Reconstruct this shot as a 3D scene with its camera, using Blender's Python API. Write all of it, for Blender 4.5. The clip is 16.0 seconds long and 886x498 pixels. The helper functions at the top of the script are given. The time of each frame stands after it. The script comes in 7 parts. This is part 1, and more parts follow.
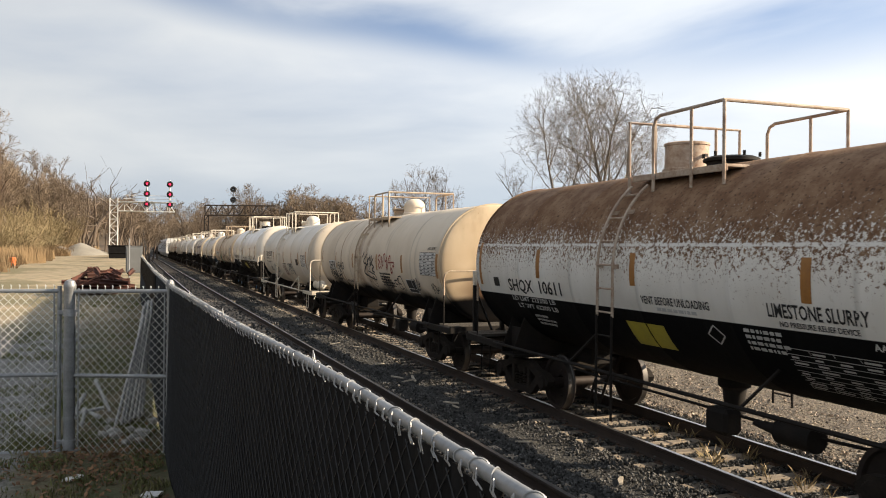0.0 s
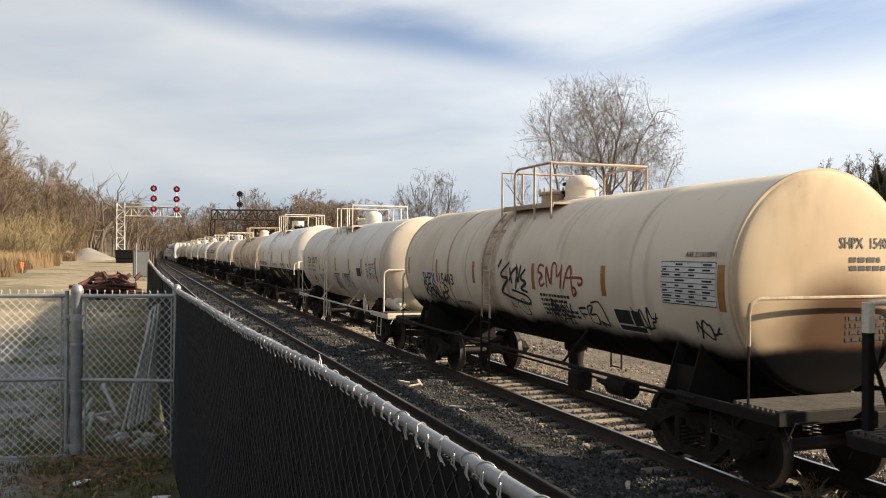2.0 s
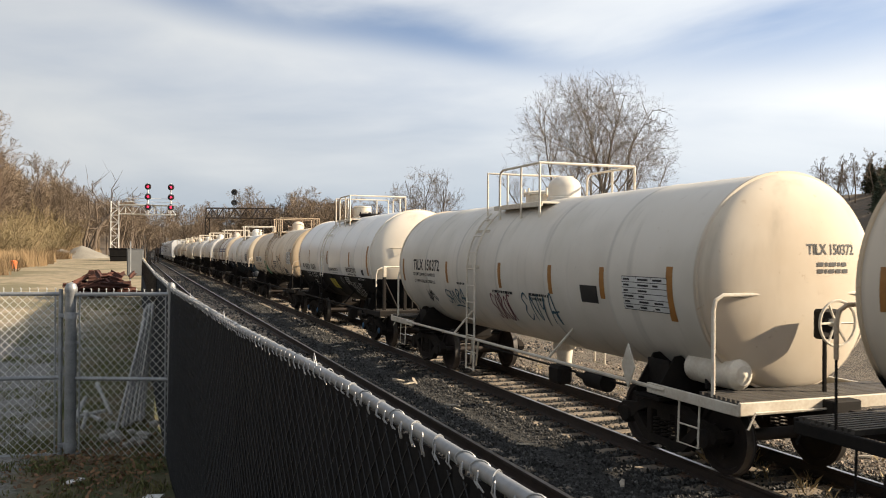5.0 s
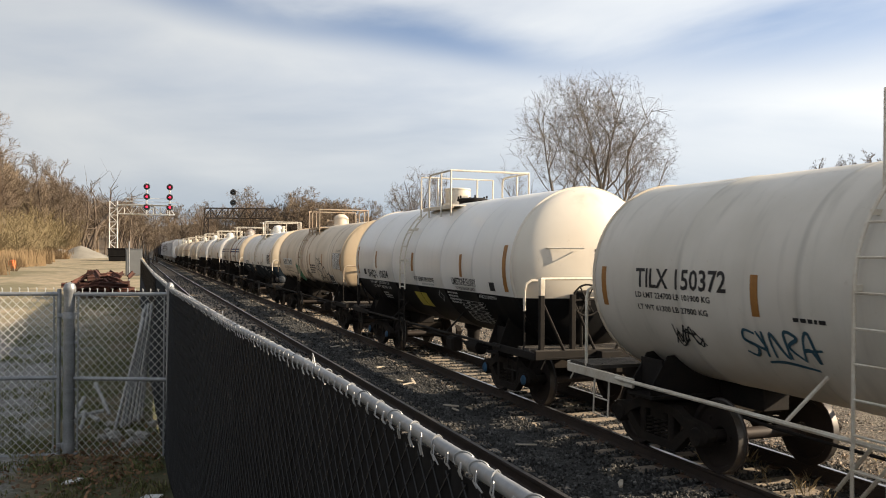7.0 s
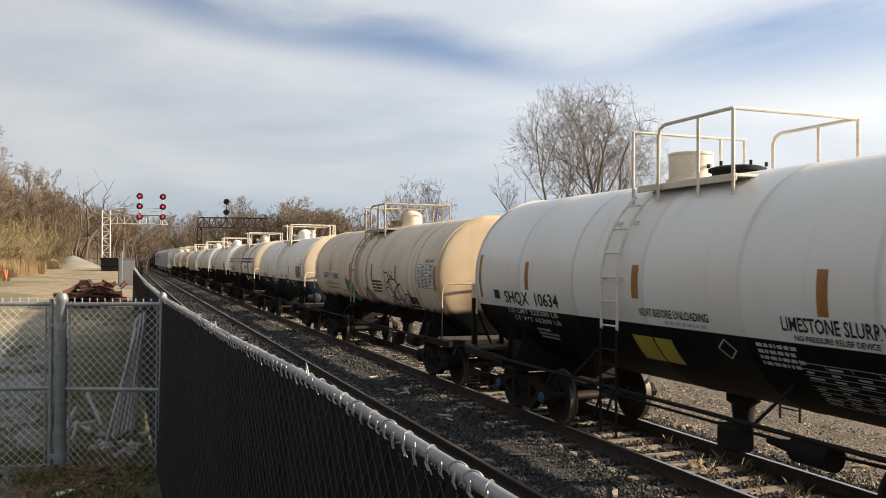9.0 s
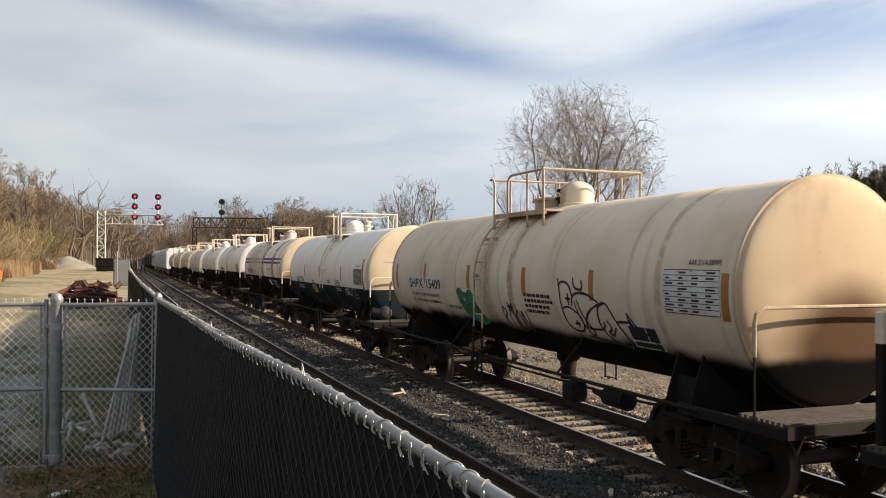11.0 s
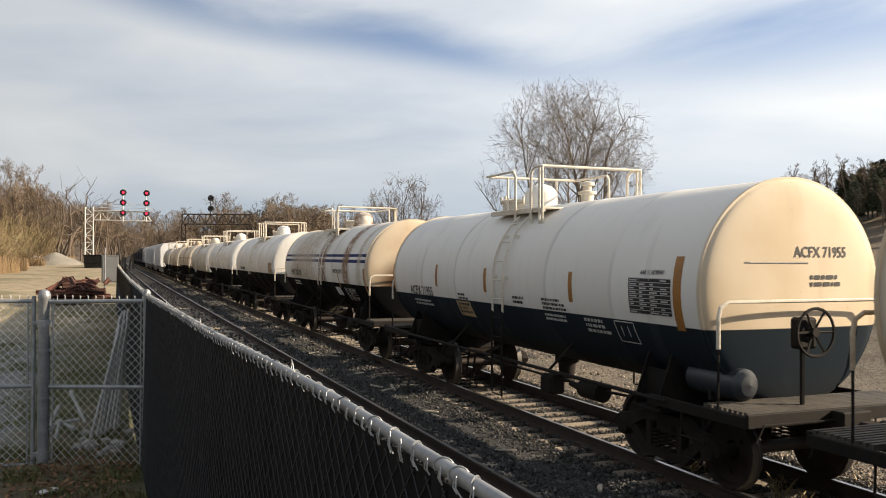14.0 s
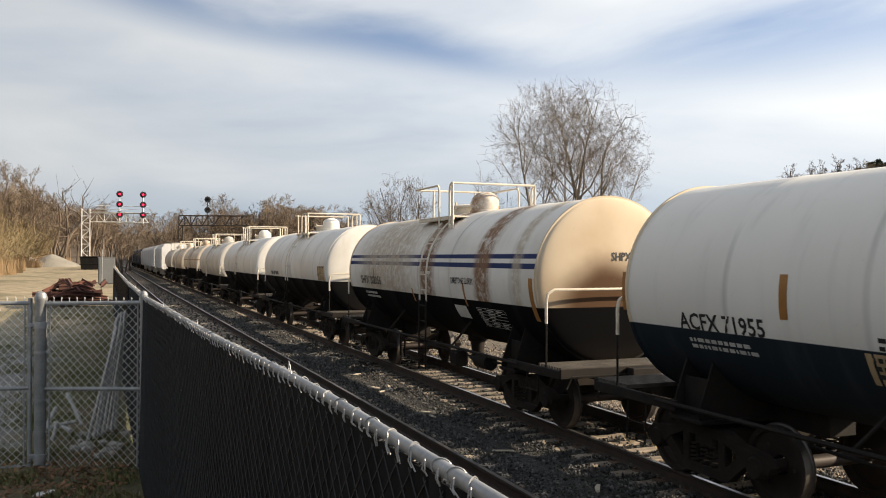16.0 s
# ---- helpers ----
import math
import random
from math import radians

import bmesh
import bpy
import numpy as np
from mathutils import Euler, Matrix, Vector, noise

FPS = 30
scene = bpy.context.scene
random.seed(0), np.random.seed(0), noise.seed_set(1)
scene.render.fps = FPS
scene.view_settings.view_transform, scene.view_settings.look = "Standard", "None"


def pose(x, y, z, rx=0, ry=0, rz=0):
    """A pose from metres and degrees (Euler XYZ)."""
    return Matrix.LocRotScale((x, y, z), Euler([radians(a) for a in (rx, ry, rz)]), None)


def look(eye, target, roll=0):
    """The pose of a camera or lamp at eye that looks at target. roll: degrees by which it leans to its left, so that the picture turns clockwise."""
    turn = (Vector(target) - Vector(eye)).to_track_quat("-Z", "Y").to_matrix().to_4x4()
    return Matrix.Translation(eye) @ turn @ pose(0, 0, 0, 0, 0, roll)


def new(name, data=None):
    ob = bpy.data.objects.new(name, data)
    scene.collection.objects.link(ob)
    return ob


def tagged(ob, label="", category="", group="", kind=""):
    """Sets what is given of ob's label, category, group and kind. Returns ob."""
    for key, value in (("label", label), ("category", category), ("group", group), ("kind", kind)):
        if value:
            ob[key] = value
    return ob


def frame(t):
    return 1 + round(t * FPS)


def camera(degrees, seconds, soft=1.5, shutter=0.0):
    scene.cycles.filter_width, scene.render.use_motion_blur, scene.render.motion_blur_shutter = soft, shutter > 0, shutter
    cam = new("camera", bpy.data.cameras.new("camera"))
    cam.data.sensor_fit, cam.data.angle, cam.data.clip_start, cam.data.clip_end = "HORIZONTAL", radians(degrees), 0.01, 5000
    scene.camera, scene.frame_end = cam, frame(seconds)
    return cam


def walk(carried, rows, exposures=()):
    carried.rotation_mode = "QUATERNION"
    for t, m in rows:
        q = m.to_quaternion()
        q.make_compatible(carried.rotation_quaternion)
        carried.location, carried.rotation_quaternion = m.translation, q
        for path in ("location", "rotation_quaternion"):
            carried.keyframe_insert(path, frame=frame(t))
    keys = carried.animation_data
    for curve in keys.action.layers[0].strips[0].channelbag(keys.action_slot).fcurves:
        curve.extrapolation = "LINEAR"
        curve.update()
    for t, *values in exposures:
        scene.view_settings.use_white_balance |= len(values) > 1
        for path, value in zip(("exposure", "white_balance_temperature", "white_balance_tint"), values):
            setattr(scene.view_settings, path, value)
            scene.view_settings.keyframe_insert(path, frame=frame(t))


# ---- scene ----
# x across the tracks, y along them, z up from the top of the rails
EYE = Vector((0.0, 0.0, 2.782))
# seconds; heading clockwise from the track, pitch and roll in degrees
PATH = (
    (0, 20.15, -0.04, 0.45),
    (0.5, 20.09, -0.10, 0.37),
    (1, 19.91, -0.04, 0.32),
    (1.5, 19.75, 0.10, 0.33),
    (2, 19.73, 0.23, 0.31),
    (2.5, 19.75, 0.20, 0.37),
    (3, 19.78, 0.08, 0.19),
    (3.5, 19.83, 0.08, 0.19),
    (4, 20.00, 0.17, 0.32),
    (6.5, 20.12, 0.04, 0.39),
    (7, 20.16, 0.15, 0.43),
    (7.5, 20.38, 0.42, 0.51),
    (8, 20.56, 0.68, 0.49),
    (8.5, 20.65, 0.73, 0.47),
    (9, 20.59, 0.79, 0.35),
    (11.5, 20.94, 0.77, 0.24),
    (12, 20.98, 0.76, 0.22),
    (12.5, 21.10, 0.72, 0.23),
    (13, 21.37, 0.63, 0.26),
    (13.5, 21.57, 0.58, 0.32),
    (14, 21.58, 0.54, 0.26),
    (14.5, 21.56, 0.49, 0.15),
    (15, 21.70, 0.46, 0.08),
    (15.5, 21.77, 0.55, 0.26),
    (16, 21.78, 0.60, 0.12),
)
cam = camera(55.67, 16.0, soft=1.0, shutter=0.1)
cam_rows = []
for t, yaw, pitch, roll in PATH:
    a, b = radians(yaw), radians(pitch)
    way = Vector((math.sin(a) * math.cos(b), math.cos(a) * math.cos(b), math.sin(b)))
    cam_rows.append((t, look(EYE, EYE + way, roll)))
walk(cam, cam_rows, exposures=((0, 1.14), (1.2, 1.12), (2.5, 1.07), (6.5, 1.03), (9, 0.96), (12, 1.03), (14.5, 0.97), (16, 1.0)))

# ---- light ----
SUN_AZ, SUN_EL = radians(113), radians(24.5)
world = bpy.data.worlds.new("sky")
scene.world = world
world.use_nodes = True
wt = world.node_tree
wt.nodes.clear()


def wn(kind, **kw):
    n = wt.nodes.new(kind)
    for k, v in kw.items():
        n.inputs[k.replace("_", " ")].default_value = v
    return n


sky = wt.nodes.new("ShaderNodeTexSky")
sky.sky_type, sky.sun_disc, sky.sun_elevation, sky.sun_rotation = "NISHITA", False, SUN_EL, SUN_AZ
sky.air_density, sky.dust_density, sky.ozone_density = 1.0, 0.5, 5.0
wc = wt.nodes.new("ShaderNodeTexCoord")
wlift = wt.nodes.new("ShaderNodeVectorMath")
wlift.operation = "ADD"
wlift.inputs[1].default_value = (0, 0, 0.09)
wt.links.new(wc.outputs["Generated"], wlift.inputs[0])
wt.links.new(wlift.outputs[0], sky.inputs["Vector"])
wmap = wt.nodes.new("ShaderNodeMapping")
wmap.inputs["Rotation"].default_value = (0.0, radians(14), radians(-20))
wmap.inputs["Scale"].default_value = (1.3, 1.3, 5.0)
wt.links.new(wc.outputs["Generated"], wmap.inputs["Vector"])
wnoise = wn("ShaderNodeTexNoise", Scale=1.5, Detail=7.0, Roughness=0.5, Distortion=0.5)
wt.links.new(wmap.outputs[0], wnoise.inputs["Vector"])
wsep = wt.nodes.new("ShaderNodeSeparateXYZ")
wt.links.new(wc.outputs["Generated"], wsep.inputs[0])


def wmath(op, *vals):
    n = wt.nodes.new("ShaderNodeMath")
    n.operation = op
    for v, k in zip(vals, n.inputs):
        if isinstance(v, (int, float)):
            k.default_value = v
        else:
            wt.links.new(v, k)
    return n.outputs[0]


def wrange(v, a, b, c=0.0, d=1.0):
    n = wt.nodes.new("ShaderNodeMapRange")
    n.interpolation_type = "SMOOTHSTEP"
    wt.links.new(v, n.inputs[0])
    for i, q in enumerate((a, b, c, d)):
        n.inputs[1 + i].default_value = q
    return n.outputs[0]


# a thin cloud sheet with clear blue lanes, thinner towards the horizon and the zenith
az = wmath("ARCTAN2", wsep.outputs[0], wsep.outputs[1])
el = wsep.outputs[2]
puff = wmath("SUBTRACT", wnoise.outputs["Fac"], 0.5)
lane1 = wmath("ABSOLUTE", wmath("ADD", wmath("SUBTRACT", el, wmath("MULTIPLY_ADD", az, -0.15, 0.292)), wmath("MULTIPLY", puff, 0.10)))
lane1 = wmath("MULTIPLY", wrange(lane1, 0.042, 0.0), wmath("MULTIPLY", wrange(az, -0.15, 0.05), wrange(az, 0.62, 0.36)))
lane2 = wmath("ABSOLUTE", wmath("ADD", wmath("SUBTRACT", el, wmath("MULTIPLY_ADD", az, 0.10, 0.155)), wmath("MULTIPLY", puff, 0.16)))
lane2 = wmath("MULTIPLY", wrange(lane2, 0.05, 0.0), wrange(az, 0.45, 0.75))
cover = wmath("MULTIPLY_ADD", puff, 1.25, 0.80)
cover = wmath("SUBTRACT", cover, wmath("MULTIPLY", lane1, 0.50))
cover = wmath("SUBTRACT", cover, wmath("MULTIPLY", lane2, 0.38))
cover = wmath("MULTIPLY", cover, wmath("MULTIPLY", wrange(el, -0.02, 0.14, 0.46, 1.0), wrange(el, 0.26, 0.75, 1.0, 0.66)))
wclamp = wmath("MINIMUM", wmath("MAXIMUM", cover, 0.0), 1.0)
wmix = wt.nodes.new("ShaderNodeMix")
wmix.data_type = "RGBA"
wmix.inputs["B"].default_value = (10.2, 10.4, 10.4, 1)
wt.links.new(wclamp, wmix.inputs["Factor"])
wblue = wt.nodes.new("ShaderNodeVectorMath")
wblue.operation = "SCALE"
wt.links.new(sky.outputs["Color"], wblue.inputs[0])
wt.links.new(wrange(el, 0.08, 0.24, 1.0, 1.6), wblue.inputs["Scale"])
wt.links.new(wblue.outputs[0], wmix.inputs["A"])
# the whole sky is brighter on the sun's side
toward = wmath("ADD", wmath("MULTIPLY", wsep.outputs[0], math.sin(SUN_AZ)), wmath("MULTIPLY", wsep.outputs[1], math.cos(SUN_AZ)))
wside = wt.nodes.new("ShaderNodeVectorMath")
wside.operation = "SCALE"
wt.links.new(wmix.outputs["Result"], wside.inputs[0])
wt.links.new(wrange(toward, -0.75, 0.35, 0.66, 1.0), wside.inputs["Scale"])
wbg = wn("ShaderNodeBackground", Strength=0.05)
wt.links.new(wside.outputs[0], wbg.inputs["Color"])
wout = wt.nodes.new("ShaderNodeOutputWorld")
wt.links.new(wbg.outputs[0], wout.inputs[0])
sun_data = bpy.data.lights.new("sun", "SUN")
sun_data.energy, sun_data.angle, sun_data.color = 5.0, radians(0.5), (1.0, 0.83, 0.62)
sun = new("sun", sun_data)
sun.matrix_world = look((math.sin(SUN_AZ) * 50, math.cos(SUN_AZ) * 50, math.tan(SUN_EL) * 50), (0, 0, 0))


# ---- materials ----
def material(name, color, rough=0.7, metal=0.0, color2=None, scale=3.0, fine=40.0, bump=0.15, mix=0.5, stretch=(1, 1, 1),
             island=0.0, rand=0.0, spec=0.5, world_pos=False, distance=0.01):
    """Two scales of noise between two colours, a fine bump, and a spread from piece to piece."""
    m = bpy.data.materials.new(name)
    m.use_nodes = True
    nt = m.node_tree
    bs = nt.nodes["Principled BSDF"]
    bs.inputs["Roughness"].default_value, bs.inputs["Metallic"].default_value = rough, metal
    bs.inputs["Specular IOR Level"].default_value = spec
    tc = nt.nodes.new("ShaderNodeTexCoord")
    mp = nt.nodes.new("ShaderNodeMapping")
    mp.inputs["Scale"].default_value = stretch
    if world_pos:
        geo0 = nt.nodes.new("ShaderNodeNewGeometry")
        nt.links.new(geo0.outputs["Position"], mp.inputs[0])
    else:
        nt.links.new(tc.outputs["Object"], mp.inputs[0])
    n1 = nt.nodes.new("ShaderNodeTexNoise")
    n1.inputs["Scale"].default_value, n1.inputs["Detail"].default_value = scale, 5.0
    n2 = nt.nodes.new("ShaderNodeTexNoise")
    n2.inputs["Scale"].default_value, n2.inputs["Detail"].default_value = fine, 4.0
    for n in (n1, n2):
        nt.links.new(mp.outputs[0], n.inputs["Vector"])
    add = nt.nodes.new("ShaderNodeMath")
    add.operation = "MULTIPLY_ADD"
    add.inputs[1].default_value = 0.6
    nt.links.new(n2.outputs["Fac"], add.inputs[0])
    nt.links.new(n1.outputs["Fac"], add.inputs[2])
    ramp = nt.nodes.new("ShaderNodeMapRange")
    ramp.inputs["From Min"].default_value, ramp.inputs["From Max"].default_value = 0.8 - 0.35 * mix - 0.1, 0.8 + 0.35 * (1 - mix) + 0.1
    nt.links.new(add.outputs[0], ramp.inputs["Value"])
    mx = nt.nodes.new("ShaderNodeMix")
    mx.data_type = "RGBA"
    mx.inputs["A"].default_value = (*color, 1)
    mx.inputs["B"].default_value = (*(color2 or [c * 0.72 for c in color]), 1)
    nt.links.new(ramp.outputs[0], mx.inputs["Factor"])
    out = mx.outputs["Result"]
    if island or rand:
        src = nt.nodes.new("ShaderNodeNewGeometry").outputs["Random Per Island"] if island else nt.nodes.new("ShaderNodeObjectInfo").outputs["Random"]
        amount = island or rand
        mr = nt.nodes.new("ShaderNodeMapRange")
        mr.inputs["To Min"].default_value, mr.inputs["To Max"].default_value = 1 - amount, 1 + amount
        nt.links.new(src, mr.inputs["Value"])
        hsv = nt.nodes.new("ShaderNodeHueSaturation")
        nt.links.new(mr.outputs[0], hsv.inputs["Value"])
        nt.links.new(out, hsv.inputs["Color"])
        out = hsv.outputs["Color"]
    nt.links.new(out, bs.inputs["Base Color"])
    if bump:
        bp = nt.nodes.new("ShaderNodeBump")
        bp.inputs["Strength"].default_value, bp.inputs["Distance"].default_value = bump, distance
        nt.links.new(add.outputs[0], bp.inputs["Height"])
        nt.links.new(bp.outputs[0], bs.inputs["Normal"])
    return m


# ---- mesh tools ----
class Mesh:
    """Gathers vertices and faces of one part."""

    def __init__(self):
        self.v, self.f, self.mi = [], [], []

    def add(self, verts, faces, slot=0):
        o = len(self.v)
        self.v += [tuple(p) for p in verts]
        self.f += [tuple(i + o for i in f) for f in faces]
        self.mi += [slot] * len(faces)
        return self

    def box(self, c, s, bevel=0.0, m=None, slot=0):
        """A box with chamfered edges."""
        h = [x / 2 for x in s]
        b = min(bevel, min(h) * 0.49)
        if b <= 0:
            vs = [(i * h[0], j * h[1], k * h[2]) for i in (-1, 1) for j in (-1, 1) for k in (-1, 1)]
            fs = [(0, 1, 3, 2), (4, 6, 7, 5), (0, 4, 5, 1), (2, 3, 7, 6), (0, 2, 6, 4), (1, 5, 7, 3)]
        else:
            vs, idx = [], {}
            for i in (-1, 1):
                for j in (-1, 1):
                    for k in (-1, 1):
                        for ax in range(3):
                            p = [i * h[0], j * h[1], k * h[2]]
                            sg = (i, j, k)
                            for q in range(3):
                                if q != ax:
                                    p[q] -= sg[q] * b
                            idx[(i, j, k, ax)] = len(vs)
                            vs.append(p)
            fs = []
            for ax in range(3):
                u, w = [q for q in range(3) if q != ax]
                for s0 in (-1, 1):
                    loop = []
                    for a, c2 in ((-1, -1), (1, -1), (1, 1), (-1, 1)):
                        key = [0, 0, 0]
                        key[ax], key[u], key[w] = s0, a, c2
                        loop.append(idx[(*key, ax)])
                    fs.append(loop if (s0 > 0) == (ax != 1) else loop[::-1])
                for a in (-1, 1):
                    for c2 in (-1, 1):
                        k0, k1 = [0, 0, 0], [0, 0, 0]
                        k0[ax], k0[u], k0[w] = -1, a, c2
                        k1[ax], k1[u], k1[w] = 1, a, c2
                        fs.append((idx[(*k0, u)], idx[(*k1, u)], idx[(*k1, w)], idx[(*k0, w)]))
            for i in (-1, 1):
                for j in (-1, 1):
                    for k in (-1, 1):
                        fs.append((idx[(i, j, k, 0)], idx[(i, j, k, 1)], idx[(i, j, k, 2)]))
        if m is not None:
            vs = [m @ Vector(p) for p in vs]
        return self.add([(p[0] + c[0], p[1] + c[1], p[2] + c[2]) for p in vs], fs, slot)

    def tube(self, pts, r, n=8, closed=False, caps=True, slot=0):
        """A round bar along points; r is one radius or one per point."""
        pts = [Vector(p) for p in pts]
        k = len(pts)
        rs = r if isinstance(r, (list, tuple)) else [r] * k
        vs, fs = [], []
        side = None
        for i, p in enumerate(pts):
            a = pts[i - 1] if (i or closed) else p
            b = pts[(i + 1) % k] if (i < k - 1 or closed) else p
            d = (b - a)
            d = d.normalized() if d.length > 1e-9 else Vector((0, 0, 1))
            if side is None:
                side = d.orthogonal().normalized()
            else:
                side = side - d * side.dot(d)
                side = side.normalized() if side.length > 1e-6 else d.orthogonal().normalized()
            up = d.cross(side)
            for j in range(n):
                w = 2 * math.pi * j / n
                vs.append(p + (side * math.cos(w) + up * math.sin(w)) * rs[i])
        for i in range(k if closed else k - 1):
            for j in range(n):
                a, b = i * n + j, i * n + (j + 1) % n
                c, d = ((i + 1) % k) * n + (j + 1) % n, ((i + 1) % k) * n + j
                fs.append((a, b, c, d))
        if caps and not closed:
            fs.append(tuple(range(n))[::-1])
            fs.append(tuple(range((k - 1) * n, k * n)))
        return self.add(vs, fs, slot)

    def lathe(self, profile, axis="y", n=32, c=(0, 0, 0), slot=0):
        """Turns (radius, height) pairs about an axis through c."""
        vs, fs = [], []
        for r, h in profile:
            for j in range(n):
                w = 2 * math.pi * j / n
                a, b = r * math.cos(w), r * math.sin(w)
                p = {"x": (h, a, b), "y": (a, h, b), "z": (a, b, h)}[axis]
                vs.append((p[0] + c[0], p[1] + c[1], p[2] + c[2]))
        for i in range(len(profile) - 1):
            for j in range(n):
                q = (i * n + j, i * n + (j + 1) % n, (i + 1) * n + (j + 1) % n, (i + 1) * n + j)
                fs.append(q[::-1] if axis == "y" else q)
        return self.add(vs, fs, slot)

    def prism(self, outline, a, b, axis="x", slot=0):
        """An outline in the other two axes, drawn out from a to b."""
        n = len(outline)
        put = {"x": lambda p, t: (t, p[0], p[1]), "y": lambda p, t: (p[0], t, p[1]), "z": lambda p, t: (p[0], p[1], t)}[axis]
        vs = [put(p, t) for t in (a, b) for p in outline]
        fs = [(i, (i + 1) % n, n + (i + 1) % n, n + i) for i in range(n)] + [tuple(range(n))[::-1], tuple(range(n, 2 * n))]
        return self.add(vs, fs, slot)

    def data(self, name, mats, smooth=35):
        me = bpy.data.meshes.new(name)
        me.from_pydata(self.v, [], self.f)
        for m in mats if isinstance(mats, (list, tuple)) else [mats]:
            me.materials.append(m)
        if any(self.mi):
            me.polygons.foreach_set("material_index", self.mi)
        if smooth:
            me.polygons.foreach_set("use_smooth", [True] * len(me.polygons))
            me.set_sharp_from_angle(angle=radians(smooth))
        me.update()
        if len(me.polygons) < 20000:
            bm = bmesh.new()
            bm.from_mesh(me)
            bmesh.ops.recalc_face_normals(bm, faces=bm.faces)
            bm.to_mesh(me)
            bm.free()
        return me


def part(name, mesh, mats, parent=None, label="", smooth=35, at=None):
    """Links a Mesh (or ready mesh data) as one object under a thing or a part."""
    me = mesh.data(name, mats, smooth) if isinstance(mesh, Mesh) else mesh
    ob = new(name, me)
    ob.parent = parent
    if at is not None:
        ob.matrix_basis = at
    return tagged(ob, label)


def empty(name, at, label, category, group="", kind=""):
    ob = new(name)
    ob.empty_display_size = 0.2
    ob.matrix_basis = at
    return tagged(ob, label, category, group, kind)


# ---- ground and tracks ----
def earth_material():
    """Leaf-strewn soil and a grey gravel drive darkened for shade by the gate, dry tan sunlit earth farther out."""
    m = bpy.data.materials.new("yard_earth")
    m.use_nodes = True
    nt = m.node_tree
    bs = nt.nodes["Principled BSDF"]
    bs.inputs["Roughness"].default_value = 0.95
    tc = nt.nodes.new("ShaderNodeTexCoord").outputs["Object"]
    sp = nt.nodes.new("ShaderNodeSeparateXYZ")
    nt.links.new(tc, sp.inputs[0])

    def noise_of(scale, detail=6.0):
        n = nt.nodes.new("ShaderNodeTexNoise")
        n.inputs["Scale"].default_value, n.inputs["Detail"].default_value = scale, detail
        nt.links.new(tc, n.inputs["Vector"])
        return n.outputs["Fac"]

    def calc(op, a, b):
        n = nt.nodes.new("ShaderNodeMath")
        n.operation = op
        for v, k in ((a, 0), (b, 1)):
            if isinstance(v, float):
                n.inputs[k].default_value = v
            else:
                nt.links.new(v, n.inputs[k])
        return n.outputs[0]

    def ramp(v, a, b):
        n = nt.nodes.new("ShaderNodeMapRange")
        n.interpolation_type = "SMOOTHSTEP"
        n.inputs["From Min"].default_value, n.inputs["From Max"].default_value = a, b
        nt.links.new(v, n.inputs["Value"])
        return n.outputs[0]

    def mixed(f, a, b):
        n = nt.nodes.new("ShaderNodeMix")
        n.data_type = "RGBA"
        nt.links.new(f, n.inputs["Factor"])
        for v, k in ((a, "A"), (b, "B")):
            if isinstance(v, tuple):
                n.inputs[k].default_value = (*v, 1)
            else:
                nt.links.new(v, n.inputs[k])
        return n.outputs["Result"]

    big, mid, fine = noise_of(0.35), noise_of(2.2), noise_of(24.0)
    soil = mixed(ramp(mid, 0.35, 0.65), (0.066, 0.072, 0.028), (0.125, 0.098, 0.055))
    drive = mixed(ramp(fine, 0.35, 0.65), (0.10, 0.097, 0.088), (0.24, 0.23, 0.208))
    tan = mixed(ramp(mid, 0.3, 0.7), (0.34, 0.27, 0.18), (0.19, 0.16, 0.09))
    tan = mixed(ramp(big, 0.48, 0.62), tan, (0.15, 0.13, 0.07))
    edge = calc("ADD", sp.outputs["X"], calc("MULTIPLY", mid, 0.7))
    c = mixed(ramp(edge, -0.75, -0.35), drive, soil)
    # the edge of the shade, put into the colour: dark near, pale beyond
    c = mixed(ramp(calc("ADD", sp.outputs["Y"], calc("MULTIPLY", big, 8.0)), 21.0, 27.0), c, tan)
    c = mixed(calc("MULTIPLY", ramp(fine, 0.6, 0.75), 0.4), c, (0.03, 0.027, 0.02))
    nt.links.new(c, bs.inputs["Base Color"])
    bp = nt.nodes.new("ShaderNodeBump")
    bp.inputs["Strength"].default_value, bp.inputs["Distance"].default_value = 0.8, 0.04
    nt.links.new(calc("ADD", mid, calc("MULTIPLY", fine, 0.5)), bp.inputs["Height"])
    nt.links.new(bp.outputs[0], bs.inputs["Normal"])
    return m


M_earth = earth_material()
M_litterfloor = material("woodland_leaf_litter", (0.15, 0.105, 0.065), 0.95, color2=(0.075, 0.058, 0.038), scale=0.5, fine=5.0, bump=0.8, distance=0.15)


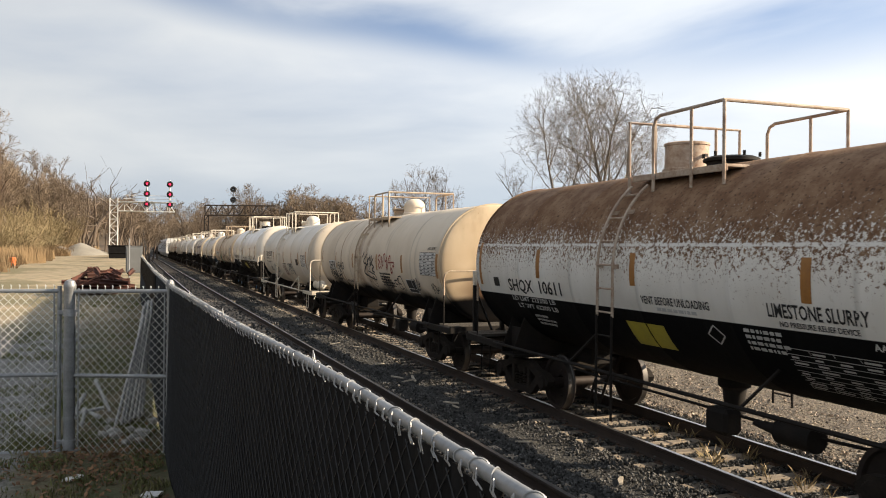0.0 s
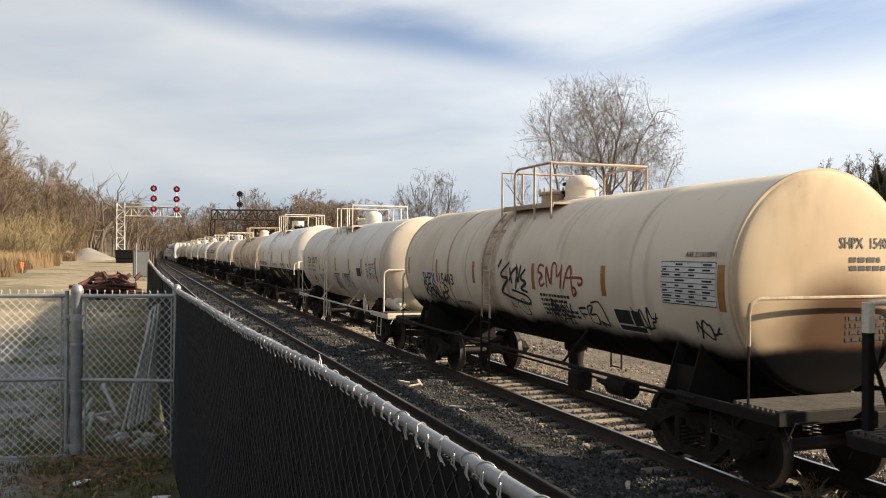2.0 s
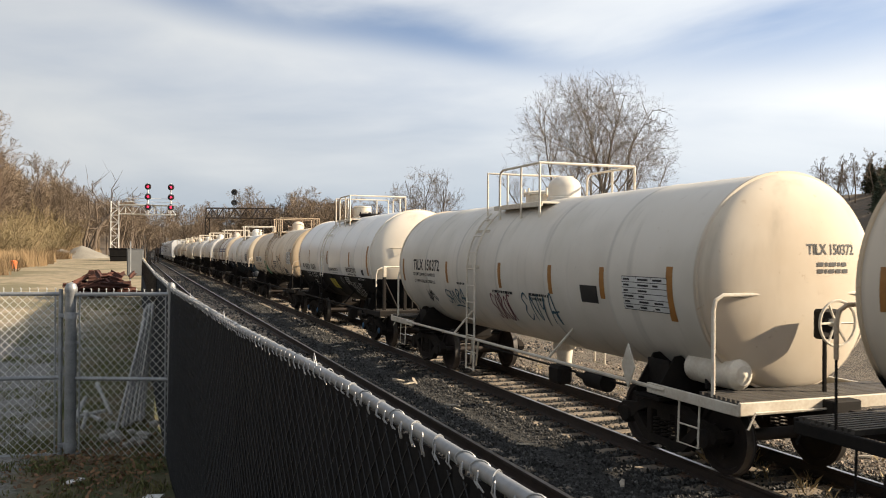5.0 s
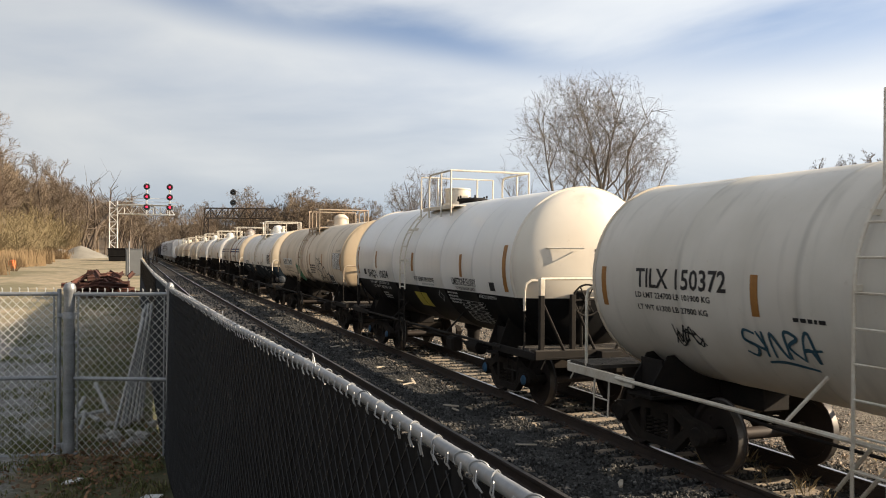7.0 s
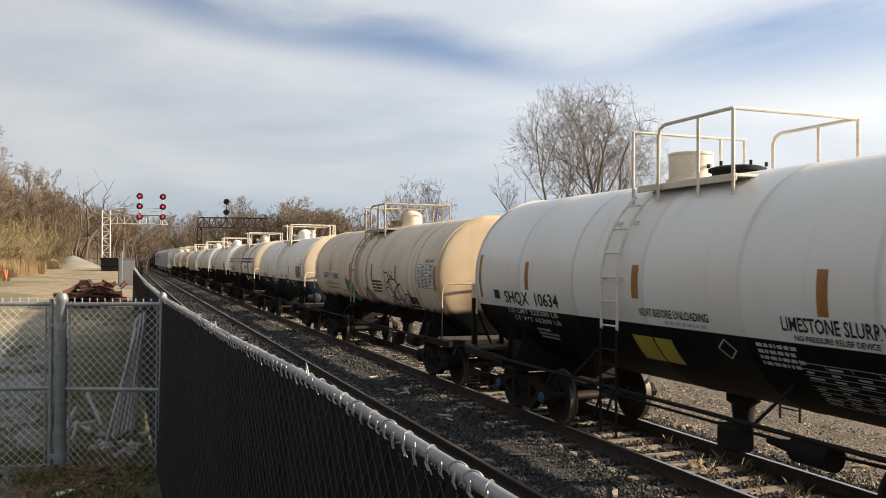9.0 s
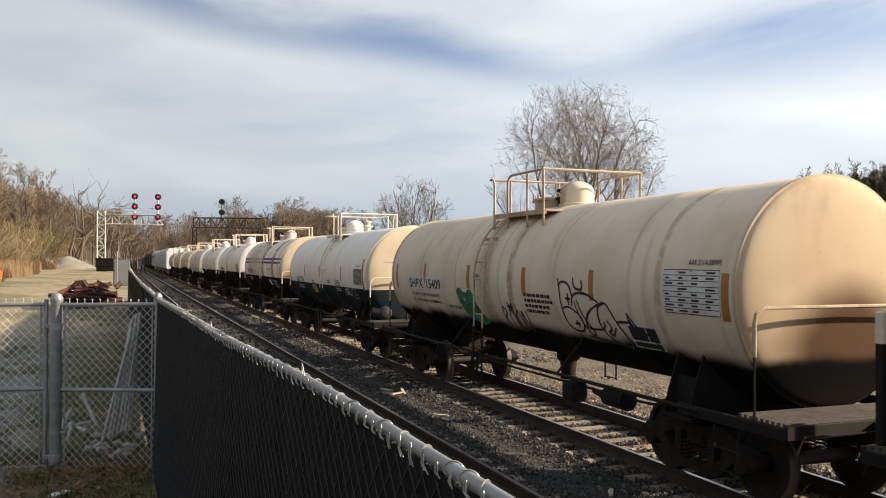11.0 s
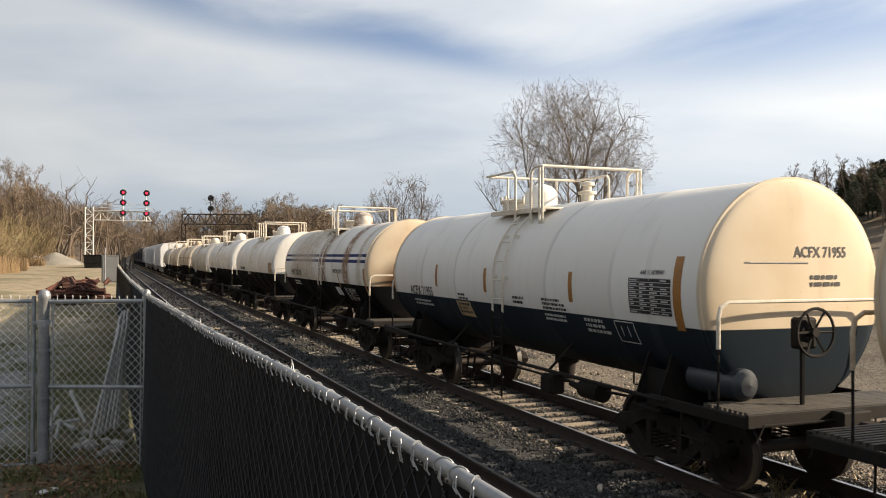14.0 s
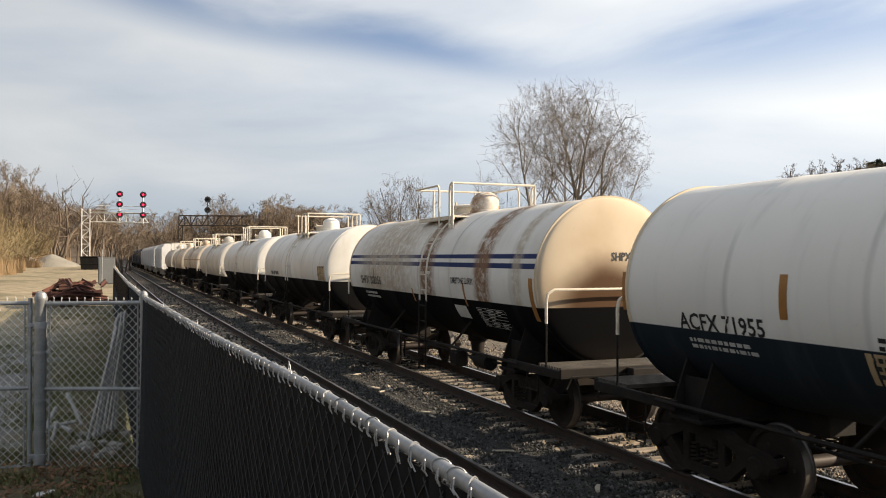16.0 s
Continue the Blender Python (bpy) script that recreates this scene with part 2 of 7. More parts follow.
def gravel_material(name, lo, hi, scale):
    """Packed broken stone: cells of differing grey with dark gaps."""
    m = bpy.data.materials.new(name)
    m.use_nodes = True
    nt = m.node_tree
    bs = nt.nodes["Principled BSDF"]
    bs.inputs["Roughness"].default_value = 0.95
    tc = nt.nodes.new("ShaderNodeTexCoord")
    vo = nt.nodes.new("ShaderNodeTexVoronoi")
    vo.inputs["Scale"].default_value = scale
    big = nt.nodes.new("ShaderNodeTexNoise")
    big.inputs["Scale"].default_value, big.inputs["Detail"].default_value = 0.9, 5.0
    for n in (vo, big):
        nt.links.new(tc.outputs["Object"], n.inputs["Vector"])
    bw = nt.nodes.new("ShaderNodeRGBToBW")
    nt.links.new(vo.outputs["Color"], bw.inputs[0])
    mul = nt.nodes.new("ShaderNodeMath")
    mul.operation = "MULTIPLY"
    nt.links.new(bw.outputs[0], mul.inputs[0])
    nt.links.new(big.outputs["Fac"], mul.inputs[1])
    gap = nt.nodes.new("ShaderNodeMapRange")
    gap.inputs["From Min"].default_value, gap.inputs["From Max"].default_value = 0.75, 0.35
    nt.links.new(vo.outputs["Distance"], gap.inputs["Value"])
    mx = nt.nodes.new("ShaderNodeMix")
    mx.data_type = "RGBA"
    mx.inputs["A"].default_value, mx.inputs["B"].default_value = (*lo, 1), (*hi, 1)
    m2 = nt.nodes.new("ShaderNodeMath")
    m2.operation = "MULTIPLY"
    m2.inputs[1].default_value = 2.2
    m2.use_clamp = True
    nt.links.new(mul.outputs[0], m2.inputs[0])
    nt.links.new(m2.outputs[0], mx.inputs["Factor"])
    nt.links.new(mx.outputs["Result"], bs.inputs["Base Color"])
    bp = nt.nodes.new("ShaderNodeBump")
    bp.inputs["Strength"].default_value, bp.inputs["Distance"].default_value = 1.0, 0.03
    nt.links.new(gap.outputs[0], bp.inputs["Height"])
    nt.links.new(bp.outputs[0], bs.inputs["Normal"])
    return m


# ballast colours hold the train's shade, trackside colours the sun beyond it
M_ballast = gravel_material("shade_darkened_ballast_bed", (0.008, 0.0078, 0.0072), (0.05, 0.049, 0.045), 26.0)
M_trackside = gravel_material("leaf_strewn_sunlit_gravel", (0.03, 0.022, 0.015), (0.20, 0.165, 0.12), 24.0)
M_sidestone = material("sunlit_trackside_stone", (0.36, 0.30, 0.235), 0.9, color2=(0.07, 0.05, 0.034), scale=6.0, fine=60.0, bump=0.3, island=0.85)
M_stone = material("shade_darkened_stone", (0.095, 0.093, 0.087), 0.8, color2=(0.014, 0.0135, 0.013), scale=6.0, fine=60.0, bump=0.3, island=0.9)
M_rail = material("rail_steel", (0.055, 0.037, 0.028), 0.8, 0.1, color2=(0.03, 0.022, 0.018), scale=4.0, fine=50.0)
M_railtop = material("polished_rail_head", (0.45, 0.43, 0.41), 0.28, 0.9, scale=5.0, fine=60.0, bump=0.03)
M_tie = material("weathered_tie", (0.36, 0.30, 0.23), 0.95, color2=(0.13, 0.105, 0.08), scale=4.0, fine=60.0, bump=0.5, rand=0.3, stretch=(1, 6, 6))
XT, XN = 7.735, 3.887


def smooth_step(a, b, x):
    u = min(1.0, max(0.0, (x - a) / (b - a)))
    return u * u * (3 - 2 * u)


def ground_z(x, y):
    """Yard beside the fence, a bank down to the ballast, level ballast, a wooded rise on both sides far off."""
    yard = 0.93 + 0.011 * max(0.0, min(y, 95) - 12)
    yard += 17 * smooth_step(-11.5, -42, x) * smooth_step(10, 60, y) * (1 - 0.8 * smooth_step(110, 300, y))
    bed = -0.215
    z = bed + (yard - bed) * (1 - smooth_step(0.7, 2.0, x))
    z += 1.2 * smooth_step(14, 26, x) + (13 * smooth_step(70, 128, x) + 30 * smooth_step(120, 420, x)) * (1 - 0.8 * smooth_step(120, 260, y))
    z += 15 * smooth_step(330, 470, y)
    return z + 0.05 * noise.noise((x * 0.35, y * 0.35, 3.0)) * (1 if x < 0.6 or x > 11 else 0.25)


def axis_steps(stops):
    out = []
    for (a, b, step) in stops:
        out += list(np.arange(a, b, step))
    return out + [stops[-1][1]]


gx = axis_steps([(-900, -100, 40), (-100, -14, 4), (-14, 0, 0.5), (0, 2.4, 0.2), (2.4, 12, 0.6), (12, 60, 4), (60, 900, 30)])
gy = axis_steps([(-60, 0, 6), (0, 36, 0.5), (36, 120, 3), (120, 400, 14), (400, 1500, 60)])
verts = [(x, y, ground_z(x, y)) for y in gy for x in gx]
nx = len(gx)
faces = [(j * nx + i, j * nx + i + 1, (j + 1) * nx + i + 1, (j + 1) * nx + i) for j in range(len(gy) - 1) for i in range(nx - 1)]
gm = Mesh().add(verts, faces)
gm.mi = []
for f in faces:
    cx, cy = sum(verts[k][0] for k in f) / 4, sum(verts[k][1] for k in f) / 4
    # slot 1 is the shade-darkened ballast, slot 3 the sun-lightened gravel
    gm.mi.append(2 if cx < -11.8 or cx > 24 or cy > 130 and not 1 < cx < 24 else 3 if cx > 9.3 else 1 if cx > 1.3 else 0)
tagged(part("ground", gm, [M_earth, M_ballast, M_litterfloor, M_trackside], smooth=60), "dry earth yard and ballast beside the railway, darkened where shade falls", "ground", kind="structure")

# rails: foot, web and head of a 136 lb rail, 0.185 m high
RAIL = [(-0.076, -0.185), (0.076, -0.185), (0.076, -0.172), (0.014, -0.150), (0.010, -0.06), (0.034, -0.042), (0.036, -0.006), (0.030, 0.0),
        (-0.030, 0.0), (-0.036, -0.006), (-0.034, -0.042), (-0.010, -0.06), (-0.014, -0.150), (-0.076, -0.172)]


def rail(x, label):
    me = Mesh().prism([(x + a, b) for a, b in RAIL], -40, 900, "y")
    me.mi = [1 if i == 7 else 0 for i in range(len(me.f))]
    tagged(part("rail", me, [M_rail, M_railtop], smooth=30), label, "rail", "rails of the two tracks", "structure")


for cx in (XN, XT):
    for sgn in (-1, 1):
        rail(cx + sgn * 0.7525, "rusty steel running rail with a worn bright head")


# ---- the train ----
M_navy = material("blue_black_car_paint", (0.02, 0.026, 0.036), 0.42, color2=(0.035, 0.04, 0.046), scale=1.5, fine=9.0, bump=0.05)
M_frame = material("grimy_black_steel", (0.009, 0.0082, 0.0078), 0.75, color2=(0.020, 0.016, 0.013), scale=4.0, fine=30.0, bump=0.2, spec=0.2)
M_truck = material("dusty_cast_steel", (0.013, 0.011, 0.010), 0.9, color2=(0.03, 0.023, 0.017), scale=5.0, fine=40.0, bump=0.3, spec=0.2)
M_wheel = material("worn_wheel_steel", (0.04, 0.028, 0.022), 0.65, 0.3, color2=(0.022, 0.017, 0.015), scale=5.0, fine=40.0, bump=0.15)
M_tread = material("worn_wheel_tread", (0.13, 0.12, 0.11), 0.5, 0.8, bump=0.02)
M_grate = material("worn_dark_grating", (0.085, 0.075, 0.062), 0.7, color2=(0.035, 0.03, 0.026), scale=4.0, fine=30.0, bump=0.2)
M_whiterail = material("white_pipe_paint", (0.72, 0.68, 0.58), 0.45, color2=(0.52, 0.44, 0.34), scale=3.0, fine=25.0, bump=0.05)


def travel(t):
    """Metres that the train has come by t seconds."""
    return 4.826 * t + 0.003054 * t * t


class Nodes:
    """Short hand for a node tree."""

    def __init__(self, m):
        self.t = m.node_tree

    def put(self, v, socket):
        if isinstance(v, bpy.types.NodeSocket):
            self.t.links.new(v, socket)
        else:
            socket.default_value = v if not isinstance(v, tuple) or len(v) != 3 or socket.type != "RGBA" else (*v, 1)

    def math(self, op, a, b=0.0, c=0.0):
        n = self.t.nodes.new("ShaderNodeMath")
        n.operation = op
        for v, k in zip((a, b, c), n.inputs):
            self.put(v, k)
        return n.outputs[0]

    def step(self, v, lo, hi):
        n = self.t.nodes.new("ShaderNodeMapRange")
        n.interpolation_type = "SMOOTHSTEP"
        self.put(v, n.inputs["Value"])
        n.inputs["From Min"].default_value, n.inputs["From Max"].default_value = lo, hi
        return n.outputs[0]

    def noise(self, vec, scale, detail=4.0, stretch=(1, 1, 1), rough=0.5):
        mp = self.t.nodes.new("ShaderNodeMapping")
        mp.inputs["Scale"].default_value = stretch
        self.put(vec, mp.inputs[0])
        n = self.t.nodes.new("ShaderNodeTexNoise")
        n.inputs["Scale"].default_value, n.inputs["Detail"].default_value, n.inputs["Roughness"].default_value = scale, detail, rough
        self.put(mp.outputs[0], n.inputs["Vector"])
        return n.outputs["Fac"]

    def mix(self, f, a, b):
        n = self.t.nodes.new("ShaderNodeMix")
        n.data_type = "RGBA"
        for v, k in ((f, "Factor"), (a, "A"), (b, "B")):
            self.put(v, n.inputs[k])
        return n.outputs["Result"]


def tank_paint(name, top, top2, low=None, line=0.0, rough=0.35, bands=(), blob=None, crown=False, stripes=(), seed=0.0, dirt=0.35, L=12.0, seams=True, ragged=0.0, spec=None):
    """Paint of one tank: upper and lower colour with a sharp line, run-down dirt, spill bands, a sooty patch on the heads, a caked crown."""
    m = bpy.data.materials.new(name)
    m.use_nodes = True
    k = Nodes(m)
    bs = m.node_tree.nodes["Principled BSDF"]
    co = m.node_tree.nodes.new("ShaderNodeTexCoord").outputs["Object"]
    sp = m.node_tree.nodes.new("ShaderNodeSeparateXYZ")
    k.put(co, sp.inputs[0])
    x, y, z = sp.outputs
    big = k.noise(co, 0.7 + seed * 0.03, 5.0)
    runs = k.noise(co, 1.4, 5.0, (1.0, 3.2, 0.22))
    fine = k.noise(co, 26.0, 3.0)
    spots = k.noise(co, 7.0, 6.0, rough=0.7)
    c = k.mix(k.step(big, 0.35, 0.7), top, top2)
    c = k.mix(k.math("MULTIPLY", k.step(runs, 0.52, 0.78), dirt), c, tuple(v * 0.55 for v in top2))
    c = k.mix(k.math("MULTIPLY", k.step(spots, 0.62, 0.75), dirt * 0.8), c, (top2[0] * 0.6, top2[1] * 0.48, top2[2] * 0.36))
    if seams:
        saw = k.math("ABSOLUTE", k.math("SUBTRACT", k.math("FRACT", k.math("ADD", k.math("DIVIDE", y, L / 6), 0.5)), 0.5))
        c = k.mix(k.math("MULTIPLY", k.step(saw, 0.035, 0.004), k.math("MULTIPLY", k.step(runs, 0.3, 0.6), 0.4)), c, tuple(v * 0.5 for v in top2))
    for a, b, col in stripes:
        c = k.mix(k.math("MULTIPLY", k.step(z, a - 0.004, a + 0.004), k.step(z, b + 0.004, b - 0.004)), c, col)
    for yb, wb, col, amt in bands:
        d = k.math("ABSOLUTE", k.math("SUBTRACT", k.math("ADD", y, k.math("MULTIPLY", runs, 0.35)), yb + 0.17))
        c = k.mix(k.math("MULTIPLY", k.step(d, wb, wb * 0.3), k.math("MULTIPLY", k.step(spots, 0.25, 0.6), amt)), c, col)
    if blob:
        bx, bz, br, col = blob
        d = k.math("SQRT", k.math("ADD", k.math("POWER", k.math("SUBTRACT", x, bx), 2.0), k.math("MULTIPLY", k.math("POWER", k.math("SUBTRACT", z, bz), 2.0), 1.6)))
        d = k.math("ADD", d, k.math("MULTIPLY", big, -0.35))
        sooty = k.math("MULTIPLY", k.step(d, br * 0.9, br * 0.3), 0.95)
        c = k.mix(sooty, c, col)
        rough = 0.68
    if low is not None:
        lc = k.mix(k.math("MULTIPLY", k.step(runs, 0.5, 0.75), 0.6), low, (low[0] * 1.4 + 0.008, low[1] * 1.4 + 0.007, low[2] * 1.4 + 0.006))
        lc = k.mix(k.math("MULTIPLY", k.step(z, 1.5, 1.0), 0.25), lc, (0.04, 0.03, 0.022))
        c = k.mix(k.step(k.math("ADD", z, k.math("MULTIPLY", k.math("SUBTRACT", big, 0.5), ragged)), line + 0.006 + ragged * 0.3, line - 0.006 - ragged * 0.2), c, lc)
    shine = spec if spec is not None else 0.5 if rough < 0.3 else 0.22
    bs.inputs["Specular IOR Level"].default_value = shine
    rgh = rough
    if low is not None:
        # the dirty lower half is duller
        dull = k.step(z, line + 0.01, line - 0.01)
        k.put(k.math("MULTIPLY_ADD", dull, -0.75 * shine, shine), bs.inputs["Specular IOR Level"])
        rgh = k.math("MULTIPLY_ADD", dull, 0.3, rough)
    if crown:
        grit = k.noise(co, 21.0, 8.0, rough=0.75)
        lvl = k.math("ADD", k.math("MULTIPLY", k.math("SUBTRACT", z, 2.70), 0.27), k.math("ADD", grit, k.math("MULTIPLY", big, 0.10)))
        mask = k.step(lvl, 0.555, 0.60)
        brown = k.mix(k.step(k.noise(co, 3.0, 6.0, rough=0.7), 0.35, 0.7), (0.15, 0.082, 0.046), (0.26, 0.165, 0.10))
        brown = k.mix(k.step(fine, 0.55, 0.72), brown, (0.07, 0.04, 0.025))
        splash = k.math("MULTIPLY", k.step(k.math("ABSOLUTE", k.math("SUBTRACT", z, k.math("ADD", 2.83, k.math("MULTIPLY", big, 0.04)))), 0.03, 0.012), k.step(spots, 0.42, 0.5))
        c = k.mix(mask, c, brown)
        c = k.mix(splash, c, (0.72, 0.70, 0.66))
        rgh = k.math("ADD", rgh, k.math("MULTIPLY", mask, 0.55))
    k.put(c, bs.inputs["Base Color"])
    k.put(k.math("ADD", rgh, k.math("MULTIPLY", spots, 0.18)), bs.inputs["Roughness"])
    bp = m.node_tree.nodes.new("ShaderNodeBump")
    bp.inputs["Strength"].default_value, bp.inputs["Distance"].default_value = (0.5, 0.02) if crown else (0.12, 0.01)
    k.put(k.math("ADD", k.math("MULTIPLY", spots, 0.4 if not crown else 0.8), big), bp.inputs["Height"])
    k.put(bp.outputs[0], bs.inputs["Normal"])
    return m


def arc_angles(zc, R, line):
    """Angles round the tank, with one at the paint line on each side."""
    n = 72
    an = [2 * math.pi * i / n for i in range(n)]
    if line is not None:
        s = math.asin((line - zc) / R)
        for w in (s % (2 * math.pi), (math.pi - s) % (2 * math.pi)):
            k = min(range(n), key=lambda i: abs((an[i] - w + math.pi) % (2 * math.pi) - math.pi))
            an[k] = w
    return sorted(an)


def turned(profile, an, zc, line):
    """A body turned about the tank's axis from (radius, y); faces under the paint line take slot 1."""
    me = Mesh()
    n = len(an)
    vs = [(r * math.cos(w), y, zc + r * math.sin(w)) for r, y in profile for w in an]
    fs, mi = [], []
    for i in range(len(profile) - 1):
        for j in range(n):
            fs.append((i * n + j, (i + 1) * n + j, (i + 1) * n + (j + 1) % n, i * n + (j + 1) % n))
            w0, w1 = an[j], an[(j + 1) % n] + (2 * math.pi if j == n - 1 else 0)
            R = max(profile[i][0], profile[i + 1][0])
            mi.append(1 if line is not None and zc + R * math.sin((w0 + w1) / 2) < line else 0)
    me.add(vs, fs)
    me.mi = mi
    return me


def head_depth(r, R, dish=0.2):
    """How far the dished head stands out at radius r."""
    return dish * R * max(0.0, 1 - (r / R) ** 2) ** 0.5


def tank_car(y0, L, R, zc, line, top, low, dome="round", rail_mat=None, label="", dome_y=-0.4, ladder_y=0.9, frame_mat=None, head_top=None, shift=0.0, dish=0.2):
    car = empty("tank_car", pose(XT, y0, 0), label, "tank car", "tank cars of the freight train")
    rail_mat, frame_mat = rail_mat or M_whiterail, frame_mat or M_frame
    h = L / 2
    an = arc_angles(zc, R, line)
    prof = [(R, -h)]
    for k in range(1, 6):
        y = -h + L * k / 6
        prof += [(R, y - 0.03), (R + 0.006, y - 0.012), (R + 0.006, y + 0.012), (R, y + 0.03)]
    prof.append((R, h))
    part("tank_shell", turned(prof, an, zc, None), [top], car, smooth=30)
    for sgn, nm in ((-1, "near"), (1, "far")):
        hp = [(R, sgn * (h - 0.01)), (R + 0.02, sgn * (h - 0.008)), (R + 0.02, sgn * (h + 0.035)), (R - 0.012, sgn * (h + 0.04))]
        for i in range(1, 13):
            r = (R - 0.012) * math.cos(math.pi / 2 * i / 12)
            hp.append((max(r, 0.004), sgn * (h + 0.04 + head_depth(r, R - 0.012, dish))))
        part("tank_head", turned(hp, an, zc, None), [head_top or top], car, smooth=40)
    zt = zc + R
    # dome, hatch and valve
    dm = Mesh()
    if dome == "round":
        prof = [(0.34, zt - 0.12), (0.34, zt + 0.02), (0.31, zt + 0.03), (0.31, zt + 0.22)] + [(0.31 * math.cos(a), zt + 0.22 + 0.22 * math.sin(a)) for a in np.linspace(0.15, 1.55, 8)]
    else:
        prof = [(0.36, zt - 0.12), (0.36, zt + 0.02), (0.32, zt + 0.03), (0.32, zt + 0.36), (0.335, zt + 0.37), (0.335, zt + 0.40), (0.30, zt + 0.415), (0.004, zt + 0.42)]
    dm.lathe(prof, "z", 32, (0, dome_y, 0))
    part("dome", dm, top if dome == "round" else rail_mat, car)
    hat = Mesh()
    hy = dome_y + (0.95 if dome == "round" else -1.0)
    hl = 0.0 if dome == "round" else -0.09
    hat.lathe([(0.33, zt - 0.12), (0.33, zt + 0.12 + hl), (0.38, zt + 0.13 + hl), (0.38, zt + 0.17 + hl), (0.30, zt + 0.20 + hl), (0.004, zt + 0.21 + hl)], "z", 28, (0, hy, 0))
    for i in range(6):
        a = i * math.pi / 3 + 0.3
        hat.tube([(0.37 * math.cos(a), hy + 0.37 * math.sin(a), zt + 0.1), (0.37 * math.cos(a), hy + 0.37 * math.sin(a), zt + 0.25 + hl)], 0.022, 6)
    part("manway_hatch", hat, rail_mat if dome == "round" else M_frame, car)
    # platform and railings round the dome
    py0, py1 = (-1.05, 1.08) if dome == "round" else (-1.17, 0.9)
    zp = zt - 0.14
    pl = Mesh()
    for sx in (-1, 1):
        pl.box((sx * 0.72, (py0 + py1) / 2, zp), (0.42, py1 - py0, 0.04), 0.008)
        pl.box((sx * 0.93, (py0 + py1) / 2, zp - 0.02), (0.03, py1 - py0, 0.09), 0.006)
    part("platform", pl, rail_mat, car)
    zr = zt + (0.57 if dome == "round" else 0.66)
    for sx in (-1, 1):
        gap0, gap1 = ladder_y - 0.30, ladder_y + 0.30
        # long loop
        xo = sx * 0.98
        zb = zc + math.sqrt(max(0.01, R * R - 0.98 ** 2))
        rl = Mesh()
        rl.tube([(xo, gap0, zb), (xo, gap0, zr - 0.14), (xo, gap0 - 0.05, zr - 0.04), (xo, gap0 - 0.15, zr), (xo, py0, zr), (0, py0, zr)], 0.024, 8)
        rl.tube([(xo, py0, zr), (xo, py0, zb)], 0.022, 8)
        rl.tube([(xo, (gap0 + py0) / 2 - 0.1, zr), (xo, (gap0 + py0) / 2 - 0.1, zb)], 0.022, 8)
        part("railing", rl, rail_mat, car)
        rs = Mesh()
        if py1 > gap1 + 0.05:
            rs.tube([(xo, gap1, zb), (xo, gap1, zr - 0.1), (xo, gap1 + 0.06, zr), (xo, py1 + 0.1, zr), (0, py1 + 0.1, zr)], 0.024, 8)
        else:
            rs.tube([(xo, gap1, zb), (xo, gap1, zr), (0, gap1, zr)], 0.024, 8)
        rs.tube([(xo * 0.55, max(py1 + 0.1, gap1) if py1 > gap1 + 0.05 else gap1, zr), (xo * 0.55, max(py1 + 0.1, gap1) if py1 > gap1 + 0.05 else gap1, zp)], 0.022, 8)
        part("railing", rs, rail_mat, car)
        ld, lo = Mesh(), Mesh()
        pts = []
        for i in range(11):
            a = math.radians(50 - 5.0 * i)
            pts.append((sx * (R + 0.09) * math.cos(a), zc + (R + 0.09) * math.sin(a)))
        cut = (line if line is not None else 1.1) - 0.12
        for dy in (-0.2, 0.2):
            ld.tube([(p[0], ladder_y + dy, p[1]) for p in pts] + [(pts[-1][0], ladder_y + dy, cut)], 0.02, 6)
            lo.tube([(pts[-1][0] + sx * 0.01, ladder_y + dy, cut + 0.02), (pts[-1][0] + sx * 0.01, ladder_y + dy, 0.42)], 0.02, 6)
        z = zc + R * 0.72
        while z > 0.4:
            q = (z - zc) / (R + 0.09)
            x = sx * (R + 0.09) * (math.sqrt(max(0, 1 - q * q)) if z > zc else 1.0)
            (ld if z > cut else lo).tube([(x, ladder_y - 0.2, z), (x, ladder_y + 0.2, z)], 0.014, 6)
            z -= 0.33
        for zz in (zc + 0.05, zc + R * 0.55):
            q = (zz - zc) / (R + 0.05)
            for dy in (-0.2, 0.2):
                ld.box((sx * (R + 0.04) * math.sqrt(1 - q * q), ladder_y + dy, zz), (0.14, 0.025, 0.06), 0.004)
        part("ladder", ld, rail_mat, car)
        part("ladder_foot", lo, rail_mat if line is None else frame_mat, car)
    # underframe
    for sgn in (-1, 1):
        sl = Mesh()
        sl.box((0, sgn * (h - 0.6), 0.92), (0.42, 3.2, 0.32), 0.015)
        part("stub_sill", sl, M_frame, car)
        bo = Mesh()
        yc = sgn * (h - 1.1)
        hgt = zc - math.sqrt(R * R - 1.05 ** 2) + (0.22 if line is not None else -0.12)
        for yy in (yc - 0.24, yc + 0.24):
            out = [(-1.32, 0.82), (1.32, 0.82), (1.32, 0.98), (1.05, hgt)] + [(R * 0.995 * math.sin(a), zc - R * 0.995 * math.cos(a)) for a in np.linspace(0.75, -0.75, 13)] + [(-1.05, hgt), (-1.32, 0.98)]
            bo.prism(out, yy - 0.012, yy + 0.012, "y")
        bo.box((0, yc, 0.86), (2.66, 0.62, 0.05), 0.008)
        for sx in (-1, 1):
            bo.prism([(yc - 0.24, 0.9), (yc + 0.24, 0.9), (yc + 0.24, 1.35), (yc - 0.24, 1.35)], sx * 1.12, sx * 1.14, "x")
        part("bolster", bo, M_frame, car)
        pf = Mesh()
        ye = sgn * (h + 0.42)
        dk = Mesh()
        comb = []
        for i in range(9):
            yy = ye - 0.36 + 0.083 * i
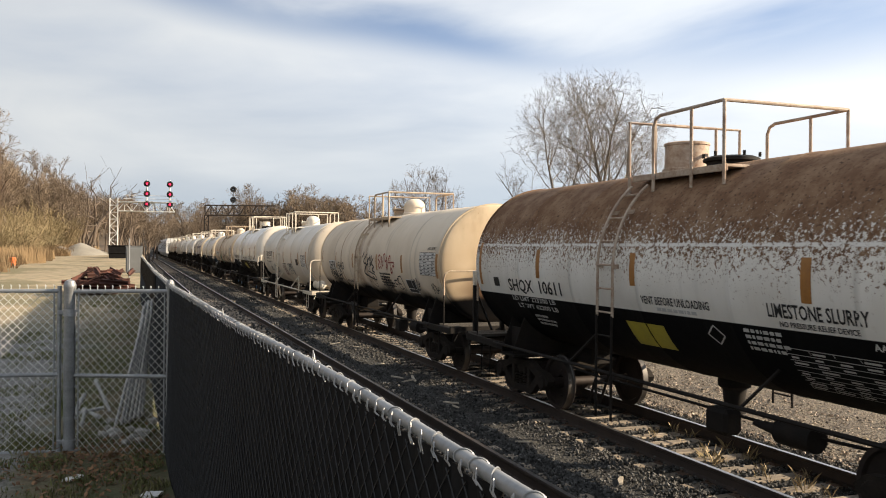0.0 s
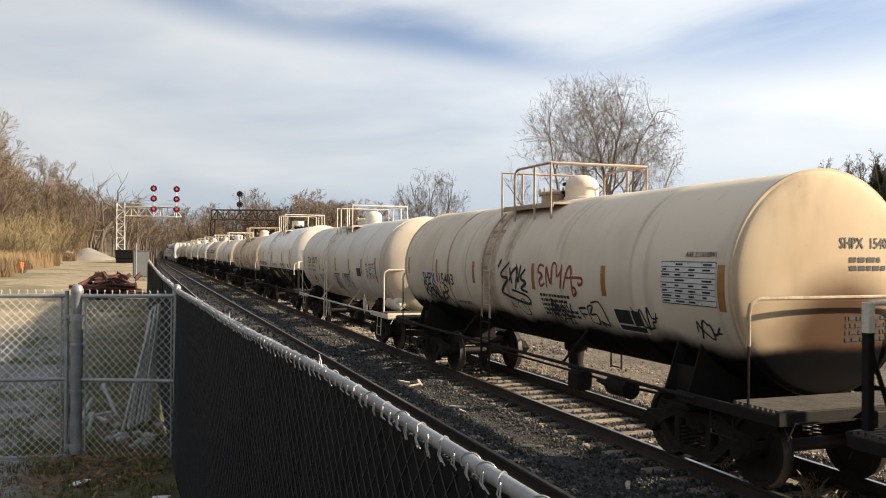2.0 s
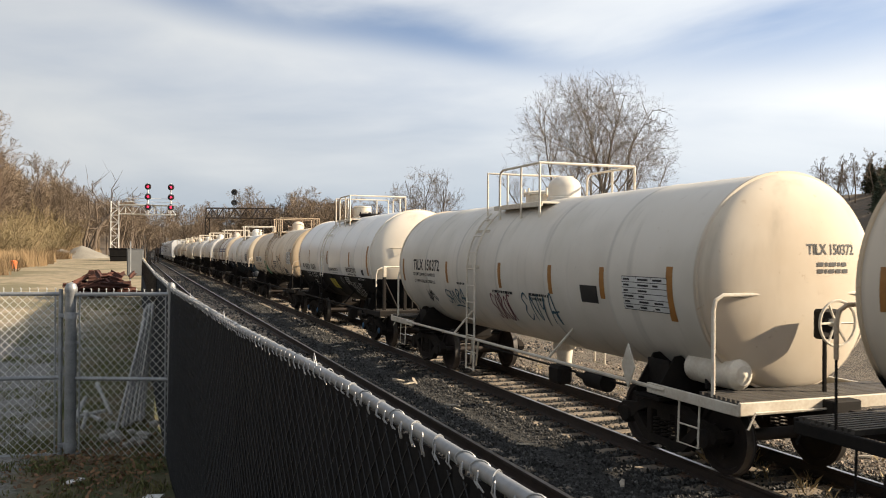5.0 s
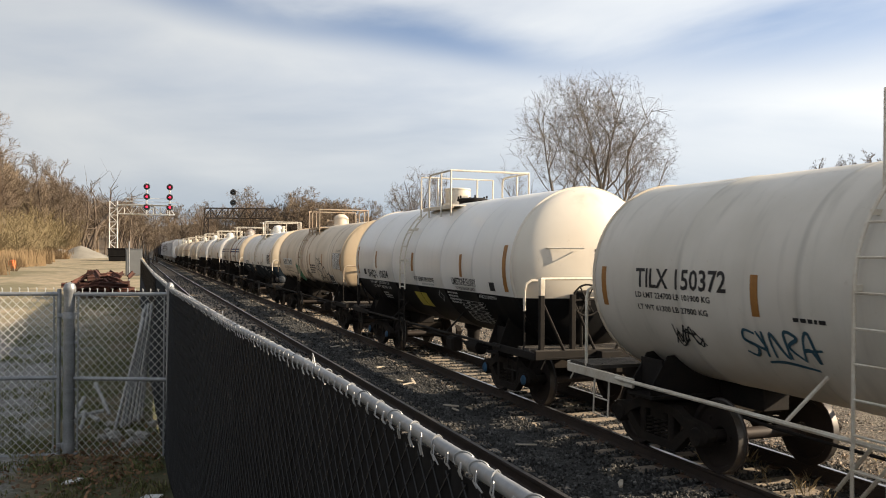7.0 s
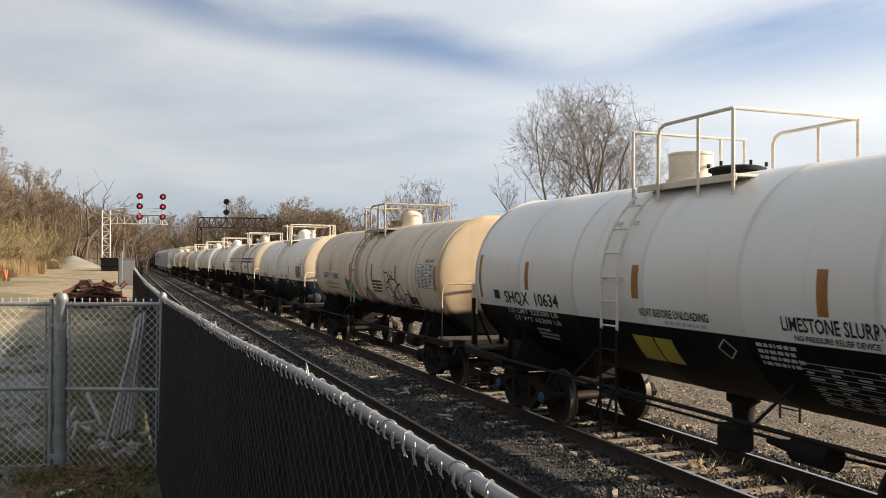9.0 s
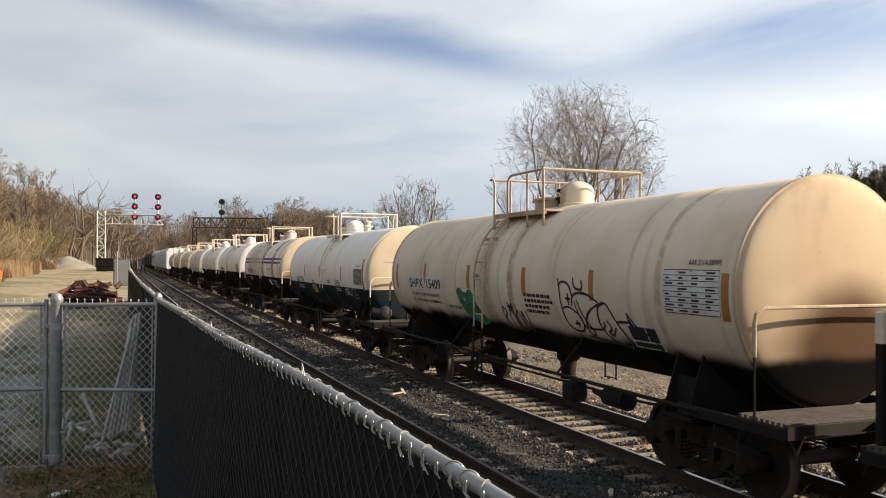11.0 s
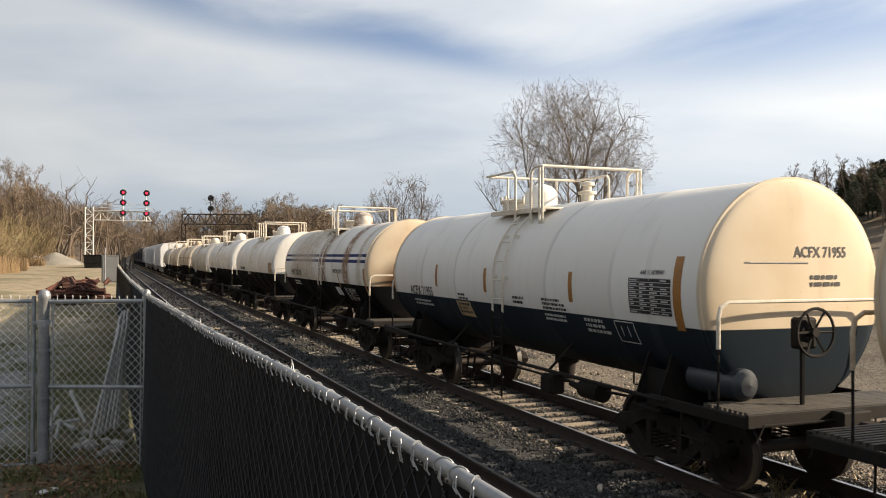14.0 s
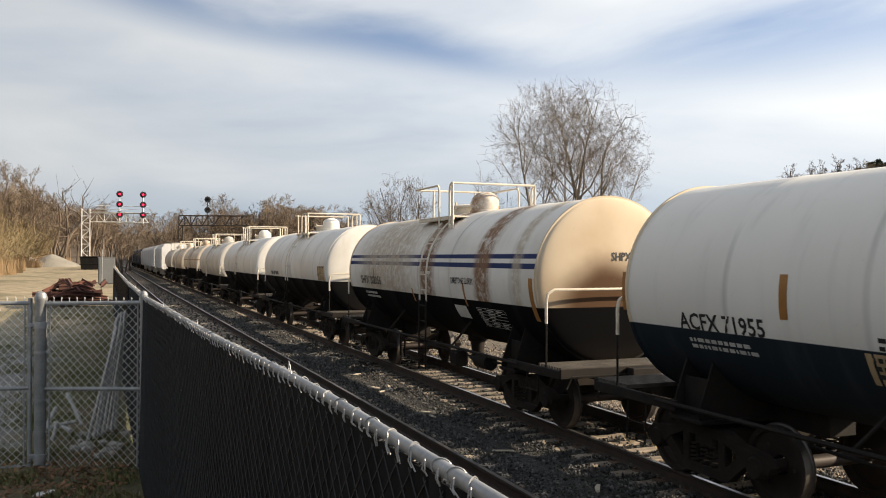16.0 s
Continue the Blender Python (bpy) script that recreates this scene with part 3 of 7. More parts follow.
            comb += [(yy, 1.075), (yy, 1.11), (yy + 0.052, 1.11), (yy + 0.052, 1.075)]
        dk.prism(comb + [(ye + 0.36, 1.075), (ye + 0.36, 1.055), (ye - 0.36, 1.055)], -1.35, 1.35, "x")
        part("deck", dk, M_grate, car)
        pf.box((0, sgn * (h + 0.80), 1.02), (2.76, 0.05, 0.15), 0.008)
        for sx in (-1, 1):
            pf.box((sx * 1.36, sgn * (h - 0.1), 1.0), (0.05, 1.8, 0.13), 0.008)
        part("end_platform", pf, frame_mat, car)
        hr = Mesh()
        yh = sgn * (h + 0.30)
        lo = 1.08 if line is None else 1.75
        hr.tube([(-1.34, yh, lo), (-1.34, yh, 2.10), (-1.31, yh, 2.22), (-1.20, yh, 2.28), (1.20, yh, 2.28), (1.31, yh, 2.22), (1.34, yh, 2.10), (1.34, yh, lo)], 0.024, 8)
        part("end_handrail", hr, rail_mat, car)
        if line is not None:
            for sx in (-1, 1):
                part("handrail_leg", Mesh().tube([(sx * 1.34, yh, 1.76), (sx * 1.34, yh, 0.95)], 0.016, 6), frame_mat, car)
        cp = Mesh()
        cp.box((0, sgn * (h + 0.95), 0.86), (0.16, 0.6, 0.16), 0.02)
        cp.box((0.03 * sgn, sgn * (h + 1.2), 0.86), (0.26, 0.24, 0.28), 0.05)
        part("coupler", cp, M_truck, car)
    for sx in (-1, 1):
        rd = Mesh()
        rd.tube([(sx * 1.38, -h + 0.6, 1.02), (sx * 1.38, h - 0.6, 1.02)], 0.028, 8)
        part("side_rod", rd, frame_mat, car)
    trucks = []
    for sgn in (-1, 1):
        trucks.append(truck(car, sgn * (h - 1.1)))
    return car, trucks


TRUCK = {}


def truck_meshes():
    if TRUCK:
        return TRUCK
    sf = Mesh()
    # cast side frame with its two windows: top and bottom chords, columns and journal pedestals
    for x in (0,):
        sf.prism([(-1.12, 0.50), (-0.98, 0.62), (-0.62, 0.66), (-0.40, 0.76), (0.40, 0.76), (0.62, 0.66), (0.98, 0.62), (1.12, 0.50), (1.08, 0.42), (0.72, 0.44),
                  (0.60, 0.54), (0.36, 0.64), (-0.36, 0.64), (-0.60, 0.54), (-0.72, 0.44), (-1.08, 0.42)], x - 0.07, x + 0.07, "x")
        sf.prism([(-0.80, 0.50), (-0.66, 0.56), (-0.34, 0.30), (0.34, 0.30), (0.66, 0.56), (0.80, 0.50), (0.42, 0.18), (-0.42, 0.18)], x - 0.06, x + 0.06, "x")
        for y in (-0.32, 0.32):
            sf.box((x, y, 0.47), (0.13, 0.12, 0.38), 0.015)
        for y in (-0.89, 0.89):
            sf.lathe([(0.004, -0.10), (0.11, -0.10), (0.13, -0.07), (0.13, 0.08)], "x", 16, (x, y, 0.457))
        for y in (-0.17, 0.0, 0.17):
            coil = []
            for i in range(41):
                a = i * 2 * math.pi / 8
                coil.append((x + 0.065 * math.cos(a), y + 0.065 * math.sin(a), 0.30 + 0.25 * i / 40))
            sf.tube(coil, 0.017, 5)
    TRUCK["side_frame"] = sf.data("side_frame", M_truck)
    bl = Mesh().box((0, 0, 0.62), (2.1, 0.38, 0.24), 0.04)
    bl.lathe([(0.004, 0.86), (0.18, 0.86), (0.18, 0.72)], "z", 16)
    for y in (-0.52, 0.52):
        bl.tube([(-0.75, y, 0.35), (0.75, y, 0.35)], 0.045, 8)
        for x in (-0.72, 0.72):
            bl.box((x, y * 0.93, 0.42), (0.09, 0.08, 0.32), 0.015)
    TRUCK["bolster"] = bl.data("truck_bolster", M_truck)
    ws = Mesh()
    for s in (-1, 1):
        prof = [(0.09, s * 0.62), (0.12, s * 0.70), (0.38, s * 0.745), (0.40, s * 0.79), (0.455, s * 0.795), (0.457, s * 0.70), (0.475, s * 0.69), (0.483, s * 0.675), (0.475, s * 0.665), (0.40, s * 0.66),
                (0.37, s * 0.70), (0.13, s * 0.655), (0.09, s * 0.62)]
        o = len(ws.f)
        ws.lathe(prof, "x", 28)
        for i in range(len(prof) - 1):
            if i in (4, 5):
                for j in range(28):
                    ws.mi[o + i * 28 + j] = 1
        for i in range(3):
            a = i * 2.094
            ws.box((s * 0.76, 0.25 * math.cos(a), 0.25 * math.sin(a)), (0.02, 0.05, 0.03))
    ws.tube([(-0.98, 0, 0), (-0.98, 0, 0), (0.98, 0, 0)], 0.08, 12)
    TRUCK["wheelset"] = ws.data("wheelset", [M_wheel, M_tread])
    return TRUCK


def truck(car, y):
    tm = truck_meshes()
    ob = part("truck", tm["bolster"], None, car, at=pose(0, y, 0))
    for s in (-1, 1):
        part("side_frame", tm["side_frame"], None, ob, at=pose(s * 1.0, 0, 0))
    wheels = [part("wheelset", tm["wheelset"], None, ob, at=pose(0, s * 0.89, 0.457)) for s in (-1, 1)]
    return ob, wheels


WHITE, WHITE2 = (0.75, 0.725, 0.67), (0.64, 0.61, 0.55)
CREAM, CREAM2 = (0.68, 0.59, 0.47), (0.58, 0.49, 0.375)
GREYW, GREYW2 = (0.66, 0.615, 0.54), (0.57, 0.53, 0.455)
INK, NAVY = (0.0065, 0.0065, 0.007), (0.020, 0.027, 0.034)
RUSTW, SOOT = (0.22, 0.12, 0.06), (0.07, 0.033, 0.016)
M_ink = material("black_lettering", (0.015, 0.015, 0.016), 0.6, bump=0.0)
M_wink = material("white_lettering", (0.55, 0.55, 0.53), 0.6, bump=0.0)
M_amber = material("amber_reflector", (0.36, 0.165, 0.035), 0.5, color2=(0.26, 0.11, 0.025), scale=6.0, bump=0.02)
M_yellow = material("yellow_placard", (0.50, 0.42, 0.04), 0.6, color2=(0.36, 0.30, 0.05), scale=4.0, bump=0.02)
M_paper = material("white_placard", (0.66, 0.66, 0.64), 0.55, bump=0.02)
M_buff = material("buff_placard", (0.50, 0.36, 0.20), 0.6, bump=0.02)
M_green = material("green_spray_paint", (0.02, 0.20, 0.085), 0.55, color2=(0.015, 0.12, 0.06), scale=3.0, bump=0.02)
M_redspray = material("dark_red_spray_paint", (0.30, 0.045, 0.03), 0.6, bump=0.0)
M_plum = material("plum_spray_paint", (0.14, 0.03, 0.045), 0.6, bump=0.0)
M_bluespray = material("blue_spray_paint", (0.03, 0.09, 0.13), 0.6, bump=0.0)
M_stripeblue = (0.02, 0.035, 0.11)


class Skin:
    """Lays flat work onto the near side (or an end) of one tank. u runs towards -y, v upwards along the skin."""

    def __init__(self, car, L, R, zc, shift=0.0, dish=0.2):
        self.car, self.L, self.R, self.zc, self.shift, self.dish = car, L, R, zc, shift, dish

    def side(self, y, v, out=0.004):
        a = v / self.R
        return (-(self.R + out) * math.cos(a), y + self.shift, self.zc + (self.R + out) * math.sin(a))

    def head(self, x, z, out=0.006):
        r = math.hypot(x, z - self.zc)
        return (x, -(self.L / 2 + 0.04 + head_depth(r, self.R - 0.012, self.dish) + out), z)

    def place(self, name, verts, faces, mat, at, label="", parent=None):
        me = Mesh().add([at(*p) for p in verts], faces)
        return part(name, me, mat, parent or self.car, label, smooth=0)

    def arc(self, z):
        return self.R * math.asin(max(-1, min(1, (z - self.zc) / self.R)))

    def grid(self, name, y0, y1, v0, v1, mat, label="", out=0.004, slant=0.0, parent=None):
        """A thin plate from y0 to y1 and v0 to v1."""
        n = 6
        verts, faces = [], []
        for i in range(n + 1):
            v = v0 + (v1 - v0) * i / n
            sh = slant * i / n
            verts += [(y0 + sh, v), (y1 + sh, v)]
            if i:
                faces.append((2 * i - 2, 2 * i - 1, 2 * i + 1, 2 * i))
        return self.place(name, verts, faces, mat, lambda y, v: self.side(y, v, out), label, parent)

    def text(self, body, y0, y1, v, h, mat, end=False, out=0.005):
        cu = bpy.data.curves.new("t", "FONT")
        cu.body, cu.size, cu.resolution_u, cu.offset = body, 1.0, 2, 0.018
        ob = new("t", cu)
        bpy.context.view_layer.update()
        me = bpy.data.meshes.new_from_object(ob.evaluated_get(bpy.context.evaluated_depsgraph_get()))
        bpy.data.objects.remove(ob)
        bpy.data.curves.remove(cu)
        bm = bmesh.new()
        bm.from_mesh(me)
        bmesh.ops.triangulate(bm, faces=bm.faces)
        xs = [q.co.x for q in bm.verts]
        w0, w1 = min(xs), max(xs)
        hh = max(q.co.y for q in bm.verts if True)
        # gaps between the larger letters; fine print stays in one piece
        cuts, reach = [], None
        for a, b in sorted((min(q.co.x for q in f.verts), max(q.co.x for q in f.verts)) for f in bm.faces):
            if reach is not None and a - reach > (0.004 if h >= 0.12 else 9.0):
                cuts.append(((a + reach) / 2 - w0) / (w1 - w0))
            reach = b if reach is None else max(reach, b)
        for q in bm.verts:
            q.co = Vector(((q.co.x - w0) / (w1 - w0), q.co.y / hh * h, 0))
        if h > 0.15:
            bmesh.ops.subdivide_edges(bm, edges=[e for e in bm.edges if abs(e.verts[0].co.y - e.verts[1].co.y) > 0.06], cuts=3)
        for q in bm.verts:
            u, vv = q.co.x, q.co.y
            q.co = Vector(self.head(y0 + (y1 - y0) * u, v + vv) if end else self.side(y0 + (y1 - y0) * u, v + vv, out))
        group = bm.faces.layers.int.new("w")
        for f in bm.faces:
            u = sum(q.co[self.axis_of(end)] for q in f.verts) / len(f.verts)
            f[group] = sum(1 for c in cuts if (u - (y0 + (y1 - y0) * c)) * (y1 - y0) > 0)
        out_parts = []
        for i in range(len(cuts) + 1):
            b2 = bm.copy()
            g2 = b2.faces.layers.int["w"]
            bmesh.ops.delete(b2, geom=[f for f in b2.faces if f[g2] != i], context="FACES")
            m2 = bpy.data.meshes.new("lettering")
            b2.to_mesh(m2)
            b2.free()
            m2.materials.append(mat)
            out_parts.append(part("letter" if cuts else "lettering", m2, None, self.car))
            if not cuts:
                tagged(out_parts[0], kind="stuff")
        bm.free()
        bpy.data.meshes.remove(me)
        return out_parts

    @staticmethod
    def axis_of(end):
        return 0 if end else 1

    def lines(self, y0, y1, v, h, rows, mat, seed, end=False):
        """Rows of small print as plain bars."""
        r = random.Random(seed)
        verts, faces = [], []
        for i in range(rows):
            y, vv = y0, v - i * h * 1.7
            stop = y0 + (y1 - y0) * r.uniform(0.75, 1.0)
            while (y - stop) * (y1 - y0) < 0:
                w = r.uniform(0.5, 2.4) * h * (1 if y1 > y0 else -1)
                o = len(verts)
                verts += [(y, vv), (y + w, vv), (y + w, vv + h), (y, vv + h)]
                faces.append((o, o + 1, o + 2, o + 3))
                y += w + 0.5 * h * (1 if y1 > y0 else -1)
        at = (lambda a, b: self.head(a, b)) if end else (lambda a, b: self.side(a, b, 0.006))
        return tagged(self.place("small_print", verts, faces, mat, at), kind="stuff")

    def stroke(self, paths, y0, y1, v0, v1, mat, w=0.03, label=""):
        """Sprayed lines: each path is points in a unit square."""
        verts, faces = [], []
        for path in paths:
            pts = []
            k = len(path)
            for i in range(k - 1):
                p0, p1, p2, p3 = path[max(0, i - 1)], path[i], path[i + 1], path[min(k - 1, i + 2)]
                for j in range(6):
                    t = j / 6
                    pts.append(tuple(0.5 * (2 * p1[c] + (p2[c] - p0[c]) * t + (2 * p0[c] - 5 * p1[c] + 4 * p2[c] - p3[c]) * t * t + (3 * p1[c] - p0[c] - 3 * p2[c] + p3[c]) * t ** 3) for c in (0, 1)))
            pts.append(path[-1])
            pts = [(y0 + (y1 - y0) * p[0], v0 + (v1 - v0) * p[1]) for p in pts]
            o = len(verts)
            for i, p in enumerate(pts):
                a, b = pts[max(0, i - 1)], pts[min(len(pts) - 1, i + 1)]
                d = Vector((b[0] - a[0], b[1] - a[1]))
                d = d.normalized() if d.length > 1e-6 else Vector((1, 0))
                ww = w * (0.6 + 0.4 * math.sin(math.pi * (i + 1) / (len(pts) + 1)))
                verts += [(p[0] - d.y * ww / 2, p[1] + d.x * ww / 2), (p[0] + d.y * ww / 2, p[1] - d.x * ww / 2)]
                if i:
                    faces.append((o + 2 * i - 2, o + 2 * i - 1, o + 2 * i + 1, o + 2 * i))
        return self.place("graffito", verts, faces, mat, lambda y, v: self.side(y, v, 0.0075), label)

    def table(self, y0, y1, v0, v1, ground, ink, rows, cols, out=0.006, slant=0.0):
        """A ruled service table with bars for its entries."""
        pl = self.grid("service_table", y0, y1, v0, v1, ground, out=out, slant=slant) if ground else None
        r = random.Random(rows * 7 + cols)
        verts, faces = [], []

        def bar(a, b, c, d):
            o = len(verts)
            verts.extend([(a + slant * (c - v0) / (v1 - v0), c), (b + slant * (c - v0) / (v1 - v0), c), (b + slant * (d - v0) / (v1 - v0), d), (a + slant * (d - v0) / (v1 - v0), d)])
            faces.append((o, o + 1, o + 2, o + 3))
        t = 0.009
        for i in range(rows + 1):
            v = v0 + (v1 - v0) * i / rows
            bar(y0, y1, v - t / 2, v + t / 2)
            if i < rows:
                hgt = (v1 - v0) / rows
                for j in range(cols):
                    if r.random() < 0.8:
                        a = y0 + (y1 - y0) * (j + 0.12) / cols
                        b = a + (y1 - y0) / cols * r.uniform(0.3, 0.75)
                        bar(a, b, v + hgt * 0.32, v + hgt * 0.66)
        for j in range(cols + 1):
            y = y0 + (y1 - y0) * j / cols
            bar(y - t / 2, y + t / 2, v0, v1)
        return tagged(self.place("table_ruling", verts, faces, ink, lambda y, v: self.side(y, v, out + 0.004), "", pl), kind="stuff")

    def bars(self, spots):
        for y, z0, z1, w in spots:
            self.grid("reflector", y + w / 2, y - w / 2, self.arc(z0), self.arc(z1), M_amber, "amber reflective strip")


S_E = [(0.9, 0.8), (0.5, 1.0), (0.15, 0.8), (0.45, 0.55), (0.1, 0.3), (0.4, 0.0), (0.95, 0.25)]
S_N = [(0.05, 0.0), (0.15, 0.95), (0.8, 0.05), (0.95, 1.0)]
S_Y = [(0.0, 1.0), (0.35, 0.5), (0.8, 0.95), (0.4, 0.3), (0.2, -0.15)]
S_A = [(0.0, 0.0), (0.3, 0.9), (0.6, 1.0), (0.75, 0.0), (0.5, 0.45), (0.1, 0.4), (1.1, 0.5)]
S_O = [(0.5, 1.0), (0.05, 0.6), (0.3, 0.0), (0.85, 0.25), (0.8, 0.8), (0.4, 1.0)]
S_R = [(0.1, 0.0), (0.12, 1.0), (0.75, 0.85), (0.2, 0.5), (0.9, 0.0)]
S_S = [(0.9, 0.9), (0.3, 1.0), (0.15, 0.65), (0.8, 0.4), (0.6, 0.02), (0.05, 0.15)]
S_F = [(0.9, 1.0), (0.15, 0.95), (0.1, 0.0)]
S_H = [(0.1, 0.5), (0.75, 0.6)]
S_B = [(0.1, 0.0), (0.15, 1.0), (0.8, 0.8), (0.2, 0.5), (0.85, 0.25), (0.1, 0.0)]
S_I = [(0.5, 1.0), (0.45, 0.0)]


def word(shapes, gap=0.12, slope=0.0):
    """Puts letter strokes side by side in the unit square."""
    n = len(shapes)
    w = 1.0 / n
    out = []
    for i, sh in enumerate(shapes):
        for s in sh if isinstance(sh[0], list) else [sh]:
            out.append([((i + gap / 2 + p[0] * (1 - gap)) * w, p[1] * (1 - slope) + slope * i * w) for p in s])
    return out


def scribble(seed, loops=4):
    """A fast looping tag."""
    r = random.Random(seed)
    return [[((i + r.uniform(-0.4, 1.2)) / 7, r.uniform(0, 1)) for i in range(7)] for _ in range(loops)]


def brake_wheel(car, h, x, z, mat):
    bw = Mesh()
    y = -(h + 0.74)
    n = 26
    bw.tube([(x + 0.27 * math.cos(2 * math.pi * i / n), y, z + 0.27 * math.sin(2 * math.pi * i / n)) for i in range(n)], 0.018, 6, closed=True)
    for i in range(6):
        a = i * math.pi / 3
        bw.tube([(x, y + 0.03, z), (x + 0.14 * math.cos(a), y + 0.02, z + 0.14 * math.sin(a)), (x + 0.27 * math.cos(a), y, z + 0.27 * math.sin(a))], 0.014, 5)
    bw.lathe([(0.004, y - 0.01), (0.05, y - 0.01), (0.05, y + 0.1)], "y", 14, (x, 0, z))
    part("brake_wheel", bw, mat, car)
    gb = Mesh().box((x, y + 0.18, z - 0.02), (0.28, 0.16, 0.36), 0.03)
    gb.tube([(x, y + 0.2, z - 0.2), (x, y + 0.2, 1.05)], 0.03, 6)
    part("brake_gear", gb, M_frame, car)


def end_posts(car, h, sgn, top_mat):
    """Steel end stanchions with raking braces."""
    for x in (-1.22, -0.62, 0.62, 1.22):
        if abs(x) > 1:
            part("stanchion_top", Mesh().box((x, sgn * (h + 0.72), 2.18), (0.09, 0.09, 0.30), 0.01), top_mat, car)
        part("stanchion", Mesh().box((x, sgn * (h + 0.72), 1.55), (0.085, 0.085, 1.0), 0.008), M_frame, car)
        part("stanchion_brace", Mesh().tube([(x, sgn * (h + 0.72), 1.95), (x + (0.42 if x < 0 else -0.42), sgn * (h + 0.78), 1.06)], 0.025, 6), M_frame, car)
    part("stanchion_rail", Mesh().tube([(-1.22, sgn * (h + 0.70), 2.32), (1.22, sgn * (h + 0.70), 2.32)], 0.025, 8), top_mat, car)


def reservoir(car, h, x, mat):
    part("air_reservoir", Mesh().lathe([(0.004, -0.52), (0.12, -0.50), (0.19, -0.42), (0.2, 0.0), (0.19, 0.42), (0.12, 0.50), (0.004, 0.52)], "y", 20, (x, -(h - 0.25), 1.30)), mat, car)
    part("reservoir_strap", Mesh().box((x, -(h - 0.25), 1.14), (0.34, 0.06, 0.14), 0.01), M_frame, car)


def under_gear(car, h, R, zc, mat):
    """Outlet, brake cylinder, levers and pipe below the tank."""
    zb = zc - R
    part("bottom_outlet", Mesh().lathe([(0.22, zb + 0.05), (0.22, zb - 0.10), (0.16, zb - 0.14), (0.13, zb - 0.40), (0.15, zb - 0.42), (0.15, zb - 0.47), (0.004, zb - 0.47)], "z", 18, (0, -0.2, 0)), mat, car)
    part("brake_cylinder", Mesh().lathe([(0.004, -0.4), (0.15, -0.39), (0.15, 0.15), (0.08, 0.2), (0.03, 0.6)], "y", 16, (-0.75, -h + 3.4, 0.72)), M_frame, car)
    part("brake_valve", Mesh().box((-0.8, -h + 4.5, 0.66), (0.28, 0.42, 0.32), 0.05), M_frame, car)
    part("brake_pipe", Mesh().tube([(-0.55, -h + 0.4, 0.80), (-0.7, -h + 3.0, 0.74), (-0.7, h - 3.0, 0.74), (-0.5, h - 0.4, 0.80)], 0.022, 6), M_frame, car)
    for sgn in (-1, 1):
        for sx in (-1, 1):
            part("rod_bracket", Mesh().tube([(sx * 1.38, sgn * h * 0.36, 1.02), (sx * 1.05, sgn * h * 0.36 - 0.25, zc - math.sqrt(R * R - 1.05 ** 2))], 0.022, 6), mat, car)
            st = Mesh()
            y0 = sgn * (h - 0.15)
            st.tube([(sx * 1.34, y0 - 0.2, 0.95), (sx * 1.36, y0 - 0.2, 0.42), (sx * 1.36, y0 + 0.2, 0.42), (sx * 1.34, y0 + 0.2, 0.95)], 0.014, 6)
            st.tube([(sx * 1.36, y0 - 0.2, 0.66), (sx * 1.36, y0 + 0.2, 0.66)], 0.012, 6)
            part("sill_step", st, mat, car)
        part("uncoupling_lever", Mesh().tube([(-1.3, sgn * (h + 0.86), 0.80), (-1.2, sgn * (h + 0.86), 0.98), (-0.2, sgn * (h + 0.88), 0.98), (0, sgn * (h + 0.95), 1.02)], 0.013, 6), mat, car)
        part("air_hose", Mesh().tube([(0.32, sgn * (h + 0.8), 0.78), (0.32, sgn * (h + 0.95), 0.62), (0.26, sgn * (h + 1.05), 0.50)], 0.02, 6), M_frame, car)
    sy = 0.0
    part("step_ladder", Mesh().tube([(-1.40, sy + 0.75, 1.02), (-1.2, sy + 1.35, 0.45)], 0.02, 6).tube([(-1.40, sy + 1.05, 1.02), (-1.2, sy + 1.65, 0.45)], 0.02, 6).tube([(-1.3, sy + 1.05, 0.73), (-1.3, sy + 1.35, 0.73)], 0.014, 5), mat, car)


MOVERS = []
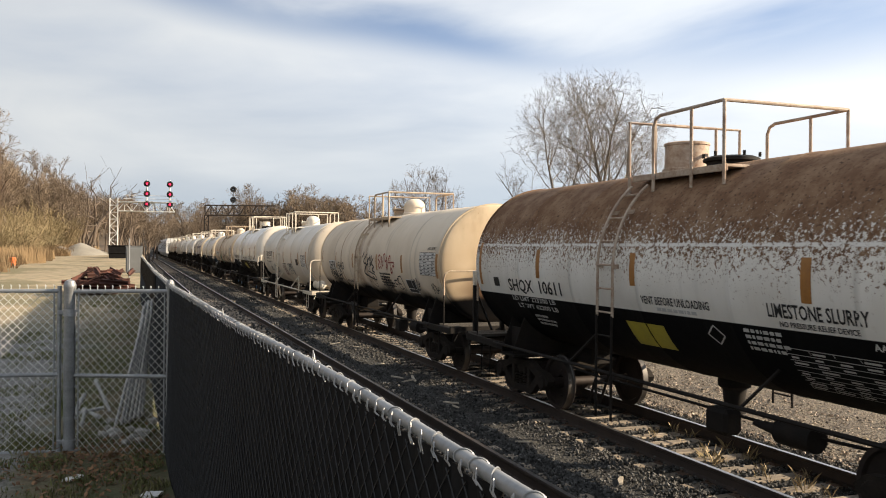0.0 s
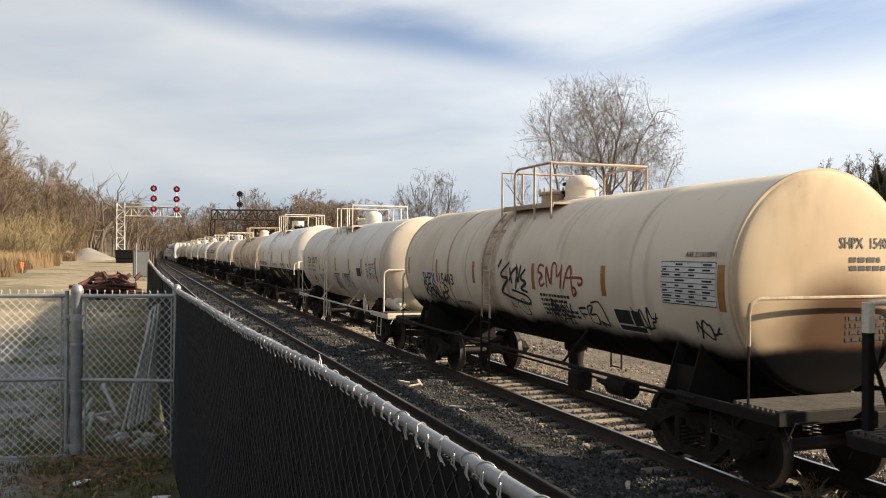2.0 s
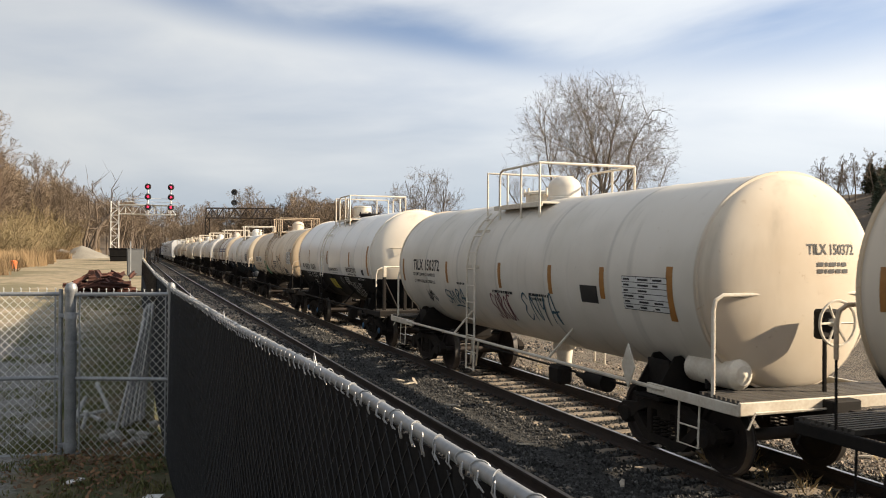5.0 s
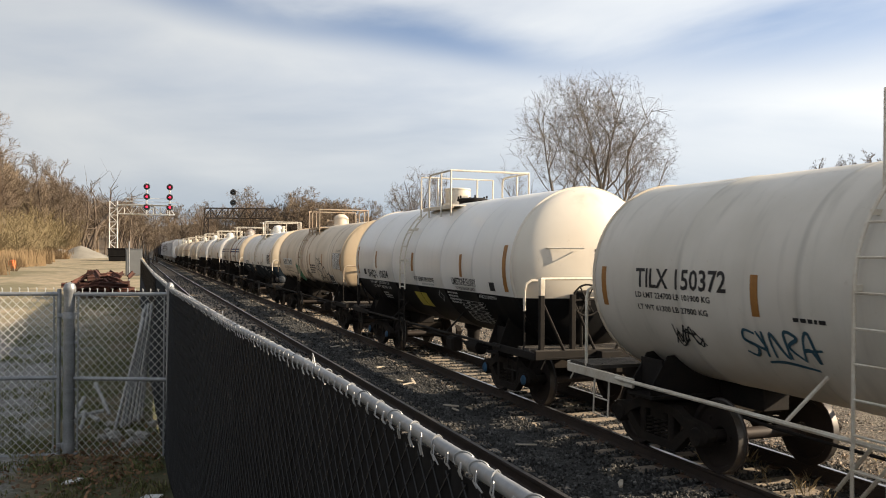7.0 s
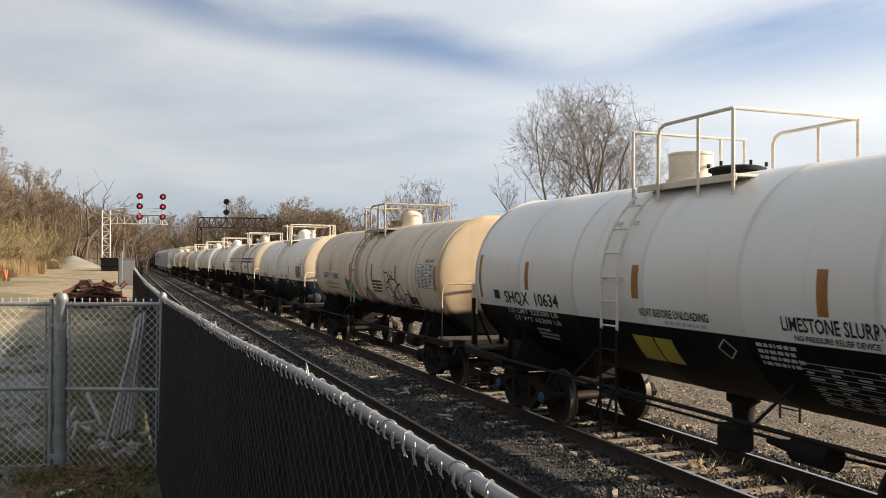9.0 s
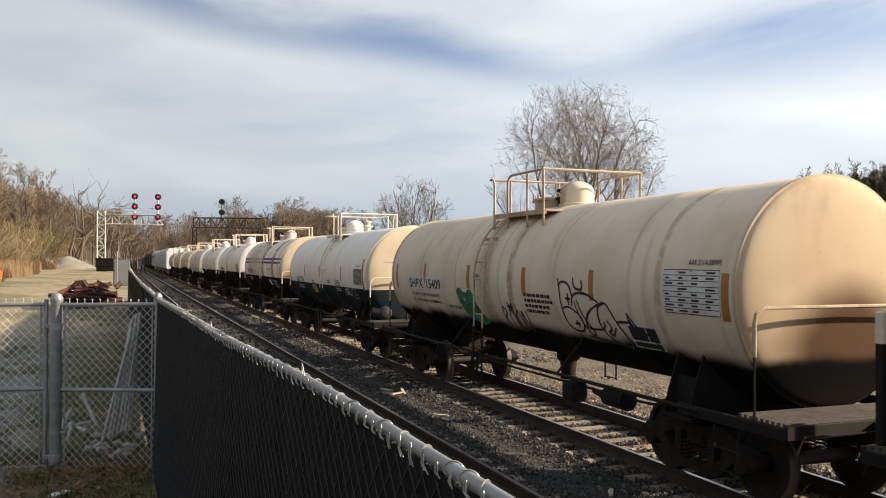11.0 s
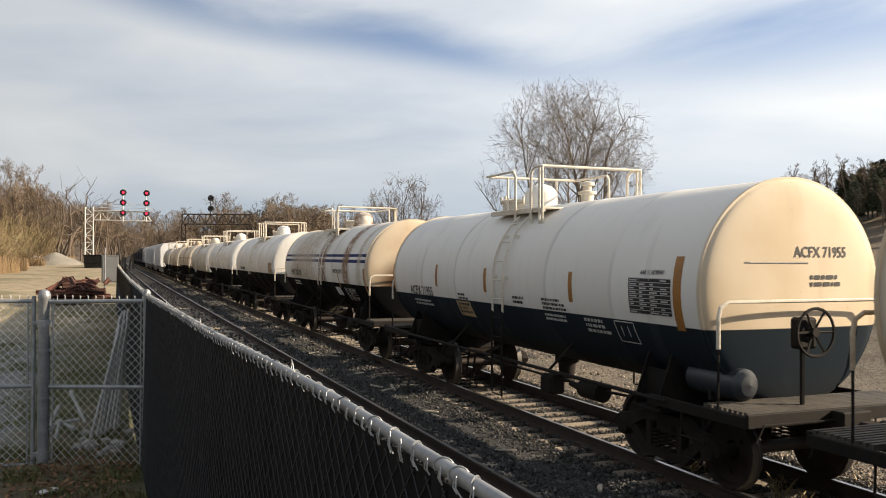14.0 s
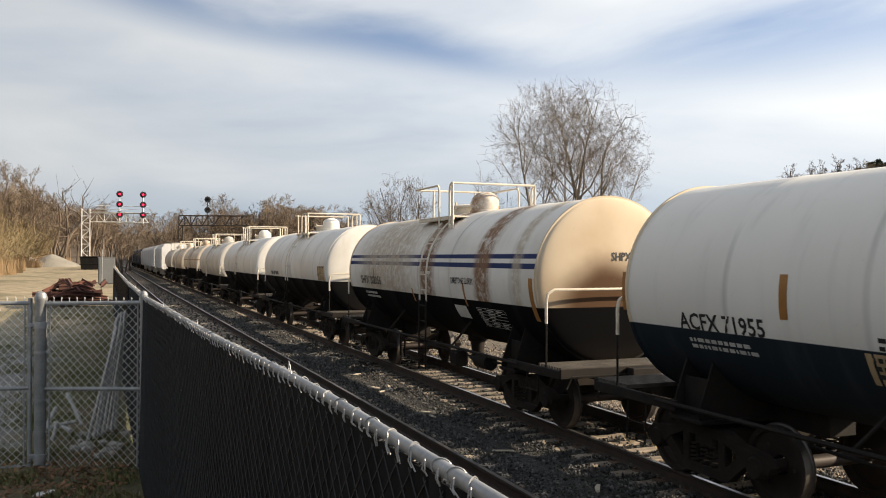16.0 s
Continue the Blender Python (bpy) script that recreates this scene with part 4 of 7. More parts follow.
# key, near and far end, radius, axis height, paint line, dome, dome and ladder places, paint, label
CARS = (
    ("A", 4.15, 15.1, 1.47, 2.50, 1.965, "flat", 0.9, 0.62, dict(top=WHITE, top2=WHITE2, low=INK, crown=True), "white and black tank car caked with brown slurry on top"),
    ("B", 17.65, 30.25, 1.36, 2.44, 1.64, "round", -0.4, 0.76, dict(top=CREAM, top2=CREAM2, low=INK, ragged=0.5, dirt=0.4, bands=((0.95, 0.5, RUSTW, 0.55), (0.0, 0.3, RUSTW, 0.45), (3.2, 0.10, RUSTW, 0.8)), blob=(-0.15, 1.85, 0.95, SOOT)), "dirty cream tank car with black sills and graffiti"),
    ("C", 32.7, 44.75, 1.38, 2.42, None, "round", -0.15, 1, dict(top=GREYW, top2=GREYW2), "grey-white tank car with white rails and graffiti"),
    ("D", 47.5, 58.5, 1.47, 2.50, 1.965, "flat", 0.93, 0.64, dict(top=WHITE, top2=(0.72, 0.70, 0.66), low=INK, rough=0.22, dirt=0.2), "clean glossy white tank car with a black lower half"),
    ("E", 61.05, 73.7, 1.36, 2.44, 1.64, "round", -0.5, 0.68, dict(top=CREAM, top2=CREAM2, low=INK, ragged=0.4, dirt=0.4, bands=((0.6, 0.4, RUSTW, 0.5), (-0.5, 0.18, RUSTW, 0.7), (-4.9, 0.12, RUSTW, 0.5)), blob=(-0.15, 1.9, 0.95, SOOT)), "dirty cream tank car with a green graffito"),
    ("F", 76.15, 87.35, 1.38, 2.38, 1.945, "round", 0.82, -0.34, dict(top=WHITE, top2=(0.72, 0.70, 0.65), low=NAVY, rough=0.42, dirt=0.25), "white tank car with a blue-black lower half"),
    ("G", 89.93, 100.94, 1.38, 2.42, 1.98, "round", -0.6, -0.6, dict(top=WHITE, top2=WHITE2, low=INK, stripes=((2.60, 2.69, M_stripeblue), (2.77, 2.85, M_stripeblue)), bands=((2.4, 2.9, (0.42, 0.35, 0.26), 0.9), (-3.4, 0.5, RUSTW, 1.0), (-0.5, 0.6, RUSTW, 0.95), (-4.8, 0.3, (0.42, 0.35, 0.26), 0.8)), blob=(-0.1, 2.05, 0.95, SOOT)), "white tank car with two blue stripes and brown stains"),
    ("H", 103.8, 114.6, 1.40, 2.42, 2.03, "round", -0.6, 0.3, dict(top=WHITE, top2=WHITE2, low=INK), "white tank car with a black lower half"),
    ("I", 117.2, 128.6, 1.38, 2.42, 2.0, "round", 0, 0.5, dict(top=WHITE, top2=WHITE2, low=INK), "white tank car with a black lower half"),
    ("J", 131.2, 142.8, 1.36, 2.42, 1.6, "round", 0, 0.5, dict(top=GREYW, top2=GREYW2, low=INK), "greyish tank car far along the train"),
    ("K", 145.4, 157, 1.36, 2.42, 1.9, "round", 0, 0.5, dict(top=CREAM, top2=CREAM2, low=INK, stripes=((2.55, 2.62, (0.3, 0.13, 0.05)),), bands=((0.0, 1.2, RUSTW, 0.6),)), "rust-stained cream tank car with a brown stripe"),
    ("L", 159.6, 171.2, 1.36, 2.42, 1.7, "round", 0, 0.5, dict(top=CREAM, top2=CREAM2, low=INK), "cream tank car far along the train"),
    ("M", 173.8, 183.6, 1.36, 2.42, 1.7, "round", 0, 0.5, dict(top=GREYW, top2=GREYW2, low=INK), "grey tank car at the end of the tank cars"),
)
M_rustrail = material("rust_streaked_pipe", (0.50, 0.42, 0.33), 0.7, color2=(0.22, 0.13, 0.08), scale=4.0, fine=25.0, bump=0.1)
M_creamrail = material("cream_pipe_paint", (0.52, 0.43, 0.30), 0.55, color2=(0.26, 0.17, 0.11), scale=3.0, fine=25.0, bump=0.05)
M_bluecap = material("blue_bearing_cap", (0.02, 0.10, 0.20), 0.5, bump=0.05)
SKIN = {}
for key, a, b, R, zc, line, dome, dy, ly, paint, label in CARS:
    dish = {"A": 0.30, "D": 0.30, "C": 0.24}.get(key, 0.09)
    mat = tank_paint("tank_paint_" + label.split()[0], line=line or 0.0, seed=len(MOVERS), L=b - a, **paint)
    head_mat = mat
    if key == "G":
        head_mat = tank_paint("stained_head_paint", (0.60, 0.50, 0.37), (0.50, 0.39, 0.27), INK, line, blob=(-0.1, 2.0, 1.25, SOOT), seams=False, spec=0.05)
    # cream darkened to offset sunlight on these heads, with soot over it
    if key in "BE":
        head_mat = tank_paint("sooty_sunlit_cream_head_paint", (0.57, 0.455, 0.315), (0.49, 0.37, 0.24), INK, 1.66, blob=(0.2, 1.75, 1.25, SOOT), seams=False, ragged=0.3, dirt=0.6, spec=0.06)
    # heads toned warm and darker for the sunlight on them, with streaked dirt
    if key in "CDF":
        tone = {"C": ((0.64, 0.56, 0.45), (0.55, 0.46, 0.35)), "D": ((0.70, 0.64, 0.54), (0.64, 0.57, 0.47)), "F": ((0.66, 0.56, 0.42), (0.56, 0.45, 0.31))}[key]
        head_mat = tank_paint("sunlit_warm_head_paint", *tone, paint.get("low"), line or 0.0, rough=0.25 if key == "D" else 0.6, dirt=0.6, seams=False, spec=0.4 if key == "D" else 0.06)
    rail_mat = {"A": M_rustrail, "B": M_creamrail, "E": M_creamrail}.get(key, M_whiterail)
    frame_mat = M_whiterail if key == "C" else M_frame
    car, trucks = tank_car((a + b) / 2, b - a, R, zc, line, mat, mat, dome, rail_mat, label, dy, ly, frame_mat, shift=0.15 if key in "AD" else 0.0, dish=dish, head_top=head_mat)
    MOVERS.append((car, (a + b) / 2, trucks))
    SKIN[key] = Skin(car, b - a, R, zc, {"B": 0.08, "C": 0.35, "E": 0.03, "F": 0.27, "G": 0.06}.get(key, 0.0), dish)
    h = (b - a) / 2
    if key in "ABCDEFGH":
        under_gear(car, h, R, zc, frame_mat)
    if key == "D":
        for frame_part, wheels in trucks:
            for y in (-0.89, 0.89):
                part("bearing_cap", Mesh().lathe([(0.004, -0.135), (0.075, -0.13), (0.095, -0.10), (0.1, -0.06)], "x", 16, (-1.0, y, 0.457)), M_bluecap, frame_part, "blue bearing end cap")
    if key in "AD":
        end_posts(car, h, -1, M_whiterail)
        end_posts(car, h, 1, M_whiterail)
    if key in "CDF":
        brake_wheel(car, h, -0.35 if key != "C" else 0.1, 1.95, M_whiterail if key == "C" else M_frame)
    if key in "CF":
        reservoir(car, h, -0.85, M_whiterail if key == "C" else M_navy)
    if key in "DF":
        part("grab_iron", Mesh().tube([(-0.95, -(h + 0.28), zc + 0.35), (-0.95, -(h + 0.36), zc + 0.35), (-0.35, -(h + 0.62), zc + 0.35), (-0.35, -(h + 0.5), zc + 0.35)], 0.014, 6), M_whiterail, car)
    if key in "BEF":
        vy = dy + (1.9 if key != "F" else -1.7)
        zt = zc + R
        part("valve", Mesh().lathe([(0.11, zt - 0.1), (0.11, zt + 0.12), (0.16, zt + 0.13), (0.16, zt + 0.17), (0.08, zt + 0.19), (0.08, zt + 0.27), (0.13, zt + 0.28), (0.13, zt + 0.33), (0.004, zt + 0.36)], "z", 18, (0, vy if key == "F" else dy + 0.5, 0)), M_frame if key != "F" else M_whiterail, car)



def data_panel(s, y0, y1, z0, z1):
    """A pale-edged panel with three dark fields."""
    pl = s.grid("data_panel", y0, y1, s.arc(z0), s.arc(z1), M_paper, "dark data panel with a pale border")
    yd, ym, zm = (y1 - y0), y0 + (y1 - y0) * 0.62, z0 + (z1 - z0) * 0.30
    s.grid("field", y0 + yd * 0.05, ym - yd * 0.02, s.arc(zm + 0.015), s.arc(z1 - 0.02), M_ink, out=0.0065, parent=pl)
    s.grid("field", ym + yd * 0.02, y1 - yd * 0.05, s.arc(zm + 0.015), s.arc(z1 - 0.02), M_ink, out=0.0065, parent=pl)
    s.grid("field", y0 + yd * 0.05, y1 - yd * 0.05, s.arc(z0 + 0.02), s.arc(zm - 0.01), M_ink, out=0.0065, parent=pl)


# lettering, reflectors and graffiti; y within each car
for key in "AD":
    s = SKIN[key]
    num = "SHQX  10611" if key == "A" else "SHQX  10634"
    d0 = 0.0 if key == "A" else 0.2
    s.text(num, 4.12 + d0, 2.15 + d0, s.arc(2.05), 0.215, M_ink)
    s.text("VENT BEFORE UNLOADING", -0.07 + d0, -1.48 + d0, s.arc(2.08), 0.105, M_ink)
    s.text("LIMESTONE SLURRY", -2.45, -3.78, s.arc(2.09), 0.15, M_ink)
    s.text("NO PRESSURE RELIEF DEVICE", -2.6, -3.64, s.arc(1.995), 0.06, M_ink)
    s.text("LD LMT 223200 LB", 4.1 + d0, 2.48, s.arc(1.88), 0.085, M_wink)
    s.text("LT WT 62200 LB", 3.95 + d0, 2.48, s.arc(1.76), 0.085, M_wink)
    s.lines(3.5, 2.9, s.arc(1.62), 0.05, 3, M_wink, 4)
    s.lines(-0.4, -1.2, s.arc(2.0), 0.045, 1, M_wink, 5)
    s.lines(-1.98, -2.6, s.arc(1.88), 0.045, 4, M_wink, 6)
    s.text("AAR 211A100W1", -3.75, -4.6, s.arc(1.87), 0.075, M_wink)
    s.table(-2.55, -3.85, s.arc(1.32), s.arc(1.77), None, M_wink, 8, 4)
    s.grid("placard", 0.48, -0.40, s.arc(1.47), s.arc(1.80), M_yellow, "yellow warning placard")
    c0, c1 = -1.46, s.arc(1.79)
    s.stroke([[(0.5, 0), (1, 0.5)], [(1, 0.5), (0.5, 1)], [(0.5, 1), (0, 0.5)], [(0, 0.5), (0.5, 0)]], c0 + 0.15, c0 - 0.15, c1 - 0.13, c1 + 0.13, M_wink, 0.022)
    s.bars([(2.9 + 2.4 * d0, 2.30, 2.77, 0.13), (0.07 + 0.5 * d0, 2.30, 2.74, 0.15), (-3.03, 2.26, 2.72, 0.14), (5.35, 2.1, 2.9, 0.1), (-5.2, 2.05, 2.9, 0.16)])
    s.grid("hazard_square", -4.44, -4.68, s.arc(2.04), s.arc(2.20), M_ink)
    s.grid("hazard_square", 4.75, 4.52, s.arc(2.10), s.arc(2.26), M_ink)
    s.text(num, -0.05, 0.85, s.zc + 0.22, 0.13, M_ink, True)
    s.lines(0.1, 0.75, s.zc + 0.08, 0.06, 2, M_ink, 8, True)
s = SKIN["B"]
s.grid("number_patch", 4.93, 3.93, s.arc(2.03), s.arc(2.35), M_paper)
s.text("SHPX", 4.88, 3.98, s.arc(2.07), 0.25, M_ink, out=0.008)
s.text("15403", 3.72, 2.80, s.arc(2.07), 0.25, M_ink)
s.text("NEW 08-2000", 2.92, 2.15, s.arc(1.68), 0.085, M_ink)
s.bars([(5.95, 2.25, 2.66, 0.10), (3.85, 2.09, 2.62, 0.10), (1.58, 2.16, 2.60, 0.13), (-1.2, 2.15, 2.6, 0.12), (-3.55, 2.15, 2.6, 0.13), (-6.22, 2.1, 2.65, 0.13)])
s.table(-5.02, -6.12, s.arc(2.15), s.arc(2.68), M_paper, M_ink, 8, 4)
s.text("AAR 211A100W1", -5.5, -6.1, s.arc(2.74), 0.07, M_ink)
data_panel(s, -3.7, -4.45, 1.66, 2.0)
s.lines(-1.4, -2.6, s.arc(2.05), 0.05, 5, M_ink, 12)
s.stroke([[(0.14, 0.88), (0.04, 0.92), (0.0, 0.72), (0.10, 0.58), (0.02, 0.42), (0.05, 0.24), (0.15, 0.34)], [(0.20, 0.20), (0.20, 0.86), (0.30, 0.34), (0.35, 0.95), (0.43, 0.96)],
          [(0.44, 0.96), (0.46, 0.60), (0.54, 0.72), (0.57, 0.95)], [(0.57, 0.95), (0.54, 0.45), (0.51, 0.20)], [(0.58, 0.20), (0.70, 0.82), (0.77, 0.86), (0.78, 0.52)],
          [(0.66, 0.55), (0.98, 0.57), (1.0, 0.42), (0.93, 0.36), (0.93, 0.46)], [(0.77, 0.86), (0.78, 0.25), (0.79, 0.02), (0.86, 0.14), (0.82, 0.28), (0.77, 0.18)]], -1.42, -2.92, s.arc(2.10), s.arc(2.62), M_redspray, 0.05, "red spray-painted tag")
s.stroke([[(0.0, 0.80), (0.12, 1.0)], [(0.42, 0.93), (0.14, 0.70), (0.16, 0.60), (0.36, 0.56), (0.14, 0.34), (0.14, 0.20), (0.92, 0.02), (0.95, 0.2), (0.45, 0.32)],
          [(0.40, 0.50), (0.56, 0.74), (0.72, 0.78), (0.60, 0.34)], [(0.45, 0.82), (0.50, 0.46)], [(0.68, 0.90), (0.72, 0.52), (0.84, 0.88)], [(1.0, 0.8), (0.82, 0.6), (0.98, 0.5), (0.80, 0.36), (1.0, 0.3)]], 0.30, -0.92, s.arc(1.86), s.arc(2.66), M_ink, 0.062, "black spray-painted tag")
s.stroke([[(0.0, 0.72), (0.0, 0.55), (0.1, 0.5)], [(0.22, 0.75), (0.18, 0.6), (0.32, 0.25), (0.46, 0.3), (0.46, 0.8), (0.36, 0.9), (0.34, 0.7), (0.42, 0.4)]], -0.1, -1.45, s.arc(1.58), s.arc(2.0), M_ink, 0.026)
s.stroke(scribble(19, 3) + word([S_H, S_A, S_S, S_S, S_Y], 0.0), -1.5, -2.45, s.arc(1.62), s.arc(2.0), M_ink, 0.03, "black spray-painted tag")
s.stroke([[(0.0, 0.66), (0.30, 0.72), (0.04, 0.66), (0.12, 0.25)], [(0.05, 0.46), (0.28, 0.46)], [(0.36, 0.18), (0.38, 0.75), (0.58, 0.82), (0.42, 0.5), (0.65, 0.5), (0.62, 0.12), (0.38, 0.18)],
          [(0.54, 0.94), (0.85, 1.0), (0.97, 0.62), (0.97, 0.12), (0.73, 0.25), (0.80, 0.0)]], -2.65, -3.45, s.arc(1.66), s.arc(2.05), M_ink, 0.036)
s.stroke(scribble(8, 2), -4.2, -4.9, s.arc(1.70), s.arc(2.05), M_ink, 0.035)
s.stroke(scribble(9, 2), -5.6, -6.1, s.arc(1.72), s.arc(1.98), M_ink, 0.03)
s.stroke(word([S_R, S_F, S_A, S_N, S_H, S_R], -0.1) + scribble(27, 2), 4.9, 3.2, s.arc(1.66), s.arc(2.03), M_ink, 0.055, "black spray-painted tag")
s.text("SHPX  15403", 0.1, 0.95, s.zc + 0.42, 0.13, M_ink, True)
s.lines(0.25, 0.9, s.zc + 0.25, 0.06, 2, M_ink, 14, True)
s.lines(0.2, 0.95, s.zc - 0.45, 0.05, 4, M_ink, 15, True)
s = SKIN["C"]
s.text("TILX 150372", 4.60, 2.76, s.arc(2.33), 0.25, M_ink)
s.text("LD LMT 224700 LB 101900 KG", 4.62, 3.06, s.arc(2.19), 0.075, M_ink)
s.text("LT WT 61300 LB 27800 KG", 4.60, 3.14, s.arc(2.03), 0.075, M_ink)
s.lines(1.75, 1.2, s.arc(2.08), 0.045, 1, M_ink, 21)
s.bars([(5.42, 2.03, 2.58, 0.12), (2.30, 2.09, 2.55, 0.12), (-0.53, 2.1, 2.57, 0.13), (-2.56, 2.09, 2.56, 0.13), (-4.2, 2.1, 2.56, 0.13), (-5.85, 1.9, 2.6, 0.14)])
s.lines(-0.1, -1.0, s.arc(2.0), 0.05, 1, M_ink, 22)
s.lines(-1.7, -2.4, s.arc(2.02), 0.045, 2, M_ink, 23)
s.stroke(word([S_S, S_O, S_R, S_O, S_F], 0.05), 0.1, -0.85, s.arc(1.50), s.arc(1.96), M_plum, 0.04, "plum spray-painted tag")
s.stroke(word([S_E, S_N, S_Y, S_A], 0.12), -1.3, -2.65, s.arc(1.58), s.arc(2.05), M_bluespray, 0.04, "blue spray-painted tag")
s.stroke(scribble(31, 3), 3.95, 3.35, s.arc(1.60), s.arc(1.88), M_ink, 0.03)
s.stroke(word([S_S, S_I, S_N, S_R, S_A], -0.2, 0.1) + [[(0.25, -0.2), (0.5, -0.1), (0.9, -0.22)], [(0.1, 0.5), (0.3, 0.3), (0.22, 0.9)]], 2.62, 1.5, s.arc(1.64), s.arc(1.96), M_bluespray, 0.042, "blue spray-painted tag")
s.grid("data_plate", -3.55, -4.05, s.arc(2.02), s.arc(2.28), M_ink)
s.table(-4.75, -5.8, s.arc(2.0), s.arc(2.45), M_paper, M_ink, 6, 3)
s.text("TILX 150372", 0.0, 0.8, s.zc + 0.35, 0.13, M_ink, True)
s.lines(0.15, 0.7, s.zc + 0.2, 0.05, 2, M_ink, 24, True)
part("warning_diamond", Mesh().prism([(-0.16, 0), (0, -0.3), (0.16, 0), (0, 0.3)], -1.5, -1.48, "x"), M_whiterail, s.car, at=pose(0, -4.75, 1.25))
s = SKIN["E"]
for y0, y1 in ((5.05, 3.98), (3.9, 2.88)):
    s.grid("number_patch", y0, y1, s.arc(2.12), s.arc(2.42), M_paper)
s.text("SHPX", 5.0, 4.05, s.arc(2.16), 0.21, M_ink, out=0.008)
s.text("15409", 3.82, 2.93, s.arc(2.16), 0.21, M_ink, out=0.008)
s.text("LD LMT 221600 LB 100500 KG", 4.95, 3.1, s.arc(1.98), 0.07, M_ink)
s.text("LT WT 64400 LB 29200 KG", 4.9, 3.1, s.arc(1.84), 0.07, M_ink)
s.text("NEW 08-2000", 2.75, 2.0, s.arc(1.78), 0.08, M_ink)
s.bars([(5.95, 2.1, 2.7, 0.12), (3.92, 2.27, 2.71, 0.13), (1.38, 2.23, 2.69, 0.15), (-1.07, 2.21, 2.67, 0.15), (-3.28, 2.2, 2.65, 0.13), (-6.2, 2.1, 2.65, 0.13)])
outl = [(0, 0.92), (0.12, 1.0), (0.25, 0.93), (0.45, 0.9), (0.55, 0.97), (0.68, 0.92), (0.8, 0.6), (1.0, 0.12), (0.7, 0.0), (0.35, 0.12), (0.15, 0.3), (0.05, 0.6)]
ga, gb = s.arc(1.52), s.arc(2.22)
s.place("graffito", [(2.05 - p[0] * 1.15, ga + p[1] * (gb - ga)) for p in outl] + [(1.6, ga + 0.5 * (gb - ga))], [(i, (i + 1) % 12, 12) for i in range(12)], M_green, lambda y, v: s.side(y, v, 0.012), "green sprayed cartoon blob")
s.stroke([[(0, 0.92), (0.12, 1.0), (0.25, 0.93), (0.2, 0.6)], [(0.45, 0.9), (0.55, 0.97), (0.68, 0.92), (0.8, 0.6), (1.0, 0.12)], [(0.3, 0.5), (0.5, 0.6), (0.7, 0.45)]], 2.05, 0.9, ga, gb, M_ink, 0.025)
s.lines(-1.05, -2.1, s.arc(2.18), 0.055, 4, M_ink, 33)
s.stroke(word([S_R, S_O, S_O, S_N], 0.05) + [[(0.3, 0.9), (0.5, 1.25)], [(0.5, 0.9), (0.3, 1.25)], [(0.28, 1.08), (0.52, 1.08)]], 0.0, -1.0, s.arc(1.55), s.arc(1.93), M_ink, 0.04, "black spray-painted tag")
s.stroke([[(0.03, 0.92), (0.05, 0.83), (0.055, 0.54), (0.07, 0.29), (0.13, 0.19), (0.22, 0.19), (0.26, 0.29), (0.25, 0.42), (0.15, 0.53), (0.07, 0.51)], [(0.035, 0.83), (0.1, 0.88), (0.17, 0.83), (0.2, 0.69), (0.18, 0.55)],
          [(0.12, 0.65), (0.18, 0.65)], [(0.15, 0.73), (0.15, 0.56)], [(0.16, 0.29), (0.22, 0.31)], [(0.19, 0.35), (0.20, 0.23)], [(0.22, 0.94), (0.24, 0.81), (0.32, 0.79), (0.32, 0.91)], [(0.2, 0.67), (0.25, 0.73), (0.37, 0.73), (0.49, 0.63)],
          [(0.22, 0.62), (0.25, 0.38), (0.31, 0.15), (0.35, 0.21), (0.29, 0.42), (0.25, 0.65)], [(0.5, 0.62), (0.37, 0.5), (0.30, 0.33), (0.32, 0.25), (0.47, 0.27), (0.5, 0.38)],
          [(0.54, 0.65), (0.47, 0.54), (0.46, 0.29), (0.54, 0.10), (0.68, 0.04), (0.69, 0.17), (0.63, 0.42), (0.57, 0.62), (0.51, 0.60)], [(0.54, 0.4), (0.56, 0.29), (0.52, 0.23), (0.55, 0.19), (0.61, 0.31)], [(0.63, 0.40), (0.76, 0.41)],
          [(0.76, 0.53), (0.78, 0.26), (0.85, 0.27), (0.76, 0.53)], [(0.77, 0.45), (0.80, 0.28), (0.79, 0.40)], [(0.85, 0.28), (0.93, 0.25), (0.97, 0.06), (0.93, 0.15)], [(0.26, 0.12), (0.48, 0.08), (0.69, 0.02)]], -2.2, -4.75, s.arc(1.55), s.arc(2.6), M_ink, 0.04, "large black looping tag")
data_panel(s, -4.05, -4.75, 1.60, 1.92)
s.table(-5.05, -6.1, s.arc(2.15), s.arc(2.68), M_paper, M_ink, 8, 4)
s.text("AAR 211A100W1", -5.5, -6.1, s.arc(2.74), 0.07, M_ink)
s = SKIN["F"]
s.text("ACFX 71955", 4.31, 2.9, s.arc(1.95), 0.20, M_ink)
s.lines(4.2, 3.0, s.arc(1.80), 0.05, 2, M_wink, 41)
s.bars([(5.4, 2.1, 2.6, 0.12), (2.6, 2.16, 2.62, 0.11), (0.14, 2.14, 2.58, 0.12), (-2.93, 2.12, 2.57, 0.11), (-5.47, 1.9, 2.8, 0.16)])
s.table(-4.45, -5.35, s.arc(2.06), s.arc(2.52), M_ink, M_wink, 9, 4)
s.text("AAR 111A100W1", -4.7, -5.2, s.arc(2.57), 0.06, M_ink)
s.grid("placard", 1.68, 0.98, s.arc(1.62), s.arc(1.92), M_buff, "buff notice placard")
s.lines(1.6, 1.1, s.arc(1.84), 0.05, 3, M_ink, 42)
s.lines(1.5, 1.05, s.arc(2.03), 0.045, 2, M_ink, 43)
